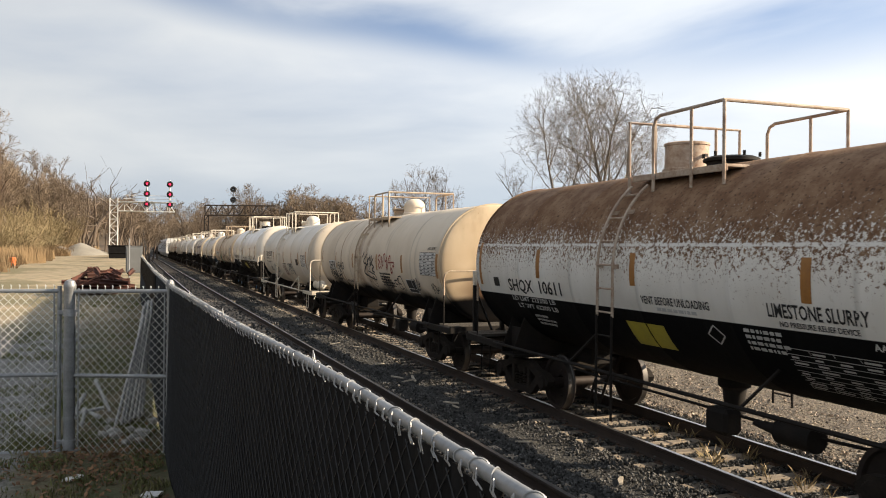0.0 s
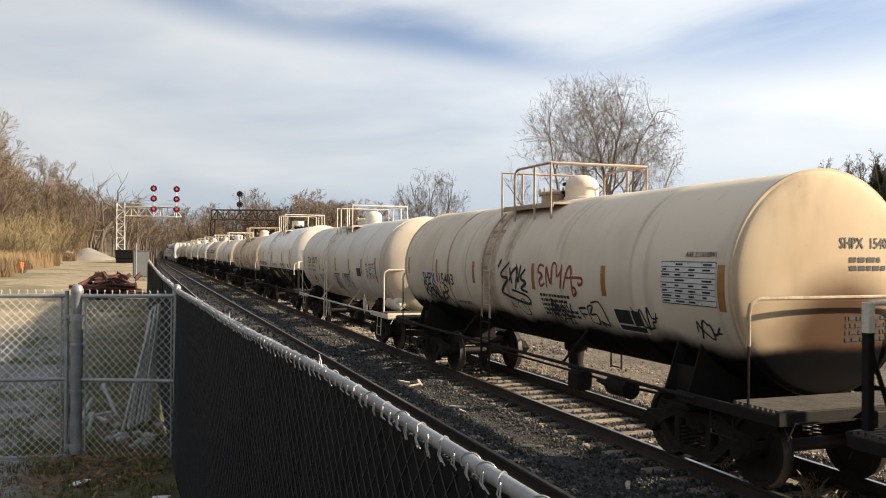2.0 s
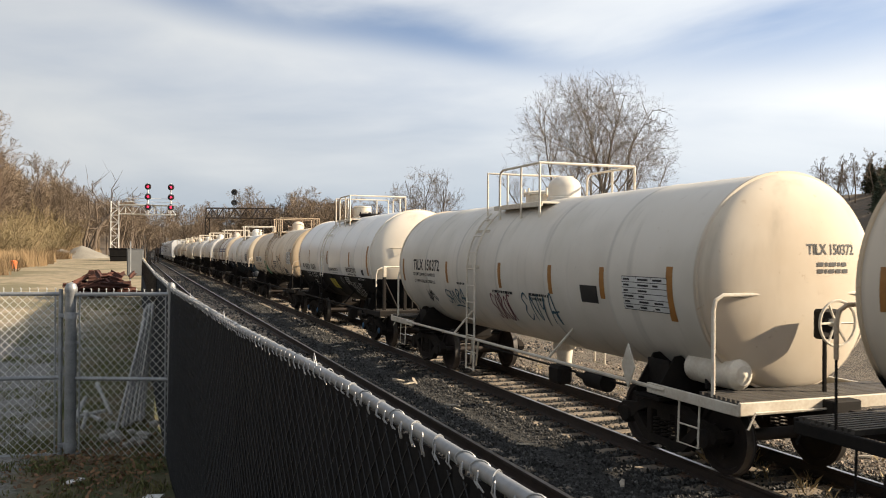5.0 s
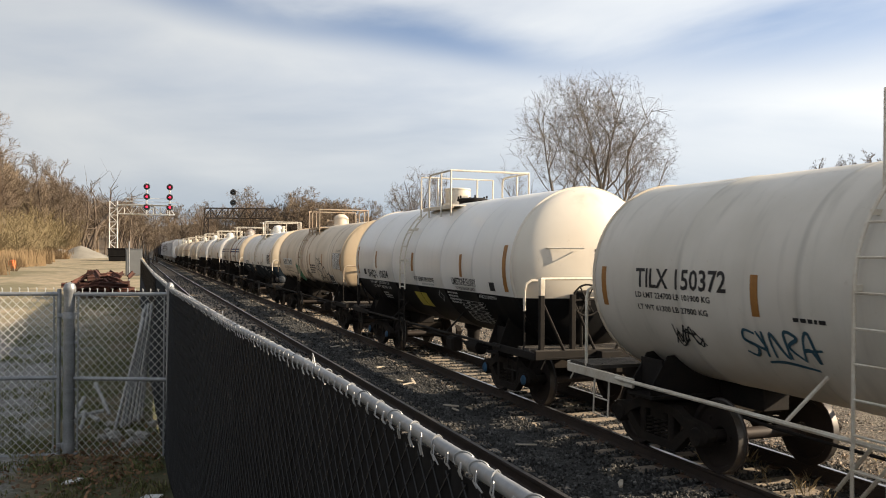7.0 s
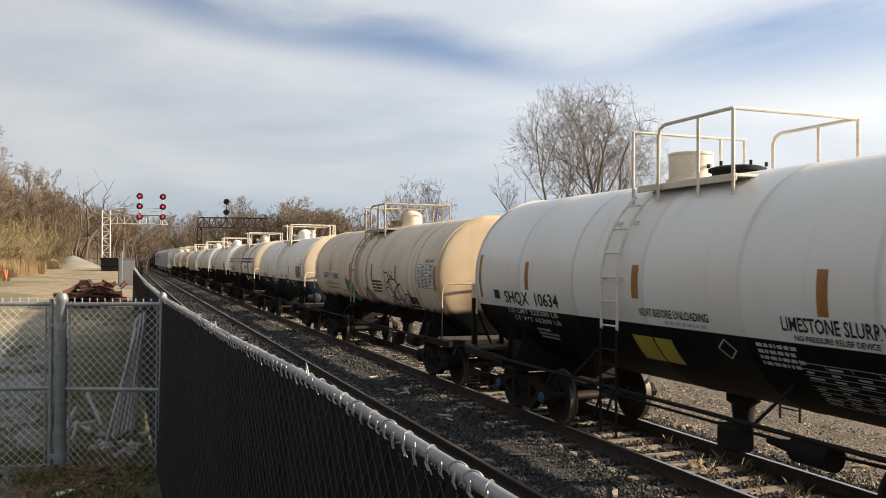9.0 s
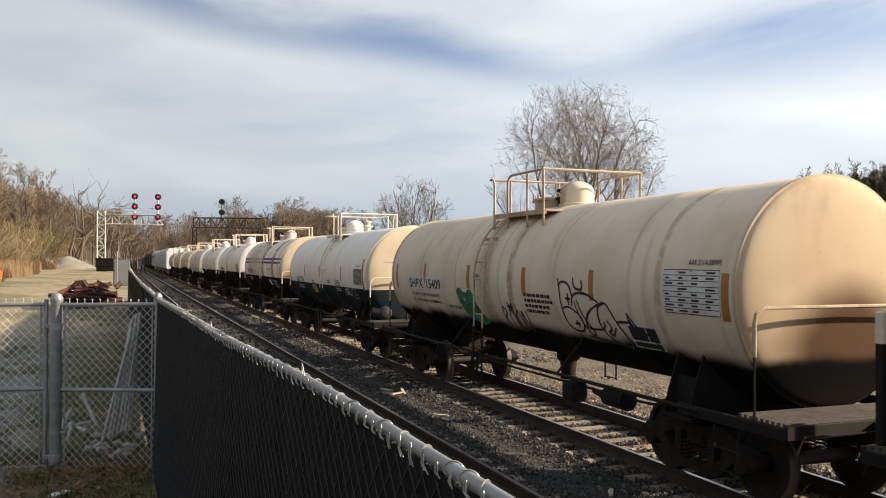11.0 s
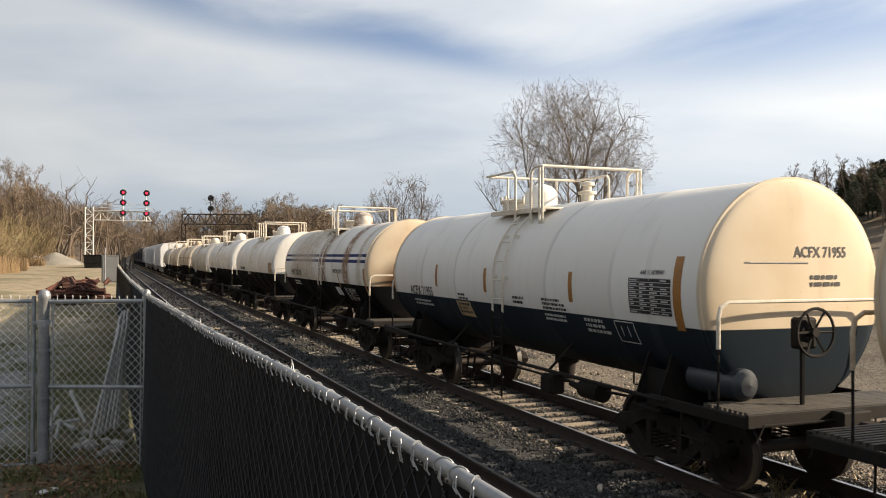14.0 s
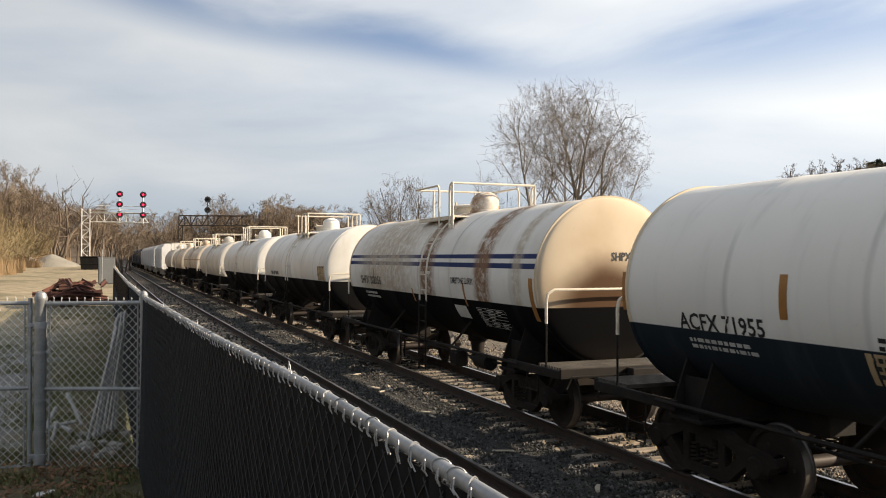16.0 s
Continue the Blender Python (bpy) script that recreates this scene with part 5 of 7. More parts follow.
s.lines(-0.95, -1.45, s.arc(2.08), 0.045, 2, M_ink, 44)
s.lines(-2.0, -2.7, s.arc(2.1), 0.04, 3, M_ink, 45)
s.lines(-2.0, -2.7, s.arc(1.86), 0.04, 2, M_wink, 46)
s.lines(-3.2, -3.8, s.arc(1.86), 0.05, 3, M_wink, 47)
s.stroke([[(0, 0), (1, 0)], [(1, 0), (1, 1)], [(1, 1), (0, 1)], [(0, 1), (0, 0)], [(0.3, 0.3), (0.3, 0.8)], [(0.65, 0.3), (0.65, 0.8)]], -4.0, -4.45, s.arc(1.64), s.arc(1.92), M_wink, 0.018)
s.text("ACFX 71955", -0.1, 0.75, s.zc + 0.42, 0.13, M_ink, True)
s.lines(0.15, 0.65, s.zc + 0.15, 0.05, 2, M_ink, 48, True)
s = SKIN["G"]
s.text("SHPX 202056", 4.4, 2.65, s.arc(2.11), 0.21, M_ink)
s.text("LIMESTONE SLURRY", -2.0, -3.1, s.arc(2.28), 0.12, M_ink)
s.bars([(3.2, 2.1, 2.5, 0.08), (0.4, 1.8, 2.1, 0.08), (-2.6, 1.85, 2.3, 0.08), (-5.4, 1.75, 2.45, 0.14)])
s.lines(4.2, 3.0, s.arc(1.85), 0.06, 2, M_wink, 51)
s.grid("placard", -1.9, -2.5, s.arc(1.6), s.arc(1.85), M_paper)
s.table(-3.0, -4.2, s.arc(1.5), s.arc(1.85), None, M_wink, 6, 3)
s.text("SHPX 202056", -0.05, 0.85, s.zc + 0.32, 0.14, M_ink, True)
s = SKIN["H"]
s.table(-4.3, -5.2, s.arc(2.05), s.arc(2.5), M_buff, M_ink, 6, 3)
s.lines(4.0, 2.0, s.arc(2.1), 0.14, 1, M_ink, 55)


# hoppers and engines at the head of the train
M_hopper = material("pale_grey_hopper_paint", (0.70, 0.71, 0.71), 0.6, color2=(0.52, 0.52, 0.51), scale=0.8, fine=6.0, bump=0.05, stretch=(1, 1, 0.3))
M_engine = material("dark_blue_engine_paint", (0.02, 0.03, 0.05), 0.45, color2=(0.035, 0.04, 0.05), scale=0.8, fine=6.0, bump=0.05)


def hopper_car(y0, L, label):
    car = empty("hopper_car", pose(XT, y0, 0), label, "hopper car", "hopper cars of the freight train")
    h = L / 2
    part("body", Mesh().prism([(-1.5, 1.3), (-1.58, 1.6), (-1.58, 3.9), (-1.2, 4.45), (1.2, 4.45), (1.58, 3.9), (1.58, 1.6), (1.5, 1.3)], -h + 0.8, h - 0.8, "y"), M_hopper, car)
    for i in range(13):
        y = -h + 0.9 + (L - 1.8) * i / 12
        for sx in (-1, 1):
            part("rib", Mesh().box((sx * 1.62, y, 2.7), (0.09, 0.14, 2.5), 0.01), M_hopper, car)
    for i in range(3):
        y = (i - 1) * L * 0.27
        part("chute", Mesh().prism([(y - 1.7, 1.4), (y + 1.7, 1.4), (y + 0.35, 0.5), (y - 0.35, 0.5)], -1.1, 1.1, "x"), M_hopper, car)
    part("roof_walk", Mesh().box((0, 0, 4.55), (0.9, L - 1.6, 0.06), 0.01), M_galvtop, car)
    part("sill", Mesh().box((0, 0, 1.0), (0.5, L, 0.3), 0.02), M_frame, car)
    return car, [truck(car, s * (h - 2.0)) for s in (-1, 1)]


M_galvtop = material("galvanised_walkway", (0.4, 0.4, 0.4), 0.5, 0.6)


def engine(y0, label):
    car = empty("diesel_engine", pose(XT, y0, 0), label, "locomotive", "engines of the freight train")
    part("frame", Mesh().box((0, 0, 1.45), (3.0, 21, 0.5), 0.05), M_frame, car)
    part("hood", Mesh().prism([(-0.95, 1.7), (-0.95, 4.0), (-0.7, 4.35), (0.7, 4.35), (0.95, 4.0), (0.95, 1.7)], -9.2, 5.0, "y"), M_engine, car)
    part("cab", Mesh().prism([(-1.5, 1.7), (-1.5, 4.1), (-1.0, 4.55), (1.0, 4.55), (1.5, 4.1), (1.5, 1.7)], 5.2, 8.0, "y"), M_engine, car)
    part("nose", Mesh().box((0, 9.1, 2.5), (1.9, 2.1, 1.7), 0.15), M_engine, car)
    part("radiator", Mesh().box((0, -7.6, 4.0), (2.9, 3.0, 0.8), 0.1), M_engine, car)
    part("fuel_tank", Mesh().box((0, 0, 0.85), (2.6, 5.0, 0.8), 0.15), M_frame, car)
    return car, [truck(car, s * 6.8) for s in (-1, 1)]


for i in range(4):
    y0 = 194.0 + 17.6 * i
    car, trucks = hopper_car(y0, 16.6, "pale grey ribbed covered hopper car")
    MOVERS.append((car, y0, trucks))
for i in range(4):
    y0 = 268.5 + 22.6 * i
    car, trucks = engine(y0, "dark blue diesel engine at the train's head")
    MOVERS.append((car, y0, trucks))


# ---- fence and gate ----
M_galv = material("galvanised_pipe", (0.33, 0.337, 0.34), 0.45, 0.4, color2=(0.18, 0.186, 0.19), scale=8.0, fine=60.0, bump=0.08)
M_slat = material("black_fence_slat", (0.0065, 0.007, 0.008), 0.65, color2=(0.012, 0.012, 0.0125), scale=5.0, fine=40.0, rand=0.35, spec=0.05)
M_darkwire = material("dark_mesh_wire", (0.022, 0.023, 0.024), 0.5, 0.0, bump=0.0, spec=0.25)
M_wire = material("bright_tie_wire", (0.36, 0.36, 0.355), 0.5, 0.3, bump=0.0)
FX = ((-3.0, 0.50), (1.0, 0.495), (2.2, 0.488), (3.6, 0.412), (5.5, 0.358), (7.0, 0.30), (12.0, 0.25), (40.0, 0.17))


def fence_x(y):
    return float(np.interp(y, [a for a, _ in FX], [b for _, b in FX]))


F_TOP = 2.45
fence = empty("slatted_fence", pose(0, 0, 0), "galvanised chain-link fence filled with black vertical slats", "fence")
ys = [-1.0 + 0.5 * i for i in range(17)] + [8 + 2 * i for i in range(12)]
part("top_rail", Mesh().tube([(fence_x(y), y, F_TOP) for y in ys], 0.0124, 14), M_galv, fence, "scuffed galvanised top rail")
for y in (-1.0, 1.55, 4.6, 7.72, 10.8, 13.9, 17.0, 20.1, 23.2, 26.3, 29.4):
    x = fence_x(y) + (0.035 if y != 7.72 else 0.0)
    if y != 7.72:
        part("fence_post", Mesh().tube([(x + 0.02, y, 0.5), (x + 0.02, y, F_TOP - 0.09)], 0.024, 10), M_galv, fence)
        continue
    me = Mesh().lathe([(0.03, 0.6), (0.03, F_TOP - 0.03), (0.034, F_TOP - 0.02), (0.034, F_TOP + 0.01), (0.02, F_TOP + 0.035), (0.003, F_TOP + 0.042)], "z", 14, (x, y, 0))
    part("fence_post", me, M_galv, fence)
# slats, each a folded strip
pitch = 0.0365


def slat_mesh():
    return Mesh().prism([(-0.0015, -0.0215), (0.0015, -0.0210), (0.002, 0.0), (0.0015, 0.0210), (-0.0015, 0.0215), (-0.0025, 0.0)], -1.52, -0.014, "z").data("slat", M_slat, 50)


slat_data = slat_mesh()
rest = Mesh()
for i in range(int(30 / pitch)):
    y = 0.2 + i * pitch
    x = fence_x(y)
    if i < 300:
        part("slat", slat_data, None, fence, at=pose(x - 0.002, y + random.uniform(-0.0015, 0.0015), F_TOP + random.uniform(-0.008, 0.0), random.uniform(-0.06, 0.06), 1.0 + random.uniform(-0.04, 0.04), random.uniform(6.0, 7.5)))
    else:
        rest.box((x - 0.015, y, F_TOP - 0.78), (0.006, 0.036, 1.48))
tagged(part("slats", rest, M_slat, fence, smooth=0), kind="stuff")
net = Mesh()
dia = 0.0722
n_w = int(30 / dia)
for i in range(-21, n_w):
    for sgn in (-1, 1):
        ya = 0.2 + i * dia
        y0, y1 = (ya, ya + 1.46)
        z0, z1 = (F_TOP - 1.49, F_TOP - 0.03) if sgn > 0 else (F_TOP - 0.03, F_TOP - 1.49)
        k = 4
        pts = []
        for j in range(k + 1):
            u = j / k
            y = y0 + (y1 - y0) * u
            z = z0 + (z1 - z0) * u
            pts.append((fence_x(y) - 0.008 - 0.026 * (F_TOP - z) / 1.5, y, z))
        net.tube(pts, 0.0015, 3, caps=False)
tagged(part("chain_link_mesh", net, M_darkwire, fence), "dark chain-link wire over the slats", kind="stuff")
ties, wraps = Mesh(), Mesh()
rng = random.Random(4)
y = 0.25
k = 0
while y < 30:
    x = fence_x(y)
    h = rng.uniform(0.014, 0.030)
    lean = rng.uniform(-0.006, 0.016)
    w = rng.uniform(0.0035, 0.0065)
    top = rng.uniform(0.0, 0.009)
    ties.tube([(x - 0.0155, y - w - lean, F_TOP - h), (x - 0.0195, y - w, F_TOP - 0.010), (x - 0.0178, y - w * 0.6, F_TOP + top), (x - 0.0165, y, F_TOP + top + 0.004),
               (x - 0.0178, y + w * 0.6, F_TOP + top), (x - 0.0195, y + w, F_TOP - 0.010), (x - 0.0155, y + w - lean * 0.4, F_TOP - h * rng.uniform(0.8, 1.1))], 0.00145, 5)
    if k % 2 == 0 or rng.random() < 0.2:
        s = rng.uniform(0.006, 0.014) * rng.choice((-1, 1, 1))
        wraps.tube([(x + 0.0135 * math.cos(a), y + 0.03 + s * math.cos(a), F_TOP + 0.0135 * math.sin(a)) for a in np.linspace(-0.6, math.pi + 0.7, 14)], 0.0017, 5)
    if k % 29 == 5:
        ties.tube([(x - 0.01, y, F_TOP + 0.01), (x - 0.012, y + 0.012, F_TOP + 0.035), (x - 0.01, y + 0.035, F_TOP + 0.042), (x - 0.008, y + 0.05, F_TOP + 0.022), (x - 0.006, y + 0.045, F_TOP)], 0.0016, 5)
    y += dia * rng.uniform(0.72, 0.92)
    k += 1
tagged(part("wire_wrap", wraps, M_galv, fence), "grey wire wound over the rail", kind="stuff")
tagged(part("tie_wire", ties, M_wire, fence), "bright loops of tie wire over the rail", kind="stuff")

G0, G1 = Vector((0.30, 7.74, 0)), Vector((-0.545, 8.20, 0))
gdir = (G1 - G0).normalized()


def along(o, d, z):
    p = o + gdir * d
    return (p.x, p.y, z)


M_link = material("bright_mesh_wire", (0.80, 0.79, 0.74), 0.45, 0.2, bump=0.0)


def link_panel(o, d0, d1, z0, z1, parent):
    """Chain-link wire between two heights along the gate line, with its knuckled top."""
    me = Mesh()
    n = int((d1 - d0) / dia) + 1
    H = z1 - z0
    for i in range(-int(H / dia) - 1, n + 1):
        for s in (-1, 1):
            a = d0 + i * dia
            ua, ub = max(0.0, (d0 - a) / H), min(1.0, (d1 - a) / H)
            if ub <= ua:
                continue
            zz = (lambda u: z0 + H * u) if s > 0 else (lambda u: z1 - H * u)
            me.tube([along(o, a + H * ua, zz(ua)), along(o, a + H * ub, zz(ub))], 0.0026, 3, caps=False)
    for i in range(n):
        d = d0 + i * dia + 0.01
        if d < d1:
            me.tube([along(o, d, z1 - 0.02), along(o, d + 0.010, z1 + 0.042)], 0.0032, 4)
            me.tube([along(o, d + 0.014, z1 - 0.02), along(o, d + 0.0, z1 + 0.036)], 0.0032, 4)
    return tagged(part("chain_link_mesh", me, M_link, parent), kind="stuff")


panel = empty("fence_panel", pose(0, 0, 0), "short galvanised chain-link panel between two posts", "fence")
W = (G1 - G0).length
for z in (2.375, 1.625):
    part("rail", Mesh().tube([along(G0, 0.02, z + 0.012), along(G0, W - 0.05, z - 0.004)], 0.0185, 12), M_galv, panel)
link_panel(G0, 0.03, W - 0.06, 0.93, 2.39, panel)
part("tension_bar", Mesh().tube([along(G0, W - 0.085, 0.95), along(G0, W - 0.085, 2.40)], 0.008, 6), M_galv, panel)
part("tension_bar", Mesh().tube([along(G0, 0.06, 0.95), along(G0, 0.06, 2.40)], 0.008, 6), M_galv, panel)
gp = empty("gate_post", pose(G1.x, G1.y, 0.9), "thick galvanised gate post with a domed cap", "post")
part("post", Mesh().lathe([(0.049, -0.3), (0.049, 1.49), (0.054, 1.50), (0.054, 1.53), (0.04, 1.565), (0.004, 1.58)], "z", 20), M_galv, gp)
for z in (0.05, 0.34, 0.62, 1.04, 1.30):
    part("clamp", Mesh().lathe([(0.0495, z - 0.012), (0.0535, z - 0.011), (0.0535, z + 0.011), (0.0495, z + 0.012)], "z", 20).box((0.06, -0.035, z), (0.03, 0.012, 0.022), 0.003), M_galv, gp)
for z in (0.12, 1.28):
    part("hinge", Mesh().lathe([(0.0495, z - 0.03), (0.058, z - 0.028), (0.058, z + 0.028), (0.0495, z + 0.03)], "z", 20).box((-0.07, 0.03, z), (0.07, 0.03, 0.04), 0.006), M_galv, gp)
gate = empty("yard_gate", pose(0, 0, 0), "closed galvanised chain-link gate with a middle rail", "gate")
gs = gdir
G2 = G1 + gs * 0.10
gdir = Vector((-1.0, 0.19, 0)).normalized()
for z in (2.375, 1.625, 0.93):
    part("gate_rail", Mesh().tube([along(G2, 0, z), along(G2, 2.6, z - 0.01)], 0.0185, 12), M_galv, gate)
for d in (0.0, 2.6):
    part("gate_stile", Mesh().tube([along(G2, d, 0.91), along(G2, d, 2.42)], 0.0185, 12), M_galv, gate)
part("tension_bar", Mesh().tube([along(G2, 0.045, 0.93), along(G2, 0.045, 2.38)], 0.008, 6), M_galv, gate)
link_panel(G2, 0.03, 2.57, 0.94, 2.39, gate)


# ---- sleepers, plates and stones ----
def tie_data():
    me = Mesh().box((0, 0, 0), (2.55, 0.225, 0.17), 0.018)
    me.box((-1.1, 0.02, 0.083), (0.3, 0.012, 0.008))
    return me.data("tie", M_tie, 30)


M_plate = material("rusty_tie_plate", (0.12, 0.075, 0.05), 0.85, 0.2, scale=8.0, bump=0.2)
td = tie_data()
plate_data = Mesh().box((0, 0, 0), (0.36, 0.18, 0.02), 0.006).box((-0.1, 0.05, 0.02), (0.03, 0.03, 0.03)).box((0.1, -0.05, 0.02), (0.03, 0.03, 0.03)).data("tie_plate", M_plate, 30)
far_ties = Mesh()
rng = random.Random(11)
for cx, first in ((XN, 2.0), (XT, 4.0)):
    bed = empty("track", pose(cx, 0, 0), "weathered wooden sleepers under the rails in dark ballast", "track", kind="structure")
    y = -6.0
    k = 0
    while y < 240:
        if y > first and k < 110:
            t = part("tie", td, None, bed, at=pose(rng.uniform(-0.04, 0.04), y, -0.27 + rng.uniform(-0.008, 0.008), 0, 0, rng.uniform(-1.2, 1.2)))
            for sx in (-1, 1):
                part("tie_plate", plate_data, None, bed, at=pose(sx * 0.7525, y, -0.186))
            k += 1
        else:
            far_ties.box((cx, y, -0.27), (2.55, 0.225, 0.17))
        y += 0.53
tagged(part("far_ties", far_ties, M_tie, smooth=0), "weathered wooden sleepers along the far track", "sleepers", kind="stuff")


def stones(name, count, place, size, mat, label, seed):
    """Loose broken stones as one heap of small faceted lumps."""
    r = np.random.RandomState(seed)
    base = np.array([(1, 0, 0), (-1, 0, 0), (0, 1, 0), (0, -1, 0), (0, 0, 1), (0, 0, -1)], float)
    tri = np.array([(0, 2, 4), (2, 1, 4), (1, 3, 4), (3, 0, 4), (2, 0, 5), (1, 2, 5), (3, 1, 5), (0, 3, 5)])
    pos, vs = place(r, count), []
    s = size[0] + (size[1] - size[0]) * r.rand(count) ** 2
    v = base[None] * (0.6 + 0.7 * r.rand(count, 6, 1)) * s[:, None, None]
    q = r.randn(count, 4)
    q /= np.linalg.norm(q, axis=1)[:, None]
    w, x, y, z = q.T
    R = np.stack([1 - 2 * (y * y + z * z), 2 * (x * y - z * w), 2 * (x * z + y * w), 2 * (x * y + z * w), 1 - 2 * (x * x + z * z), 2 * (y * z - x * w),
                  2 * (x * z - y * w), 2 * (y * z + x * w), 1 - 2 * (x * x + y * y)], 1).reshape(-1, 3, 3)
    v = np.einsum("nij,nkj->nki", R, v) + pos[:, None]
    f = (tri[None] + 6 * np.arange(count)[:, None, None]).reshape(-1, 3)
    me = bpy.data.meshes.new(name)
    me.from_pydata(v.reshape(-1, 3).tolist(), [], f.tolist())
    me.materials.append(mat)
    return tagged(new(name, me), label, "gravel", kind="stuff")


def bed_height(x):
    """Stone level: shoulders, and just under the tops of the sleepers between the rails."""
    d = np.minimum(np.abs(x - XN), np.abs(x - XT))
    inner = np.where(np.abs(x - XN) < np.abs(x - XT), -0.180, -0.196)
    return np.where(d < 0.7, inner, np.where(d < 1.5, -0.178, -0.178 - 0.05 * np.clip((d - 1.5) / 0.4, 0, 1)))


def place_near(r, n):
    y = 3.5 + 24 * r.rand(n) ** 1.5
    x = 2.4 + 7.0 * r.rand(n)
    z = bed_height(x) + 0.012 * r.randn(n)
    # the sleepers of the train's track lie mostly bare
    phase = (y + 6.0) % 0.53
    bare = (np.abs(x - XT) < 1.27) & ((phase < 0.12) | (phase > 0.41)) & (r.rand(n) < 0.85)
    return np.stack([x, y, np.where(bare, -0.26, z)], 1)


def place_far(r, n):
    y = 22 + 75 * r.rand(n) ** 1.3
    x = 2.0 + 11 * r.rand(n)
    return np.stack([x, y, bed_height(x) + 0.02 * r.randn(n)], 1)


def place_side(r, n):
    y = 5.5 + 40 * r.rand(n) ** 1.5
    x = 9.2 + 8.0 * r.rand(n) ** 1.3
    return np.stack([x, y, bed_height(x) + 0.012 * r.randn(n)], 1)


stones("trackside_stones", 42000, place_side, (0.016, 0.045), M_sidestone, "tan gravel and dead leaves beyond the track, paler for the sun", 5)
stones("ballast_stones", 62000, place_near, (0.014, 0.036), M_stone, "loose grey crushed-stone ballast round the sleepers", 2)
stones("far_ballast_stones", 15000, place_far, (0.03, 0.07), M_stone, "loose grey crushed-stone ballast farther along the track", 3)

# pale scraps of wood and litter beside the rail
M_scrap = material("bleached_wood_scrap", (0.52, 0.46, 0.37), 0.9, color2=(0.34, 0.29, 0.22), scale=9.0, bump=0.3)
for i in range(16):
    y = rng.uniform(7.5, 30)
    x = rng.choice([rng.uniform(5.3, 6.2), rng.uniform(5.6, 6.0), rng.uniform(8.9, 10.5)])
    l = rng.uniform(0.12, 0.42)
    me = Mesh().prism([(-l / 2, -0.02), (l / 2, -0.035), (l / 2 + 0.02, 0.01), (l * 0.1, 0.04), (-l / 2 - 0.01, 0.025)], -0.012, 0.012, "z")
    tagged(part("wood_scrap", me, M_scrap, at=pose(x, y, float(bed_height(np.array(x))) + 0.035, rng.uniform(-12, 12), rng.uniform(-12, 12), rng.uniform(0, 180))),
           "bleached splinter of wood lying on the ballast", "debris", "wood scraps on the ballast")

# ---- weeds, leaves and rubble ----
M_weed = material("dry_weed", (0.42, 0.33, 0.18), 0.9, color2=(0.26, 0.20, 0.11), scale=8.0, bump=0.0, island=0.4)
M_grass = material("winter_grass", (0.085, 0.11, 0.032), 0.9, color2=(0.17, 0.145, 0.062), scale=3.0, bump=0.0, island=0.5)
M_leaf = material("dead_leaf", (0.12, 0.06, 0.03), 0.85, color2=(0.2, 0.11, 0.05), scale=9.0, bump=0.0, island=0.5)


def blades(name, spots, mat, label, h, seed, lean=0.5, w=0.006):
    r = random.Random(seed)
    me = Mesh()
    for (x, y, z, n, rad, k) in spots:
        for _ in range(n):
            a, d = r.uniform(0, 6.28), rad * math.sqrt(r.random())
            px, py = x + d * math.cos(a), y + d * math.sin(a)
            b = r.uniform(0, 6.28)
            hh = h * k * r.uniform(0.4, 1.2)
            l = r.uniform(0.1, lean) * hh
            dx, dy = math.cos(b) * w, math.sin(b) * w
            tx, ty = l * math.cos(b + 1.3), l * math.sin(b + 1.3)
            me.add([(px - dx, py - dy, z - 0.02), (px + dx, py + dy, z - 0.02), (px + tx * 0.4 + dx * 0.7, py + ty * 0.4 + dy * 0.7, z + hh * 0.6), (px + tx, py + ty, z + hh)],
                   [(0, 1, 2), (0, 2, 3)])
    return tagged(part(name, me, mat, smooth=0), label, "grass", kind="stuff")


spots = []
for i in range(700):
    x, y = rng.uniform(-2.6, 0.25), 5.2 + 22 * rng.random() ** 1.4
    if rng.random() < 0.75 and -1.9 + 0.06 * (y - 6) < x - 0.4 * noise.noise((x * 0.6, y * 0.4, 0)) + 0.9:
        spots.append((x, y, ground_z(x, y), 70 if y < 11 else 40, 0.17, rng.uniform(0.4, 1.0)))
blades("yard_grass", spots, M_grass, "short patchy winter grass in the yard", 0.07, 5, 0.9)
spots = [(XT + rng.uniform(-0.1, 0.62), rng.uniform(6.5, 12), -0.2, 8, 0.10, rng.uniform(0.5, 1.3)) for _ in range(26)]
spots += [(rng.uniform(9.2, 10.8), rng.uniform(7, 24), -0.24, 5, 0.1, rng.uniform(0.5, 1.2)) for _ in range(30)]
blades("track_weeds", spots, M_weed, "dry straw-coloured weeds between the rails", 0.16, 6, 1.2, 0.004)
lv = Mesh()
for i in range(1200):
    x, y = rng.gauss(-0.3, 0.42), rng.gauss(7.7, 0.55)
    if x > 0.25:
        continue
    z = ground_z(x, y) + rng.uniform(0.005, 0.045)
    m = Euler((rng.uniform(-0.7, 0.7), rng.uniform(-0.7, 0.7), rng.uniform(0, 6.28))).to_matrix()
    s = rng.uniform(0.012, 0.030)
    lv.add([Vector((x, y, z)) + m @ Vector(p) * s for p in ((-1, 0, 0), (-0.3, 0.55, 0.15), (0.5, 0.4, 0.0), (1, 0, 0.2), (0.4, -0.5, 0.1), (-0.4, -0.45, 0.2))], [(0, 1, 2, 3, 4, 5)])
tagged(part("dead_leaves", lv, M_leaf, smooth=0), "drift of dead brown leaves under the gate", "leaves", kind="stuff")
M_rubble = material("pale_concrete_rubble", (0.31, 0.30, 0.275), 0.9, color2=(0.16, 0.155, 0.14), scale=7.0, bump=0.4, island=0.3)


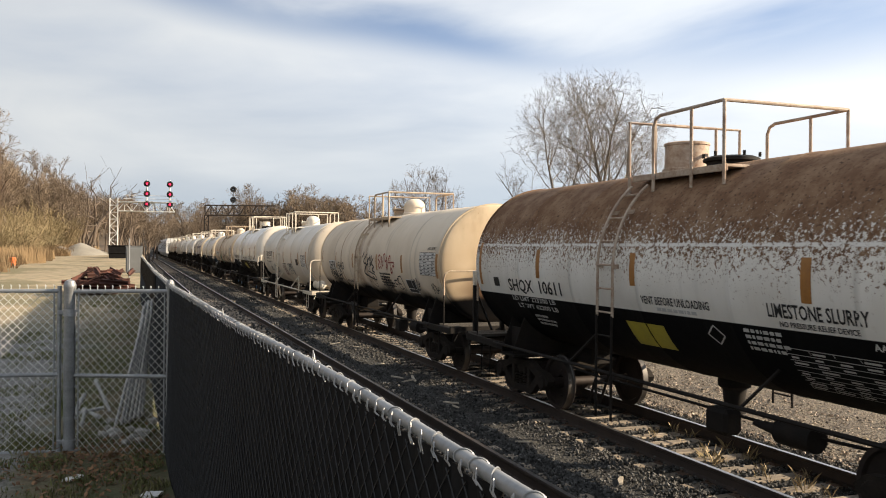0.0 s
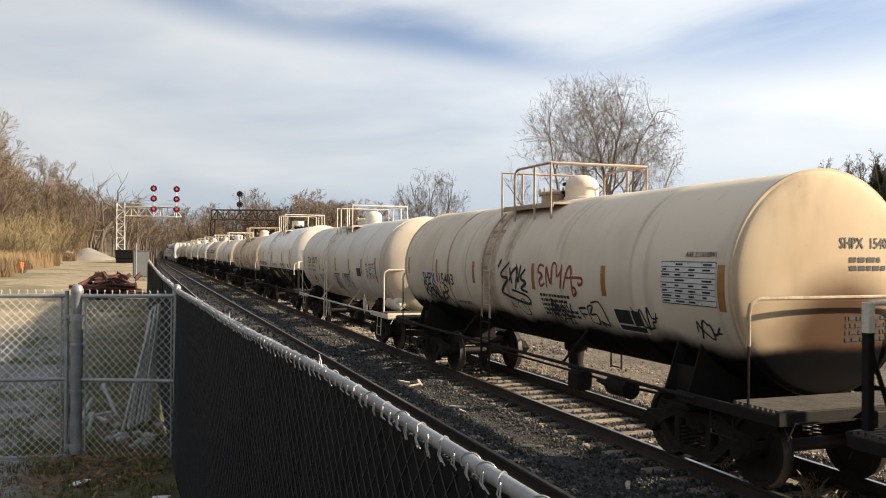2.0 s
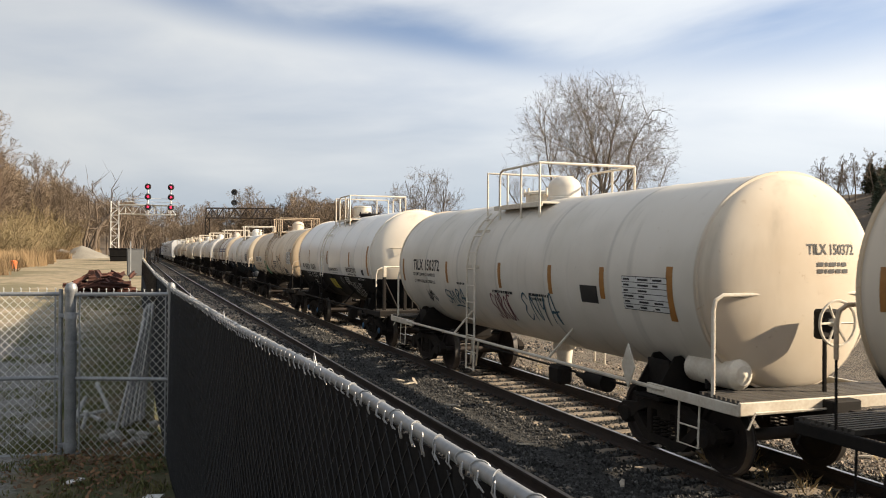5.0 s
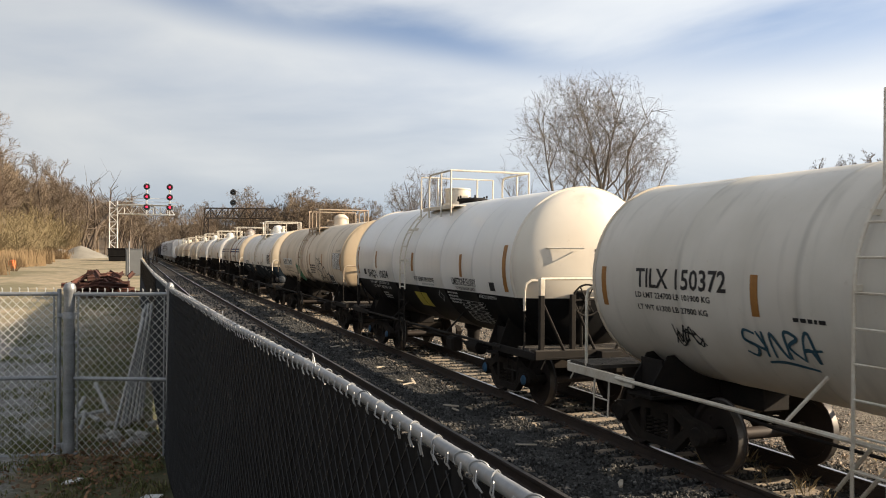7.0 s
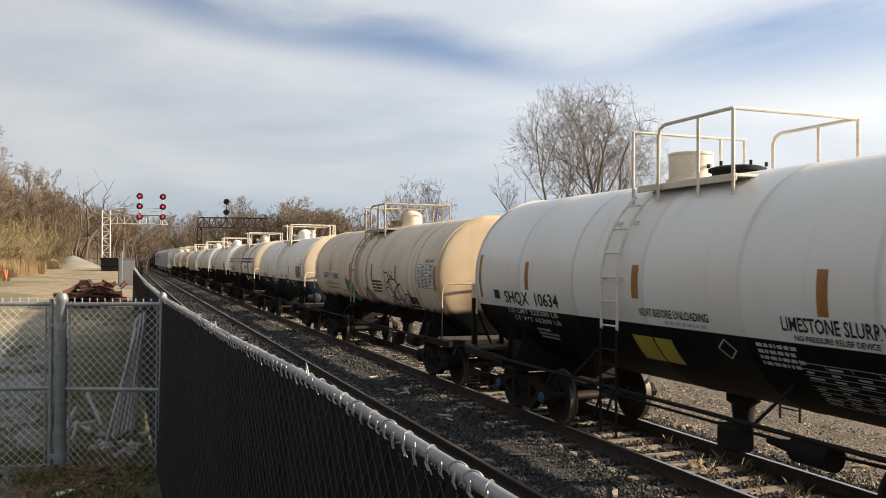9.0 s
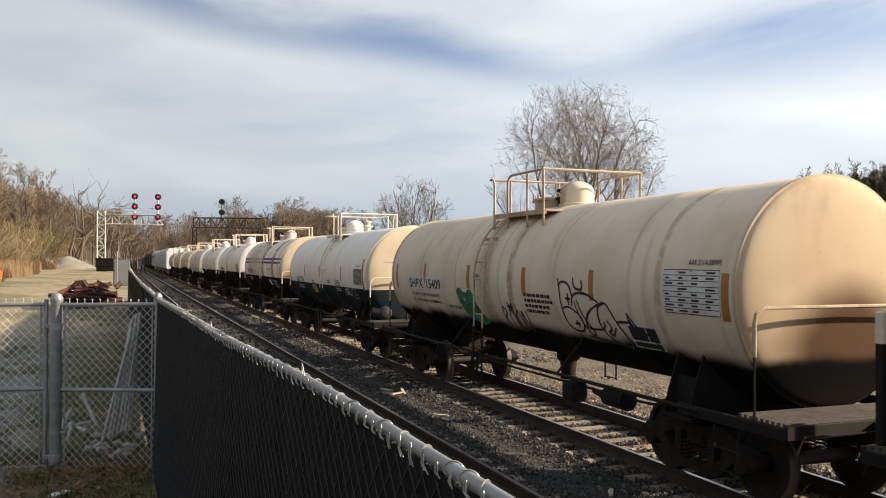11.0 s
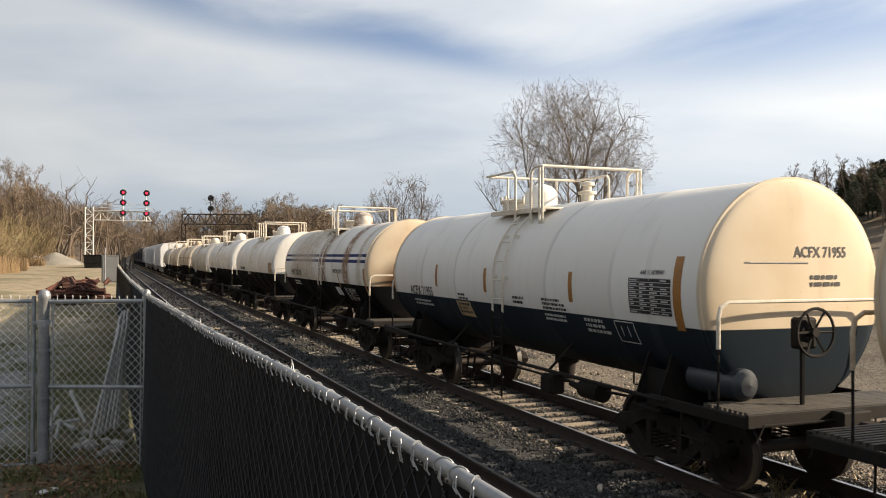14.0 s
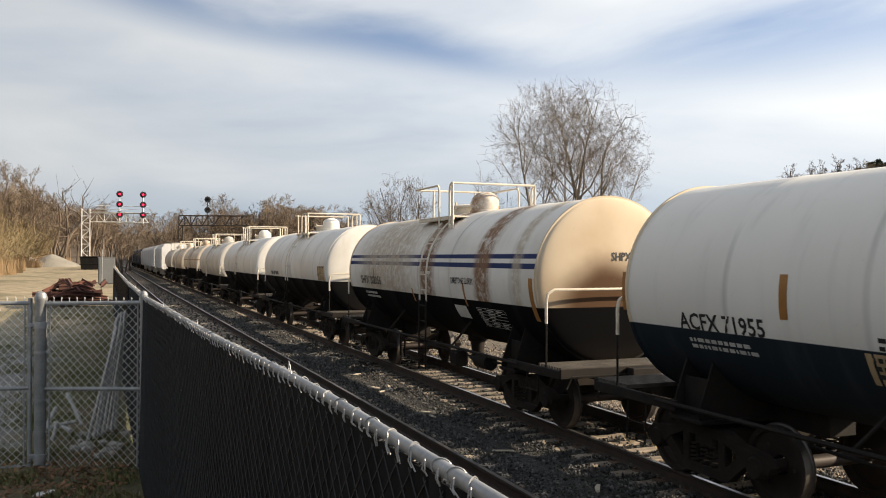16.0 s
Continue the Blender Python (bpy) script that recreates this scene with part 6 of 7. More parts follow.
def lump(r, seed, sq=(1, 1, 0.7)):
    """A broken stone: a cut ball with uneven faces."""
    bm = bmesh.new()
    bmesh.ops.create_icosphere(bm, subdivisions=2, radius=r)
    q = random.Random(seed)
    for v in bm.verts:
        f = 1 + 0.35 * noise.noise((v.co.x * 2 / r + seed, v.co.y * 2 / r, v.co.z * 2 / r)) + q.uniform(-0.06, 0.06)
        v.co = Vector((v.co.x * sq[0], v.co.y * sq[1], v.co.z * sq[2])) * f
    me = bpy.data.meshes.new("rubble")
    bm.to_mesh(me)
    bm.free()
    return me


for i in range(26):
    x, y = rng.uniform(-0.3, 0.2), rng.uniform(8.1, 9.9)
    r = rng.uniform(0.025, 0.07)
    me = lump(r, i)
    me.materials.append(M_rubble)
    tagged(part("rubble_stone", me, None, at=pose(x, y, ground_z(x, y) + r * 0.4, 0, 0, rng.uniform(0, 360))), "broken piece of pale concrete rubble beside the fence", "rubble", "rubble beside the fence")
M_oldpipe = material("dull_old_pipe", (0.46, 0.46, 0.45), 0.6, 0.2, color2=(0.28, 0.28, 0.275), scale=6.0, bump=0.1)
# offcuts leaning on the fence
for i in range(10):
    b = Vector((-0.16 + 0.028 * i + rng.uniform(-0.02, 0.02), 9.2 + 0.07 * i, 0.93))
    t = Vector((0.10 + 0.012 * i + rng.uniform(-0.02, 0.02), 9.7 + 0.06 * i, 2.12 + rng.uniform(-0.12, 0.08)))
    tagged(part("steel_pipe", Mesh().tube([b, b.lerp(t, 0.5) + Vector((0, 0, -0.006)), t], 0.0165, 8), M_oldpipe), "dull galvanised pipe leaning on the slatted fence", "pipe", "pipes leaning on the fence")
for i, (a, b) in enumerate((((-0.62, 9.4, 0.97), (-0.48, 9.5, 1.24)), ((-0.66, 9.3, 1.05), (-0.30, 9.5, 1.08)), ((-0.50, 9.2, 0.96), (-0.46, 9.25, 1.12)), ((-0.40, 9.9, 1.32), (-0.24, 9.7, 1.0)), ((-0.5, 9.6, 1.06), (-0.33, 9.2, 1.04)))):
    tagged(part("pipe_offcut", Mesh().tube([a, b], 0.02, 8), M_oldpipe), "short grey pipe offcut lying in the weeds", "pipe", "pipe offcuts")
M_litter = material("white_litter", (0.75, 0.74, 0.72), 0.6, bump=0.05)
for x, y, l in ((0.12, 6.55, 0.16), (-0.2, 6.3, 0.2), (-0.95, 6.4, 0.06), (-0.45, 7.2, 0.14)):
    me = Mesh().prism([(-l / 2, -0.05), (l * 0.4, -0.06), (l / 2, 0.02), (0.0, 0.07), (-l / 2, 0.04)], -0.006, 0.006, "z")
    tagged(part("litter_scrap", me, M_litter, at=pose(x, y, ground_z(x, y) + 0.02, rng.uniform(-15, 15), rng.uniform(-15, 15), rng.uniform(0, 180))), "pale scrap of litter in the grass", "litter", "litter in the grass")

# ---- yard ----
M_rust = material("rusty_scrap_iron", (0.11, 0.042, 0.03), 0.95, 0.0, color2=(0.045, 0.022, 0.016), scale=5.0, bump=0.4, rand=0.4)
for i in range(80):
    low = i < 46
    a = Vector((-1.1 + rng.gauss(0, 0.46 if low else 0.34), 31 + rng.gauss(0, 0.6), (1.20 + 0.42 * rng.random()) if low else 1.5 + 0.42 * rng.random()))
    l = rng.uniform(0.7, 1.25) if low else rng.uniform(0.3, 0.7)
    tilt = rng.uniform(-9, 9) if low else rng.uniform(-40, 40)
    me = Mesh().prism([(-0.07, -0.06), (0.07, -0.06), (0.07, -0.045), (0.012, -0.03), (0.012, 0.03), (0.04, 0.04), (0.04, 0.07), (-0.04, 0.07), (-0.04, 0.04), (-0.012, 0.03), (-0.012, -0.03), (-0.07, -0.045)], -l / 2, l / 2, "y")
    tagged(part("scrap_rail", me, M_rust, at=Matrix.Translation(a) @ pose(0, 0, 0, tilt, rng.uniform(-30, 30), 90 + (rng.uniform(-38, 38) if low else rng.uniform(-80, 80)))), "rusty length of scrap rail in a heap", "scrap metal", "heap of rusty scrap")
M_gravel = material("pale_gravel_heap", (0.25, 0.235, 0.20), 0.95, color2=(0.18, 0.165, 0.135), scale=1.0, fine=8.0, bump=0.5, distance=0.05)
for hx, hy, hr, hh in ((-5.2, 93, 2.6, 1.35), (-7.4, 96, 2.2, 0.9), (-3.6, 95, 1.5, 0.6)):
    hm = Mesh()
    n, ring = 28, 10
    vs = []
    for i in range(ring + 1):
        for j in range(n):
            a, u = 2 * math.pi * j / n, i / ring
            r = hr * u * (1 + 0.14 * noise.noise((math.cos(a) + hx, math.sin(a), u)))
            vs.append((r * math.cos(a), r * math.sin(a), hh * (1 - u) ** 0.8 + 0.12 * noise.noise((r * math.cos(a), r * math.sin(a), hx))))
    fs = [(i * n + j, i * n + (j + 1) % n, (i + 1) * n + (j + 1) % n, (i + 1) * n + j) for i in range(ring) for j in range(n)]
    hm.add(vs, fs)
    tagged(part("gravel_heap", hm, M_gravel, at=pose(hx, hy, ground_z(hx, hy) - 0.08), smooth=60), "pale grey heap of gravel in the yard", "gravel heap", "gravel heaps")
M_grimy = material("dark_metal_bin", (0.006, 0.006, 0.0065), 0.95, color2=(0.012, 0.011, 0.01), scale=3.0, spec=0.1)
bn = empty("steel_bin", pose(-1.27, 81, ground_z(-1.27, 81) - 0.03), "dark open steel bin standing in the yard", "bin")
part("body", Mesh().prism([(-0.9, 0.0), (0.9, 0.0), (1.0, 1.2), (-1.0, 1.2)], -0.9, 0.9, "y"), M_grimy, bn)
for z in (0.5, 1.15):
    part("rib", Mesh().box((0, 0, z), (2.08, 1.9, 0.08), 0.02), M_grimy, bn)
M_cab = material("grey_cabinet_paint", (0.15, 0.155, 0.155), 0.7, color2=(0.115, 0.12, 0.12), scale=2.0)
cb = empty("utility_cabinet", pose(-0.05, 48.5, ground_z(-0.05, 48.5) - 0.03), "plain grey steel cabinet beside the fence", "cabinet")
part("body", Mesh().box((0, 0, 0.72), (0.84, 0.6, 1.44), 0.02), M_cab, cb)
part("roof", Mesh().box((0, 0, 1.465), (0.88, 0.64, 0.05), 0.01), M_cab, cb)
part("door", Mesh().box((0, -0.31, 0.72), (0.74, 0.03, 1.28), 0.01), M_cab, cb)
sp = empty("marker_post", pose(-0.2, 33, ground_z(-0.2, 33)), "thin grey steel marker post by the fence", "post")
part("post", Mesh().tube([(0, 0, -0.2), (0, 0, 1.9)], 0.025, 8), M_galv, sp)
M_orange = material("orange_plastic", (0.75, 0.16, 0.03), 0.5, bump=0.02)
br = empty("traffic_barrel", pose(-7.5, 61, ground_z(-7.5, 61) - 0.45), "orange plastic traffic barrel at the roadside", "barrel")
part("drum", Mesh().lathe([(0.30, 0), (0.28, 0.3), (0.26, 0.32), (0.25, 0.6), (0.23, 0.62), (0.21, 0.95), (0.1, 1.0), (0.004, 1.0)], "z", 20), M_orange, br)

# ---- signal bridges ----
M_alu = material("aluminium_truss", (0.66, 0.66, 0.64), 0.45, 0.5, color2=(0.5, 0.5, 0.48), scale=3.0, bump=0.05)
M_irontruss = material("dark_rusty_truss", (0.016, 0.012, 0.01), 0.9, 0.0, color2=(0.03, 0.02, 0.014), scale=2.0)
M_sigblack = material("matt_black_signal", (0.02, 0.02, 0.022), 0.6, bump=0.05)


def glow(name, color, strength):
    m = bpy.data.materials.new(name)
    m.use_nodes = True
    b = m.node_tree.nodes["Principled BSDF"]
    b.inputs["Base Color"].default_value = (*color, 1)
    b.inputs["Emission Color"].default_value = (*color, 1)
    b.inputs["Emission Strength"].default_value = strength
    b.inputs["Roughness"].default_value = 0.25
    return m


M_red = glow("red_signal_lens", (0.85, 0.03, 0.07), 1.5)


def lattice(name, p0, p1, w, h, bays, mats, parent, r=0.05):
    """A box truss from p0 to p1 with four chords and zigzag lacing; w across, h in depth."""
    p0, p1 = Vector(p0), Vector(p1)
    d = (p1 - p0).normalized()
    side = Vector((0, 1, 0))
    up = d.cross(side).normalized()
    corner = [(s * side * w / 2 + q * up * h / 2) for s in (-1, 1) for q in (-1, 1)]
    for c in corner:
        part("chord", Mesh().tube([p0 + c, p1 + c], r, 6), mats, parent)
    for a, b in ((0, 1), (2, 3), (0, 2), (1, 3)):
        me = Mesh()
        pts = [p0.lerp(p1, i / bays) + corner[a if i % 2 == 0 else b] for i in range(bays + 1)]
        for i in range(bays):
            me.tube([pts[i], pts[i + 1]], r * 0.6, 5)
            q = p0.lerp(p1, i / bays)
            me.tube([q + corner[a], q + corner[b]], r * 0.55, 5)
        tagged(part("lacing", me, mats, parent), kind="stuff")


def signal(x, y, zs, lit, mat, name, label, q=1.0):
    s = empty(name, pose(x, y, 0), label, "signal", "railway signals on the bridges")
    part("mast", Mesh().tube([(0, 0.25, min(zs) - 0.9), (0, 0.25, max(zs) + 0.4)], 0.06, 8), mat, s)
    for z in zs:
        hd = part("signal_head", Mesh().lathe([(0.06 * q, 0.20), (0.16 * q, 0.18), (0.22 * q, 0.02), (0.34 * q, 0.0), (0.34 * q, -0.02), (0.22 * q, -0.03)], "y", 24, (0, 0, z)), M_sigblack, s)
        part("visor", Mesh().lathe([(0.205, -0.02), (0.21, -0.24), (0.20, -0.24), (0.195, -0.02)], "y", 20, (0, 0, z)), M_sigblack, hd)
        if lit:
            part("lens", Mesh().lathe([(0.004, -0.12), (0.07, -0.11), (0.11, -0.075), (0.12, -0.03)], "y", 20, (0, 0, z)), M_red, hd)
    return s


BY = 95.0
wb = empty("cantilever_signal_bridge", pose(0, 0, 0), "bright aluminium lattice signal bridge on one tower", "signal bridge")
lattice("tower", (-2.15, BY, 1.2), (-2.15, BY, 7.8), 0.85, 0.78, 9, M_alu, wb, 0.055)
lattice("boom", (-1.8, BY, 6.95), (4.0, BY, 6.95), 0.85, 0.95, 8, M_alu, wb, 0.045)
part("walkway_rail", Mesh().tube([(-1.2, BY - 0.4, 8.15), (4.0, BY - 0.4, 8.15)], 0.03, 6).tube([(-1.2, BY - 0.4, 7.8), (4.0, BY - 0.4, 7.8)], 0.025, 6), M_alu, wb)
part("catwalk", Mesh().box((1.3, BY - 0.5, 7.46), (5.6, 0.5, 0.05), 0.01), M_alu, wb)
for sx in (1.13, 3.45):
    signal(sx, BY - 0.7, (9.4, 8.33, 7.25), True, M_alu, "railway_signal", "three-headed railway signal showing three red lights")
BB = 133.0
bb = empty("signal_bridge", pose(0, 0, 0), "dark rusty lattice bridge across the far tracks", "signal bridge")
lattice("truss", (10.0, BB, 8.35), (20.3, BB, 8.5), 1.2, 1.5, 12, M_irontruss, bb, 0.08)
for x in (10.2, 20.1):
    lattice("leg", (x, BB, -0.2), (x, BB, 7.6), 0.9, 0.6, 8, M_irontruss, bb, 0.06)
signal(14.1, BB - 0.9, (11.6, 10.0), False, M_irontruss, "dark_signal", "two-headed unlit black signal on the dark bridge", 1.4)


# ---- trees and woods ----
M_syc = material("pale_sycamore_bark", (0.34, 0.30, 0.245), 0.9, color2=(0.12, 0.10, 0.08), scale=2.5, fine=14.0, bump=0.3)
M_bark = material("brown_bark", (0.13, 0.10, 0.075), 0.95, color2=(0.10, 0.075, 0.055), scale=2.0, fine=12.0, bump=0.3, rand=0.25)
M_twig = material("brown_twigs", (0.175, 0.13, 0.088), 0.95, color2=(0.11, 0.083, 0.058), scale=0.6, fine=6.0, bump=0.0, rand=0.3)
M_syctwig = material("grey_brown_twigs", (0.21, 0.172, 0.138), 0.95, color2=(0.13, 0.106, 0.085), scale=0.6, fine=6.0, bump=0.0)
M_brush = material("budding_brush", (0.20, 0.165, 0.085), 0.95, color2=(0.16, 0.11, 0.06), scale=0.4, fine=5.0, bump=0.0, rand=0.35)
M_straw = material("dry_straw", (0.26, 0.185, 0.10), 0.95, color2=(0.19, 0.125, 0.065), scale=0.4, fine=5.0, bump=0.0, rand=0.3)
M_pine = material("pine_needles", (0.045, 0.06, 0.03), 0.9, color2=(0.07, 0.075, 0.04), scale=1.0, bump=0.0, rand=0.4)


def branch(out, r, p, d, length, rad, level, kids, wander, lift, thin, reach=(0.42, 0.68), taper=0.0, dome=None):
    """One limb and what grows from it; out takes (level, points, radii)."""
    n = 5 if level < 2 else (3 if level < 3 else 2)
    pts, rads = [p.copy()], [rad]
    step = length / (n - 1)
    for i in range(1, n):
        d = (d + Vector((r.gauss(0, wander), r.gauss(0, wander), r.gauss(0, wander) + lift))).normalized()
        p = p + d * step
        if dome and level and ((p.x - dome[0]) / dome[2]) ** 2 + (p.y / dome[2]) ** 2 + ((p.z - dome[1]) / dome[3]) ** 2 > r.uniform(0.62, 1.12):
            break
        pts.append(p.copy())
        rads.append(max(0.006, rad * (1 - (0.9 if dome else 0.62) * i / (n - 1))))
    if len(pts) < 2:
        return
    if len(pts) < n:
        rads[-1] = 0.007
    n = len(pts)
    out.append((level, pts, rads))
    if level >= len(kids):
        return
    for k in range(kids[level]):
        u = r.uniform(0.25, 1.0) if level else r.uniform(0.35, 1.0)
        f = u * (n - 1)
        i = min(n - 2, int(f))
        q = pts[i].lerp(pts[i + 1], f - i)
        base = (pts[i + 1] - pts[i]).normalized()
        perp = base.orthogonal().normalized()
        perp.rotate(Matrix.Rotation(r.uniform(0, 6.283), 3, base))
        a = r.uniform(0.45, 0.95)
        nd = (base * math.cos(a) + perp * math.sin(a)).normalized()
        branch(out, r, q, nd, length * r.uniform(*reach) * (1 - taper * u), max(0.007, rads[i] * thin), level + 1, kids, wander * 1.1, lift, thin, reach, taper * 0.5, dome)


def bare_tree(name, stems, kids, seed, wander=0.16, lift=0.06, thin=0.52, split=2, twig_r=1.0, reach=(0.42, 0.68), taper=0.0, dome=None):
    """Meshes of a leafless tree: trunk and limbs, and its crown of twigs. stems: (x, y, lean x, lean y, length, radius)."""
    r = random.Random(seed)
    out = []
    for x, y, lx, ly, ln, rad in stems:
        branch(out, r, Vector((x, y, -0.3)), Vector((lx, ly, 1)).normalized(), ln, rad, 0, kids, wander, lift, thin, reach, taper, dome)
    wood, twigs = Mesh(), Mesh()
    for level, pts, rads in out:
        if level < split:
            wood.tube(pts, rads, 7 if level == 0 else 5)
        else:
            twigs.tube(pts, [q * twig_r for q in rads], 3, caps=False)
    return wood, twigs


def tree_thing(name, at, meshes, mats, label, category="tree", group=""):
    t = empty(name, at, label, category, group)
    part("trunk", meshes[0], mats[0], t)
    part("crown", meshes[1], mats[1], t)
    return t


syc = bare_tree("s", [(-2.1, 0, -0.02, 0, 13.6, 0.20), (-0.9, 0.5, 0.05, 0.05, 12.6, 0.22), (-2.9, -0.2, -0.16, 0, 12.2, 0.16), (0.0, 0, 0.17, 0, 12.8, 0.16),
                      (-2.6, 0.6, -0.40, 0, 9.6, 0.12), (0.3, -0.3, 0.42, 0, 9.4, 0.12), (-1.5, 1.0, 0.0, 0.15, 12.4, 0.14), (-2.4, -0.8, -0.28, -0.1, 11.0, 0.12)],
                (15, 8, 6, 3), 23, 0.17, 0.06, 0.5, 2, 0.72, (0.36, 0.60), 0.35, (-1.2, 8.2, 6.7, 7.4))
tree_thing("sycamore_tree", pose(31.5, 52.2, 0.9, 0, 0, -31), syc, (M_syc, M_syctwig), "tall leafless sycamore with pale mottled limbs")

VAR = []
for i, (stems, kids, sd) in enumerate([
        ([(0, 0, 0.05, 0, 9.5, 0.2)], (15, 10, 7, 2), 31), ([(0, 0, -0.1, 0.05, 10.5, 0.22), (0.6, 0, 0.2, 0, 8.5, 0.15)], (12, 8, 6, 2), 32),
        ([(0, 0, 0.02, 0, 11.5, 0.2)], (16, 10, 6, 2), 33), ([(0, 0, 0, 0, 8, 0.16), (0.8, 0.4, 0.25, 0, 7.5, 0.14), (-0.7, 0, -0.25, 0, 7.5, 0.14)], (10, 8, 6, 2), 34)]):
    w, t = bare_tree("v", stems, kids, sd, 0.12, 0.10, 0.36, 2, 1.7, (0.34, 0.54), 0.45)
    VAR.append((w.data("bare_trunk", M_bark), t.data("bare_crown", M_twig, 0)))


FAR, FAR_RAW = [], []
for sd in (41, 42, 43):
    w, t = bare_tree("v", [(0, 0, 0.03, 0, 10, 0.2)], (11, 7, 5), sd, 0.12, 0.10, 0.34, 2, 3.2, (0.34, 0.54), 0.45)
    FAR_RAW.append((w, t))
    FAR.append((w.data("far_trunk", M_bark), t.data("far_crown", M_twig, 0)))


def wood_tree(x, y, h, seed, label, group, far=False):
    r = random.Random(seed)
    wd, tw = FAR[seed % 3] if far else VAR[seed % 4]
    s = h / 12.0
    e = empty("bare_tree", Matrix.LocRotScale((x, y, ground_z(x, y)), Euler((0, 0, r.uniform(0, 6.28))), Vector((s * r.uniform(0.9, 1.15), s * r.uniform(0.9, 1.15), s))), label, "tree", group)
    part("trunk", wd, None, e)
    part("crown", tw, None, e)


rnd = bare_tree("r", [(0.15 * math.cos(2.4 * i), 0.15 * math.sin(2.4 * i), 0.62 * (i / 11) ** 0.5 * math.cos(2.4 * i), 0.62 * (i / 11) ** 0.5 * math.sin(2.4 * i), 10.4 - 2.6 * i / 11, 0.14) for i in range(12)],
                (9, 7, 5, 2), 88, 0.12, 0.05, 0.42, 2, 1.1, (0.34, 0.5), 0.3, (0, 6.0, 5.0, 5.4))
tree_thing("round_tree", pose(29.6, 86, ground_z(29.6, 86)), rnd, (M_bark, M_syctwig), "round-crowned leafless tree behind the train")
r9 = random.Random(77)
k = 0
# a row of trees behind the train
for x, y, h in ((24.5, 95, 7.6),
                (16.5, 138, 10.0), (19.5, 140, 11.5), (22.0, 139, 11.0), (25.5, 138, 11.5), (27.5, 138, 10.5), (30.5, 139, 9.5), (36.0, 138, 8.5), (38.0, 139, 8),
                (21, 145, 11), (26, 146, 11), (18, 147, 10), (23.5, 148, 11.0), (29, 147, 10),
                (14, 196, 12.5), (17, 200, 13.5), (20, 204, 13), (11.5, 205, 11), (23, 206, 12), (26, 200, 11.5), (15.5, 203, 13), (12.5, 199, 11.5)):
    wood_tree(x, y, h, k, "leafless brown tree behind the railway", "bare trees behind the railway")
    k += 1
far_w = Mesh()
for i in range(200):
    y = r9.uniform(225, 330) if i < 24 else r9.uniform(335, 430)
    x = r9.uniform(-40, 70) if i < 110 else r9.uniform(-26, 34)
    if -1 < x < 14 and y < 335:
        x += 16
    s = r9.uniform(10.5, 15.5) / 13.0
    mm = Matrix.LocRotScale((x, y, ground_z(x, y)), Euler((0, 0, r9.uniform(0, 6.28))), Vector((s * 1.1, s * 1.1, s)))
    for raw in FAR_RAW[i % 3]:
        far_w.add([mm @ Vector(p) for p in raw.v], raw.f)
tagged(part("far_woods", far_w, M_twig, smooth=0), "brown leafless woods closing the end of the valley", "woods", kind="stuff")
for i in range(40):
    y = r9.uniform(62, 120)
    x = -13.0 - r9.random() ** 1.4 * 22 + 0.03 * (y - 66)
    wood_tree(x, y, r9.uniform(9.5, 13), k, "leafless tree on the wooded hillside", "trees on the hillside")
    k += 1
for i in range(60):
    y = r9.uniform(66, 110)
    wood_tree(-15.5 - r9.random() * 11 + 0.05 * (y - 66), y, r9.uniform(8.5, 12), k, "leafless tree on the wooded hillside", "trees on the hillside", True)
    k += 1
hill_w = Mesh()


def joined_tree(out, x, y, h, i):
    s = h / 12.0
    mm = Matrix.LocRotScale((x, y, ground_z(x, y)), Euler((0, 0, r9.uniform(0, 6.28))), Vector((s, s, s)))
    for raw in FAR_RAW[i % 3]:
        out.add([mm @ Vector(p) for p in raw.v], raw.f)


for i in range(130):
    y = r9.uniform(72, 260)
    x = -9 - r9.random() ** 1.2 * 38
    if y < 120:
        x -= 8
    joined_tree(hill_w, x, y, r9.uniform(9.5, 14), i)
tagged(part("hillside_woods", hill_w, M_twig, smooth=0), "brown leafless woods covering the hillside", "woods", kind="stuff")
for i in range(18):
    wood_tree(r9.uniform(15, 33), r9.uniform(139, 152), r9.uniform(8.5, 11.5), k, "leafless brown tree behind the railway", "bare trees behind the railway", i % 2 == 0)
    k += 1
for i in range(24):
    y = r9.uniform(112, 175)
    wood_tree(-0.105 * y + r9.uniform(-3.5, 4.5), y, r9.uniform(7.5, 10.5), k, "leafless tree on the wooded hillside", "trees on the hillside", i % 2 == 0)
    k += 1
for i in range(52):
    y = r9.uniform(130, 205)
    u = r9.random()
    wood_tree(y * (-0.085 + 0.115 * u) - 1.0, y, r9.uniform(0.88, 1.08) * (12.6 - 4.6 * u) * (0.7 + 0.3 * y / 165), k, "leafless tree on the wooded hillside", "trees on the hillside", i % 3 > 0)
    k += 1
for i in range(46):
    y = r9.uniform(139, 172)
    u = r9.random()
    wood_tree(y * (0.135 + 0.125 * u), y, r9.uniform(0.85, 1.1) * (10.2 + 1.8 * math.sin(3.1 * u)), k, "leafless brown tree behind the railway", "bare trees behind the railway", i % 3 > 0)
    k += 1
east_w = Mesh()
for i in range(60):
    x = r9.uniform(96, 150)
    joined_tree(east_w, x, x * r9.uniform(0.70, 1.02), r9.uniform(5, 8), i)
tagged(part("far_hill_woods", east_w, M_twig, smooth=0), "brown leafless woods on the far hill", "woods", kind="stuff")
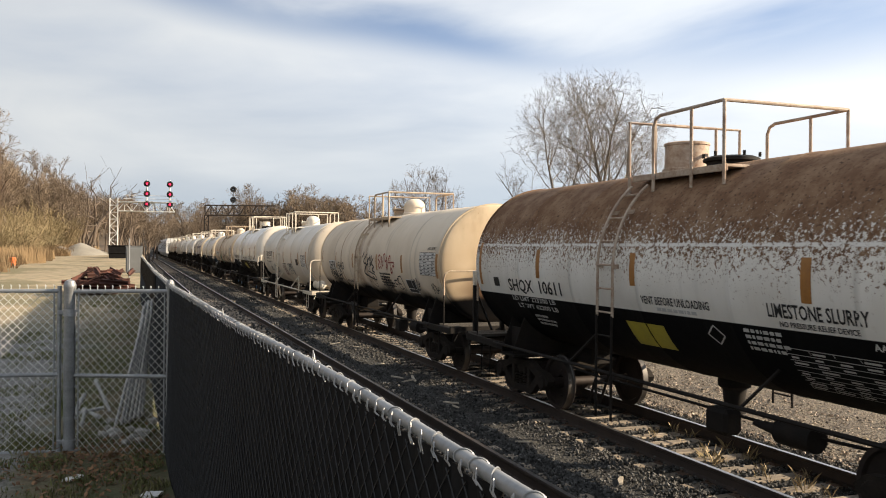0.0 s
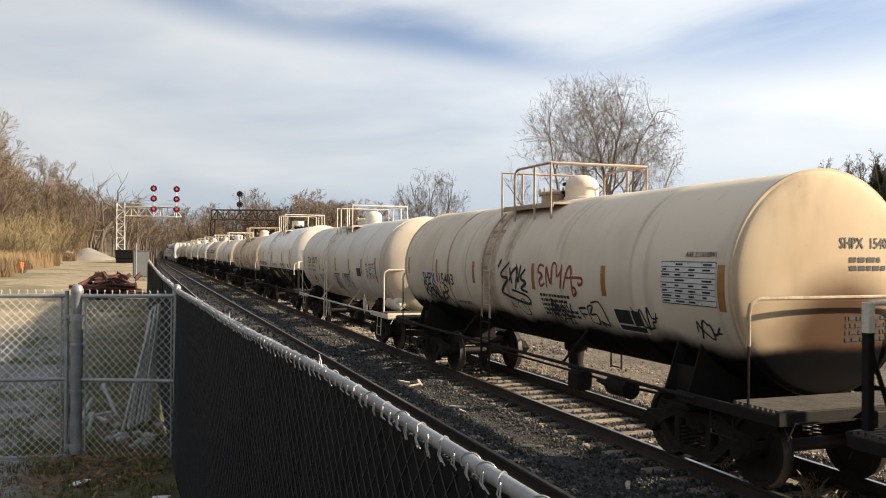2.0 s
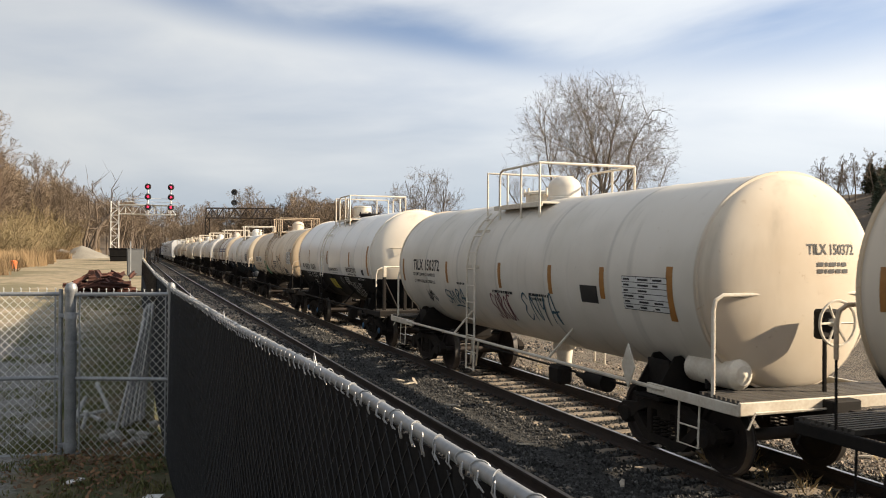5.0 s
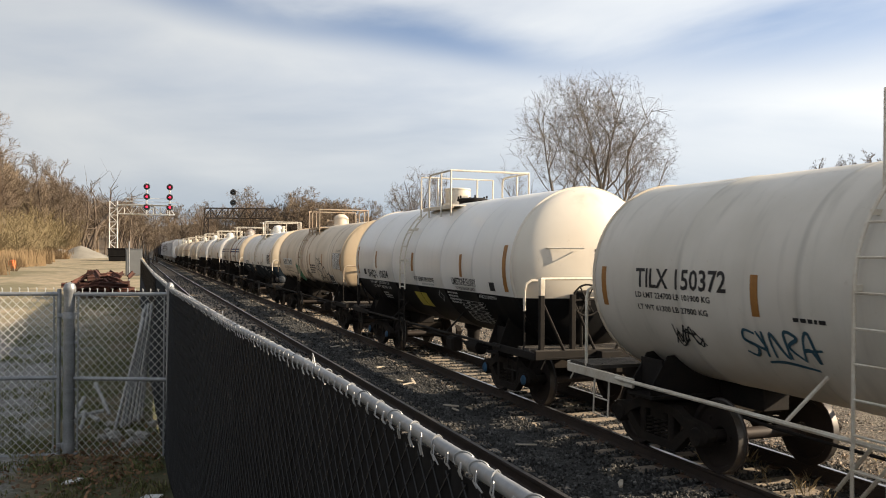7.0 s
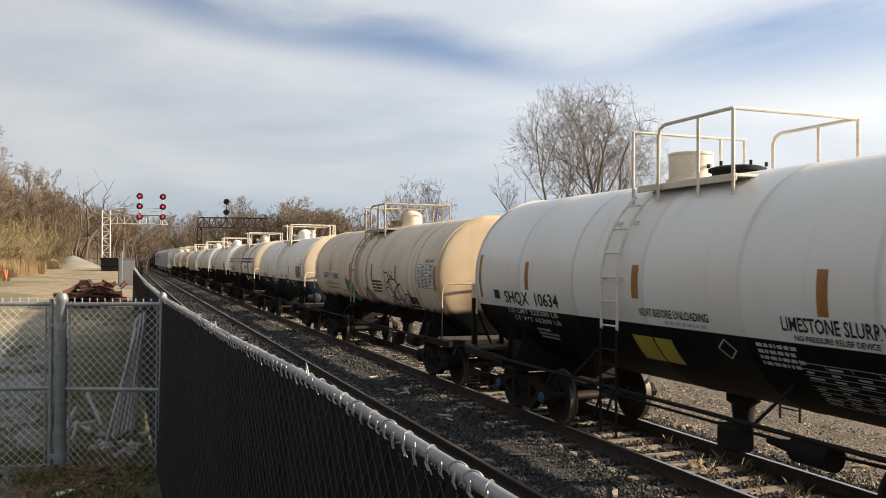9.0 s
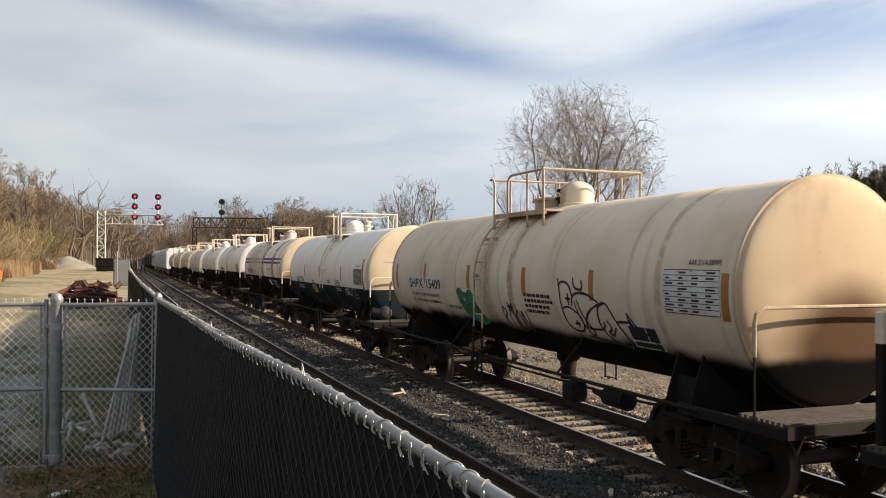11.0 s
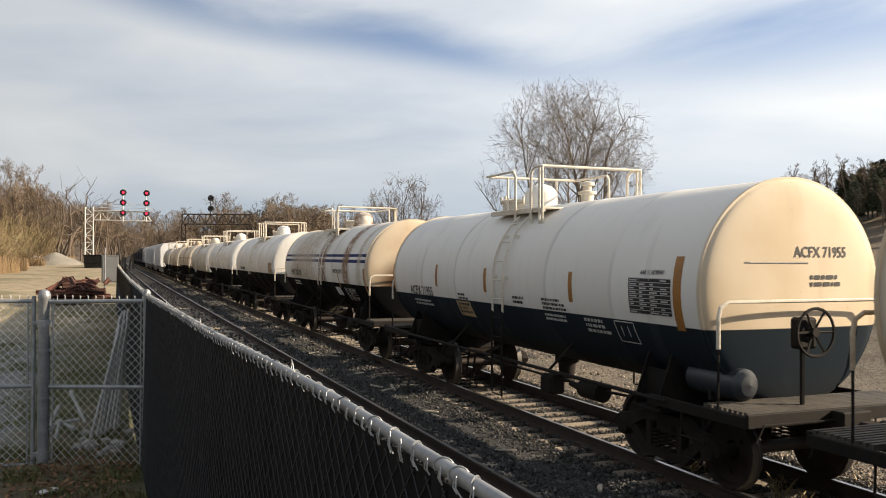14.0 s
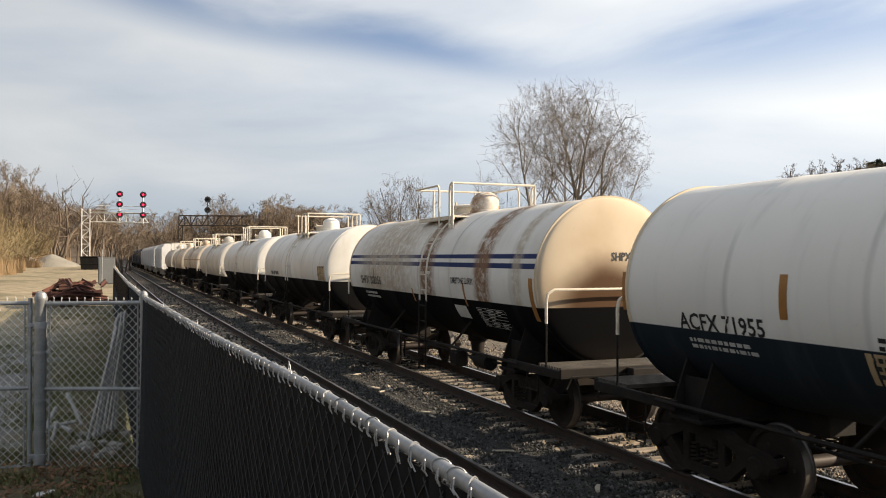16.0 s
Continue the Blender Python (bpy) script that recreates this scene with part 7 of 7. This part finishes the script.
# two gnarled old trees at the wood's edge
g1 = bare_tree("g", [(0, 0, 0.20, 0, 7.0, 0.24)], (9, 7, 6, 3), 52, 0.22, 0.07, 0.5, 2, 1.2, (0.36, 0.56))
tree_thing("gnarled_tree", pose(-13.2, 86, ground_z(-13.2, 86)), g1, (M_bark, M_twig), "old gnarled leafless tree at the edge of the wood")
g2 = bare_tree("g", [(0, 0, 0.1, 0, 9.0, 0.30), (0.2, 0, -0.35, 0, 7.5, 0.2)], (5, 3, 2), 57, 0.32, 0.03, 0.5, 2, 1.3)
tree_thing("dead_tree", pose(-5.6, 108, ground_z(-5.6, 108)), g2, (M_bark, M_bark), "half-dead tree with broken crooked limbs")

# brush along the yard
BR = []
for sd in (61, 62, 63):
    r = random.Random(sd)
    me = Mesh()
    for i in range(130):
        a, d = r.uniform(0, 6.28), 1.5 * math.sqrt(r.random())
        p = Vector((d * math.cos(a), d * math.sin(a), -0.1))
        ln = r.uniform(1.0, 3.6)
        lean = Vector((r.gauss(0, 0.25) + 0.2 * math.cos(a), r.gauss(0, 0.25) + 0.2 * math.sin(a), 1)).normalized()
        m1, tip = p + lean * ln * 0.5, p + lean * ln + Vector((r.gauss(0, 0.3), r.gauss(0, 0.3), 0))
        me.tube([p, m1, tip], [0.024, 0.018, 0.009], 3, caps=False)
        for q in range(4):
            b = m1.lerp(tip, r.random())
            me.tube([b, b + Vector((r.gauss(0, 0.35), r.gauss(0, 0.35), r.uniform(0.1, 0.6)))], [0.016, 0.008], 3, caps=False)
    BR.append(me)
brush_data = [b.data("brush", M_brush, 0) for b in BR]
straw_data = []
for sd in (71, 72):
    r = random.Random(sd)
    me = Mesh()
    for i in range(360):
        a, d = r.uniform(0, 6.28), 1.6 * math.sqrt(r.random())
        p = Vector((d * math.cos(a), d * math.sin(a), -0.05))
        me.tube([p, p + Vector((r.gauss(0, 0.16), r.gauss(0, 0.16), r.uniform(0.35, 1.15)))], [0.02, 0.006], 3, caps=False)
    straw_data.append(me.data("straw", M_straw, 0))
for i in range(72):
    y = r9.uniform(50, 135)
    x = -9.6 - r9.random() * 9 + 0.018 * (y - 60)
    s = r9.uniform(0.7, 1.5)
    b = new("brush_clump", brush_data[i % 3])
    b.matrix_basis = Matrix.LocRotScale((x, y, ground_z(x, y)), Euler((0, 0, r9.uniform(0, 6.28))), Vector((s, s, s * r9.uniform(0.8, 1.2))))
    tagged(b, "tangled olive-tan brush at the yard's edge", "bush", "brush at the yard's edge")
for i in range(60):
    y = r9.uniform(40, 130)
    x = -7.6 - abs(r9.gauss(0, 1.5)) + 0.018 * (y - 60)
    s = r9.uniform(0.7, 1.2)
    b = new("dry_grass_clump", straw_data[i % 2])
    b.matrix_basis = Matrix.LocRotScale((x, y, ground_z(x, y)), Euler((0, 0, r9.uniform(0, 6.28))), Vector((s, s, s * r9.uniform(0.7, 1.2))))
    tagged(b, "clump of tall dry straw-coloured grass", "grass", "tall dry grass")

# evergreens on the far hill
PN = []
for sd in (81, 82):
    r = random.Random(sd)
    wood = Mesh().tube([(0, 0, -0.5), (0.05, 0, 4), (0, 0, 8)], [0.18, 0.11, 0.03], 6)
    nd = Mesh()
    for i in range(620):
        z = r.uniform(1.2, 8.2)
        R = 2.5 * ((8.6 - z) / 7.4) ** 0.65 * r.uniform(0.4, 1.1)
        a = r.uniform(0, 6.28)
        c = Vector((R * math.cos(a), R * math.sin(a), z - R * 0.2))
        for q in range(3):
            e = Vector((r.gauss(0, 0.3), r.gauss(0, 0.3), r.gauss(0, 0.16)))
            f = e.orthogonal().normalized() * 0.13
            nd.add([c - e, c + f, c + e, c - f], [(0, 1, 2, 3)])
    PN.append((wood.data("pine_trunk", M_bark), nd.data("pine_crown", M_pine, 0)))
for i in range(80):
    x = r9.uniform(98, 150)
    y = x * r9.uniform(0.70, 0.93)
    e = empty("evergreen_tree", Matrix.LocRotScale((x, y, ground_z(x, y)), Euler((0, 0, r9.uniform(0, 6))), Vector((1, 1, 1)) * r9.uniform(0.55, 0.8)), "dark evergreen tree on the far hill", "tree", "evergreens on the far hill")
    part("trunk", PN[i % 2][0], None, e)
    part("crown", PN[i % 2][1], None, e)

# brick house above the brush
M_brick = material("red_brown_brick", (0.23, 0.10, 0.065), 0.9, color2=(0.16, 0.07, 0.05), scale=4.0, fine=30.0, bump=0.2)
M_stonetrim = material("sandstone_trim", (0.38, 0.27, 0.2), 0.9, scale=4.0)
M_pane = material("dark_window_glass", (0.02, 0.022, 0.025), 0.08, bump=0.0)
hs = empty("brick_house", pose(-16.3, 84, ground_z(-16.3, 84) - 0.3), "tall red-brown brick house above the brush", "house")
hz = 10.9 - ground_z(-16.3, 84) + 0.3
part("wall", Mesh().box((0, 0, hz / 2), (7.0, 8.0, hz), 0.0), M_brick, hs)
part("roof", Mesh().box((0, 0, hz + 0.12), (7.6, 8.6, 0.26), 0.05).box((0, 0, hz - 0.15), (7.3, 8.3, 0.28), 0.04), M_stonetrim, hs)
for z in (hz - 2.0, hz - 4.6):
    for x in (-2.2, 0.0, 2.4):
        wn1 = part("window", Mesh().box((x, -4.01, z), (1.1, 0.10, 1.8), 0.01), M_stonetrim, hs)
        part("pane", Mesh().box((x, -4.065, z), (0.9, 0.03, 1.6)), M_pane, wn1)


def motions():
    times = [0.5 * i for i in range(33)]
    for thing, y0, trucks in MOVERS:
        walk(thing, [(t, pose(XT, y0 - travel(t), 0)) for t in times])
    # the wheels of the nearer cars roll, 0.457 m in radius
    ticks = [i * 4 / 30 for i in range(121)]
    for thing, y0, trucks in MOVERS[:7]:
        for frame_part, wheels in trucks:
            for k, w in enumerate(wheels):
                walk(w, [(t, pose(0, (-0.89, 0.89)[k], 0.457, math.degrees(travel(t) / 0.457) % 360.0)) for t in ticks])


motions()
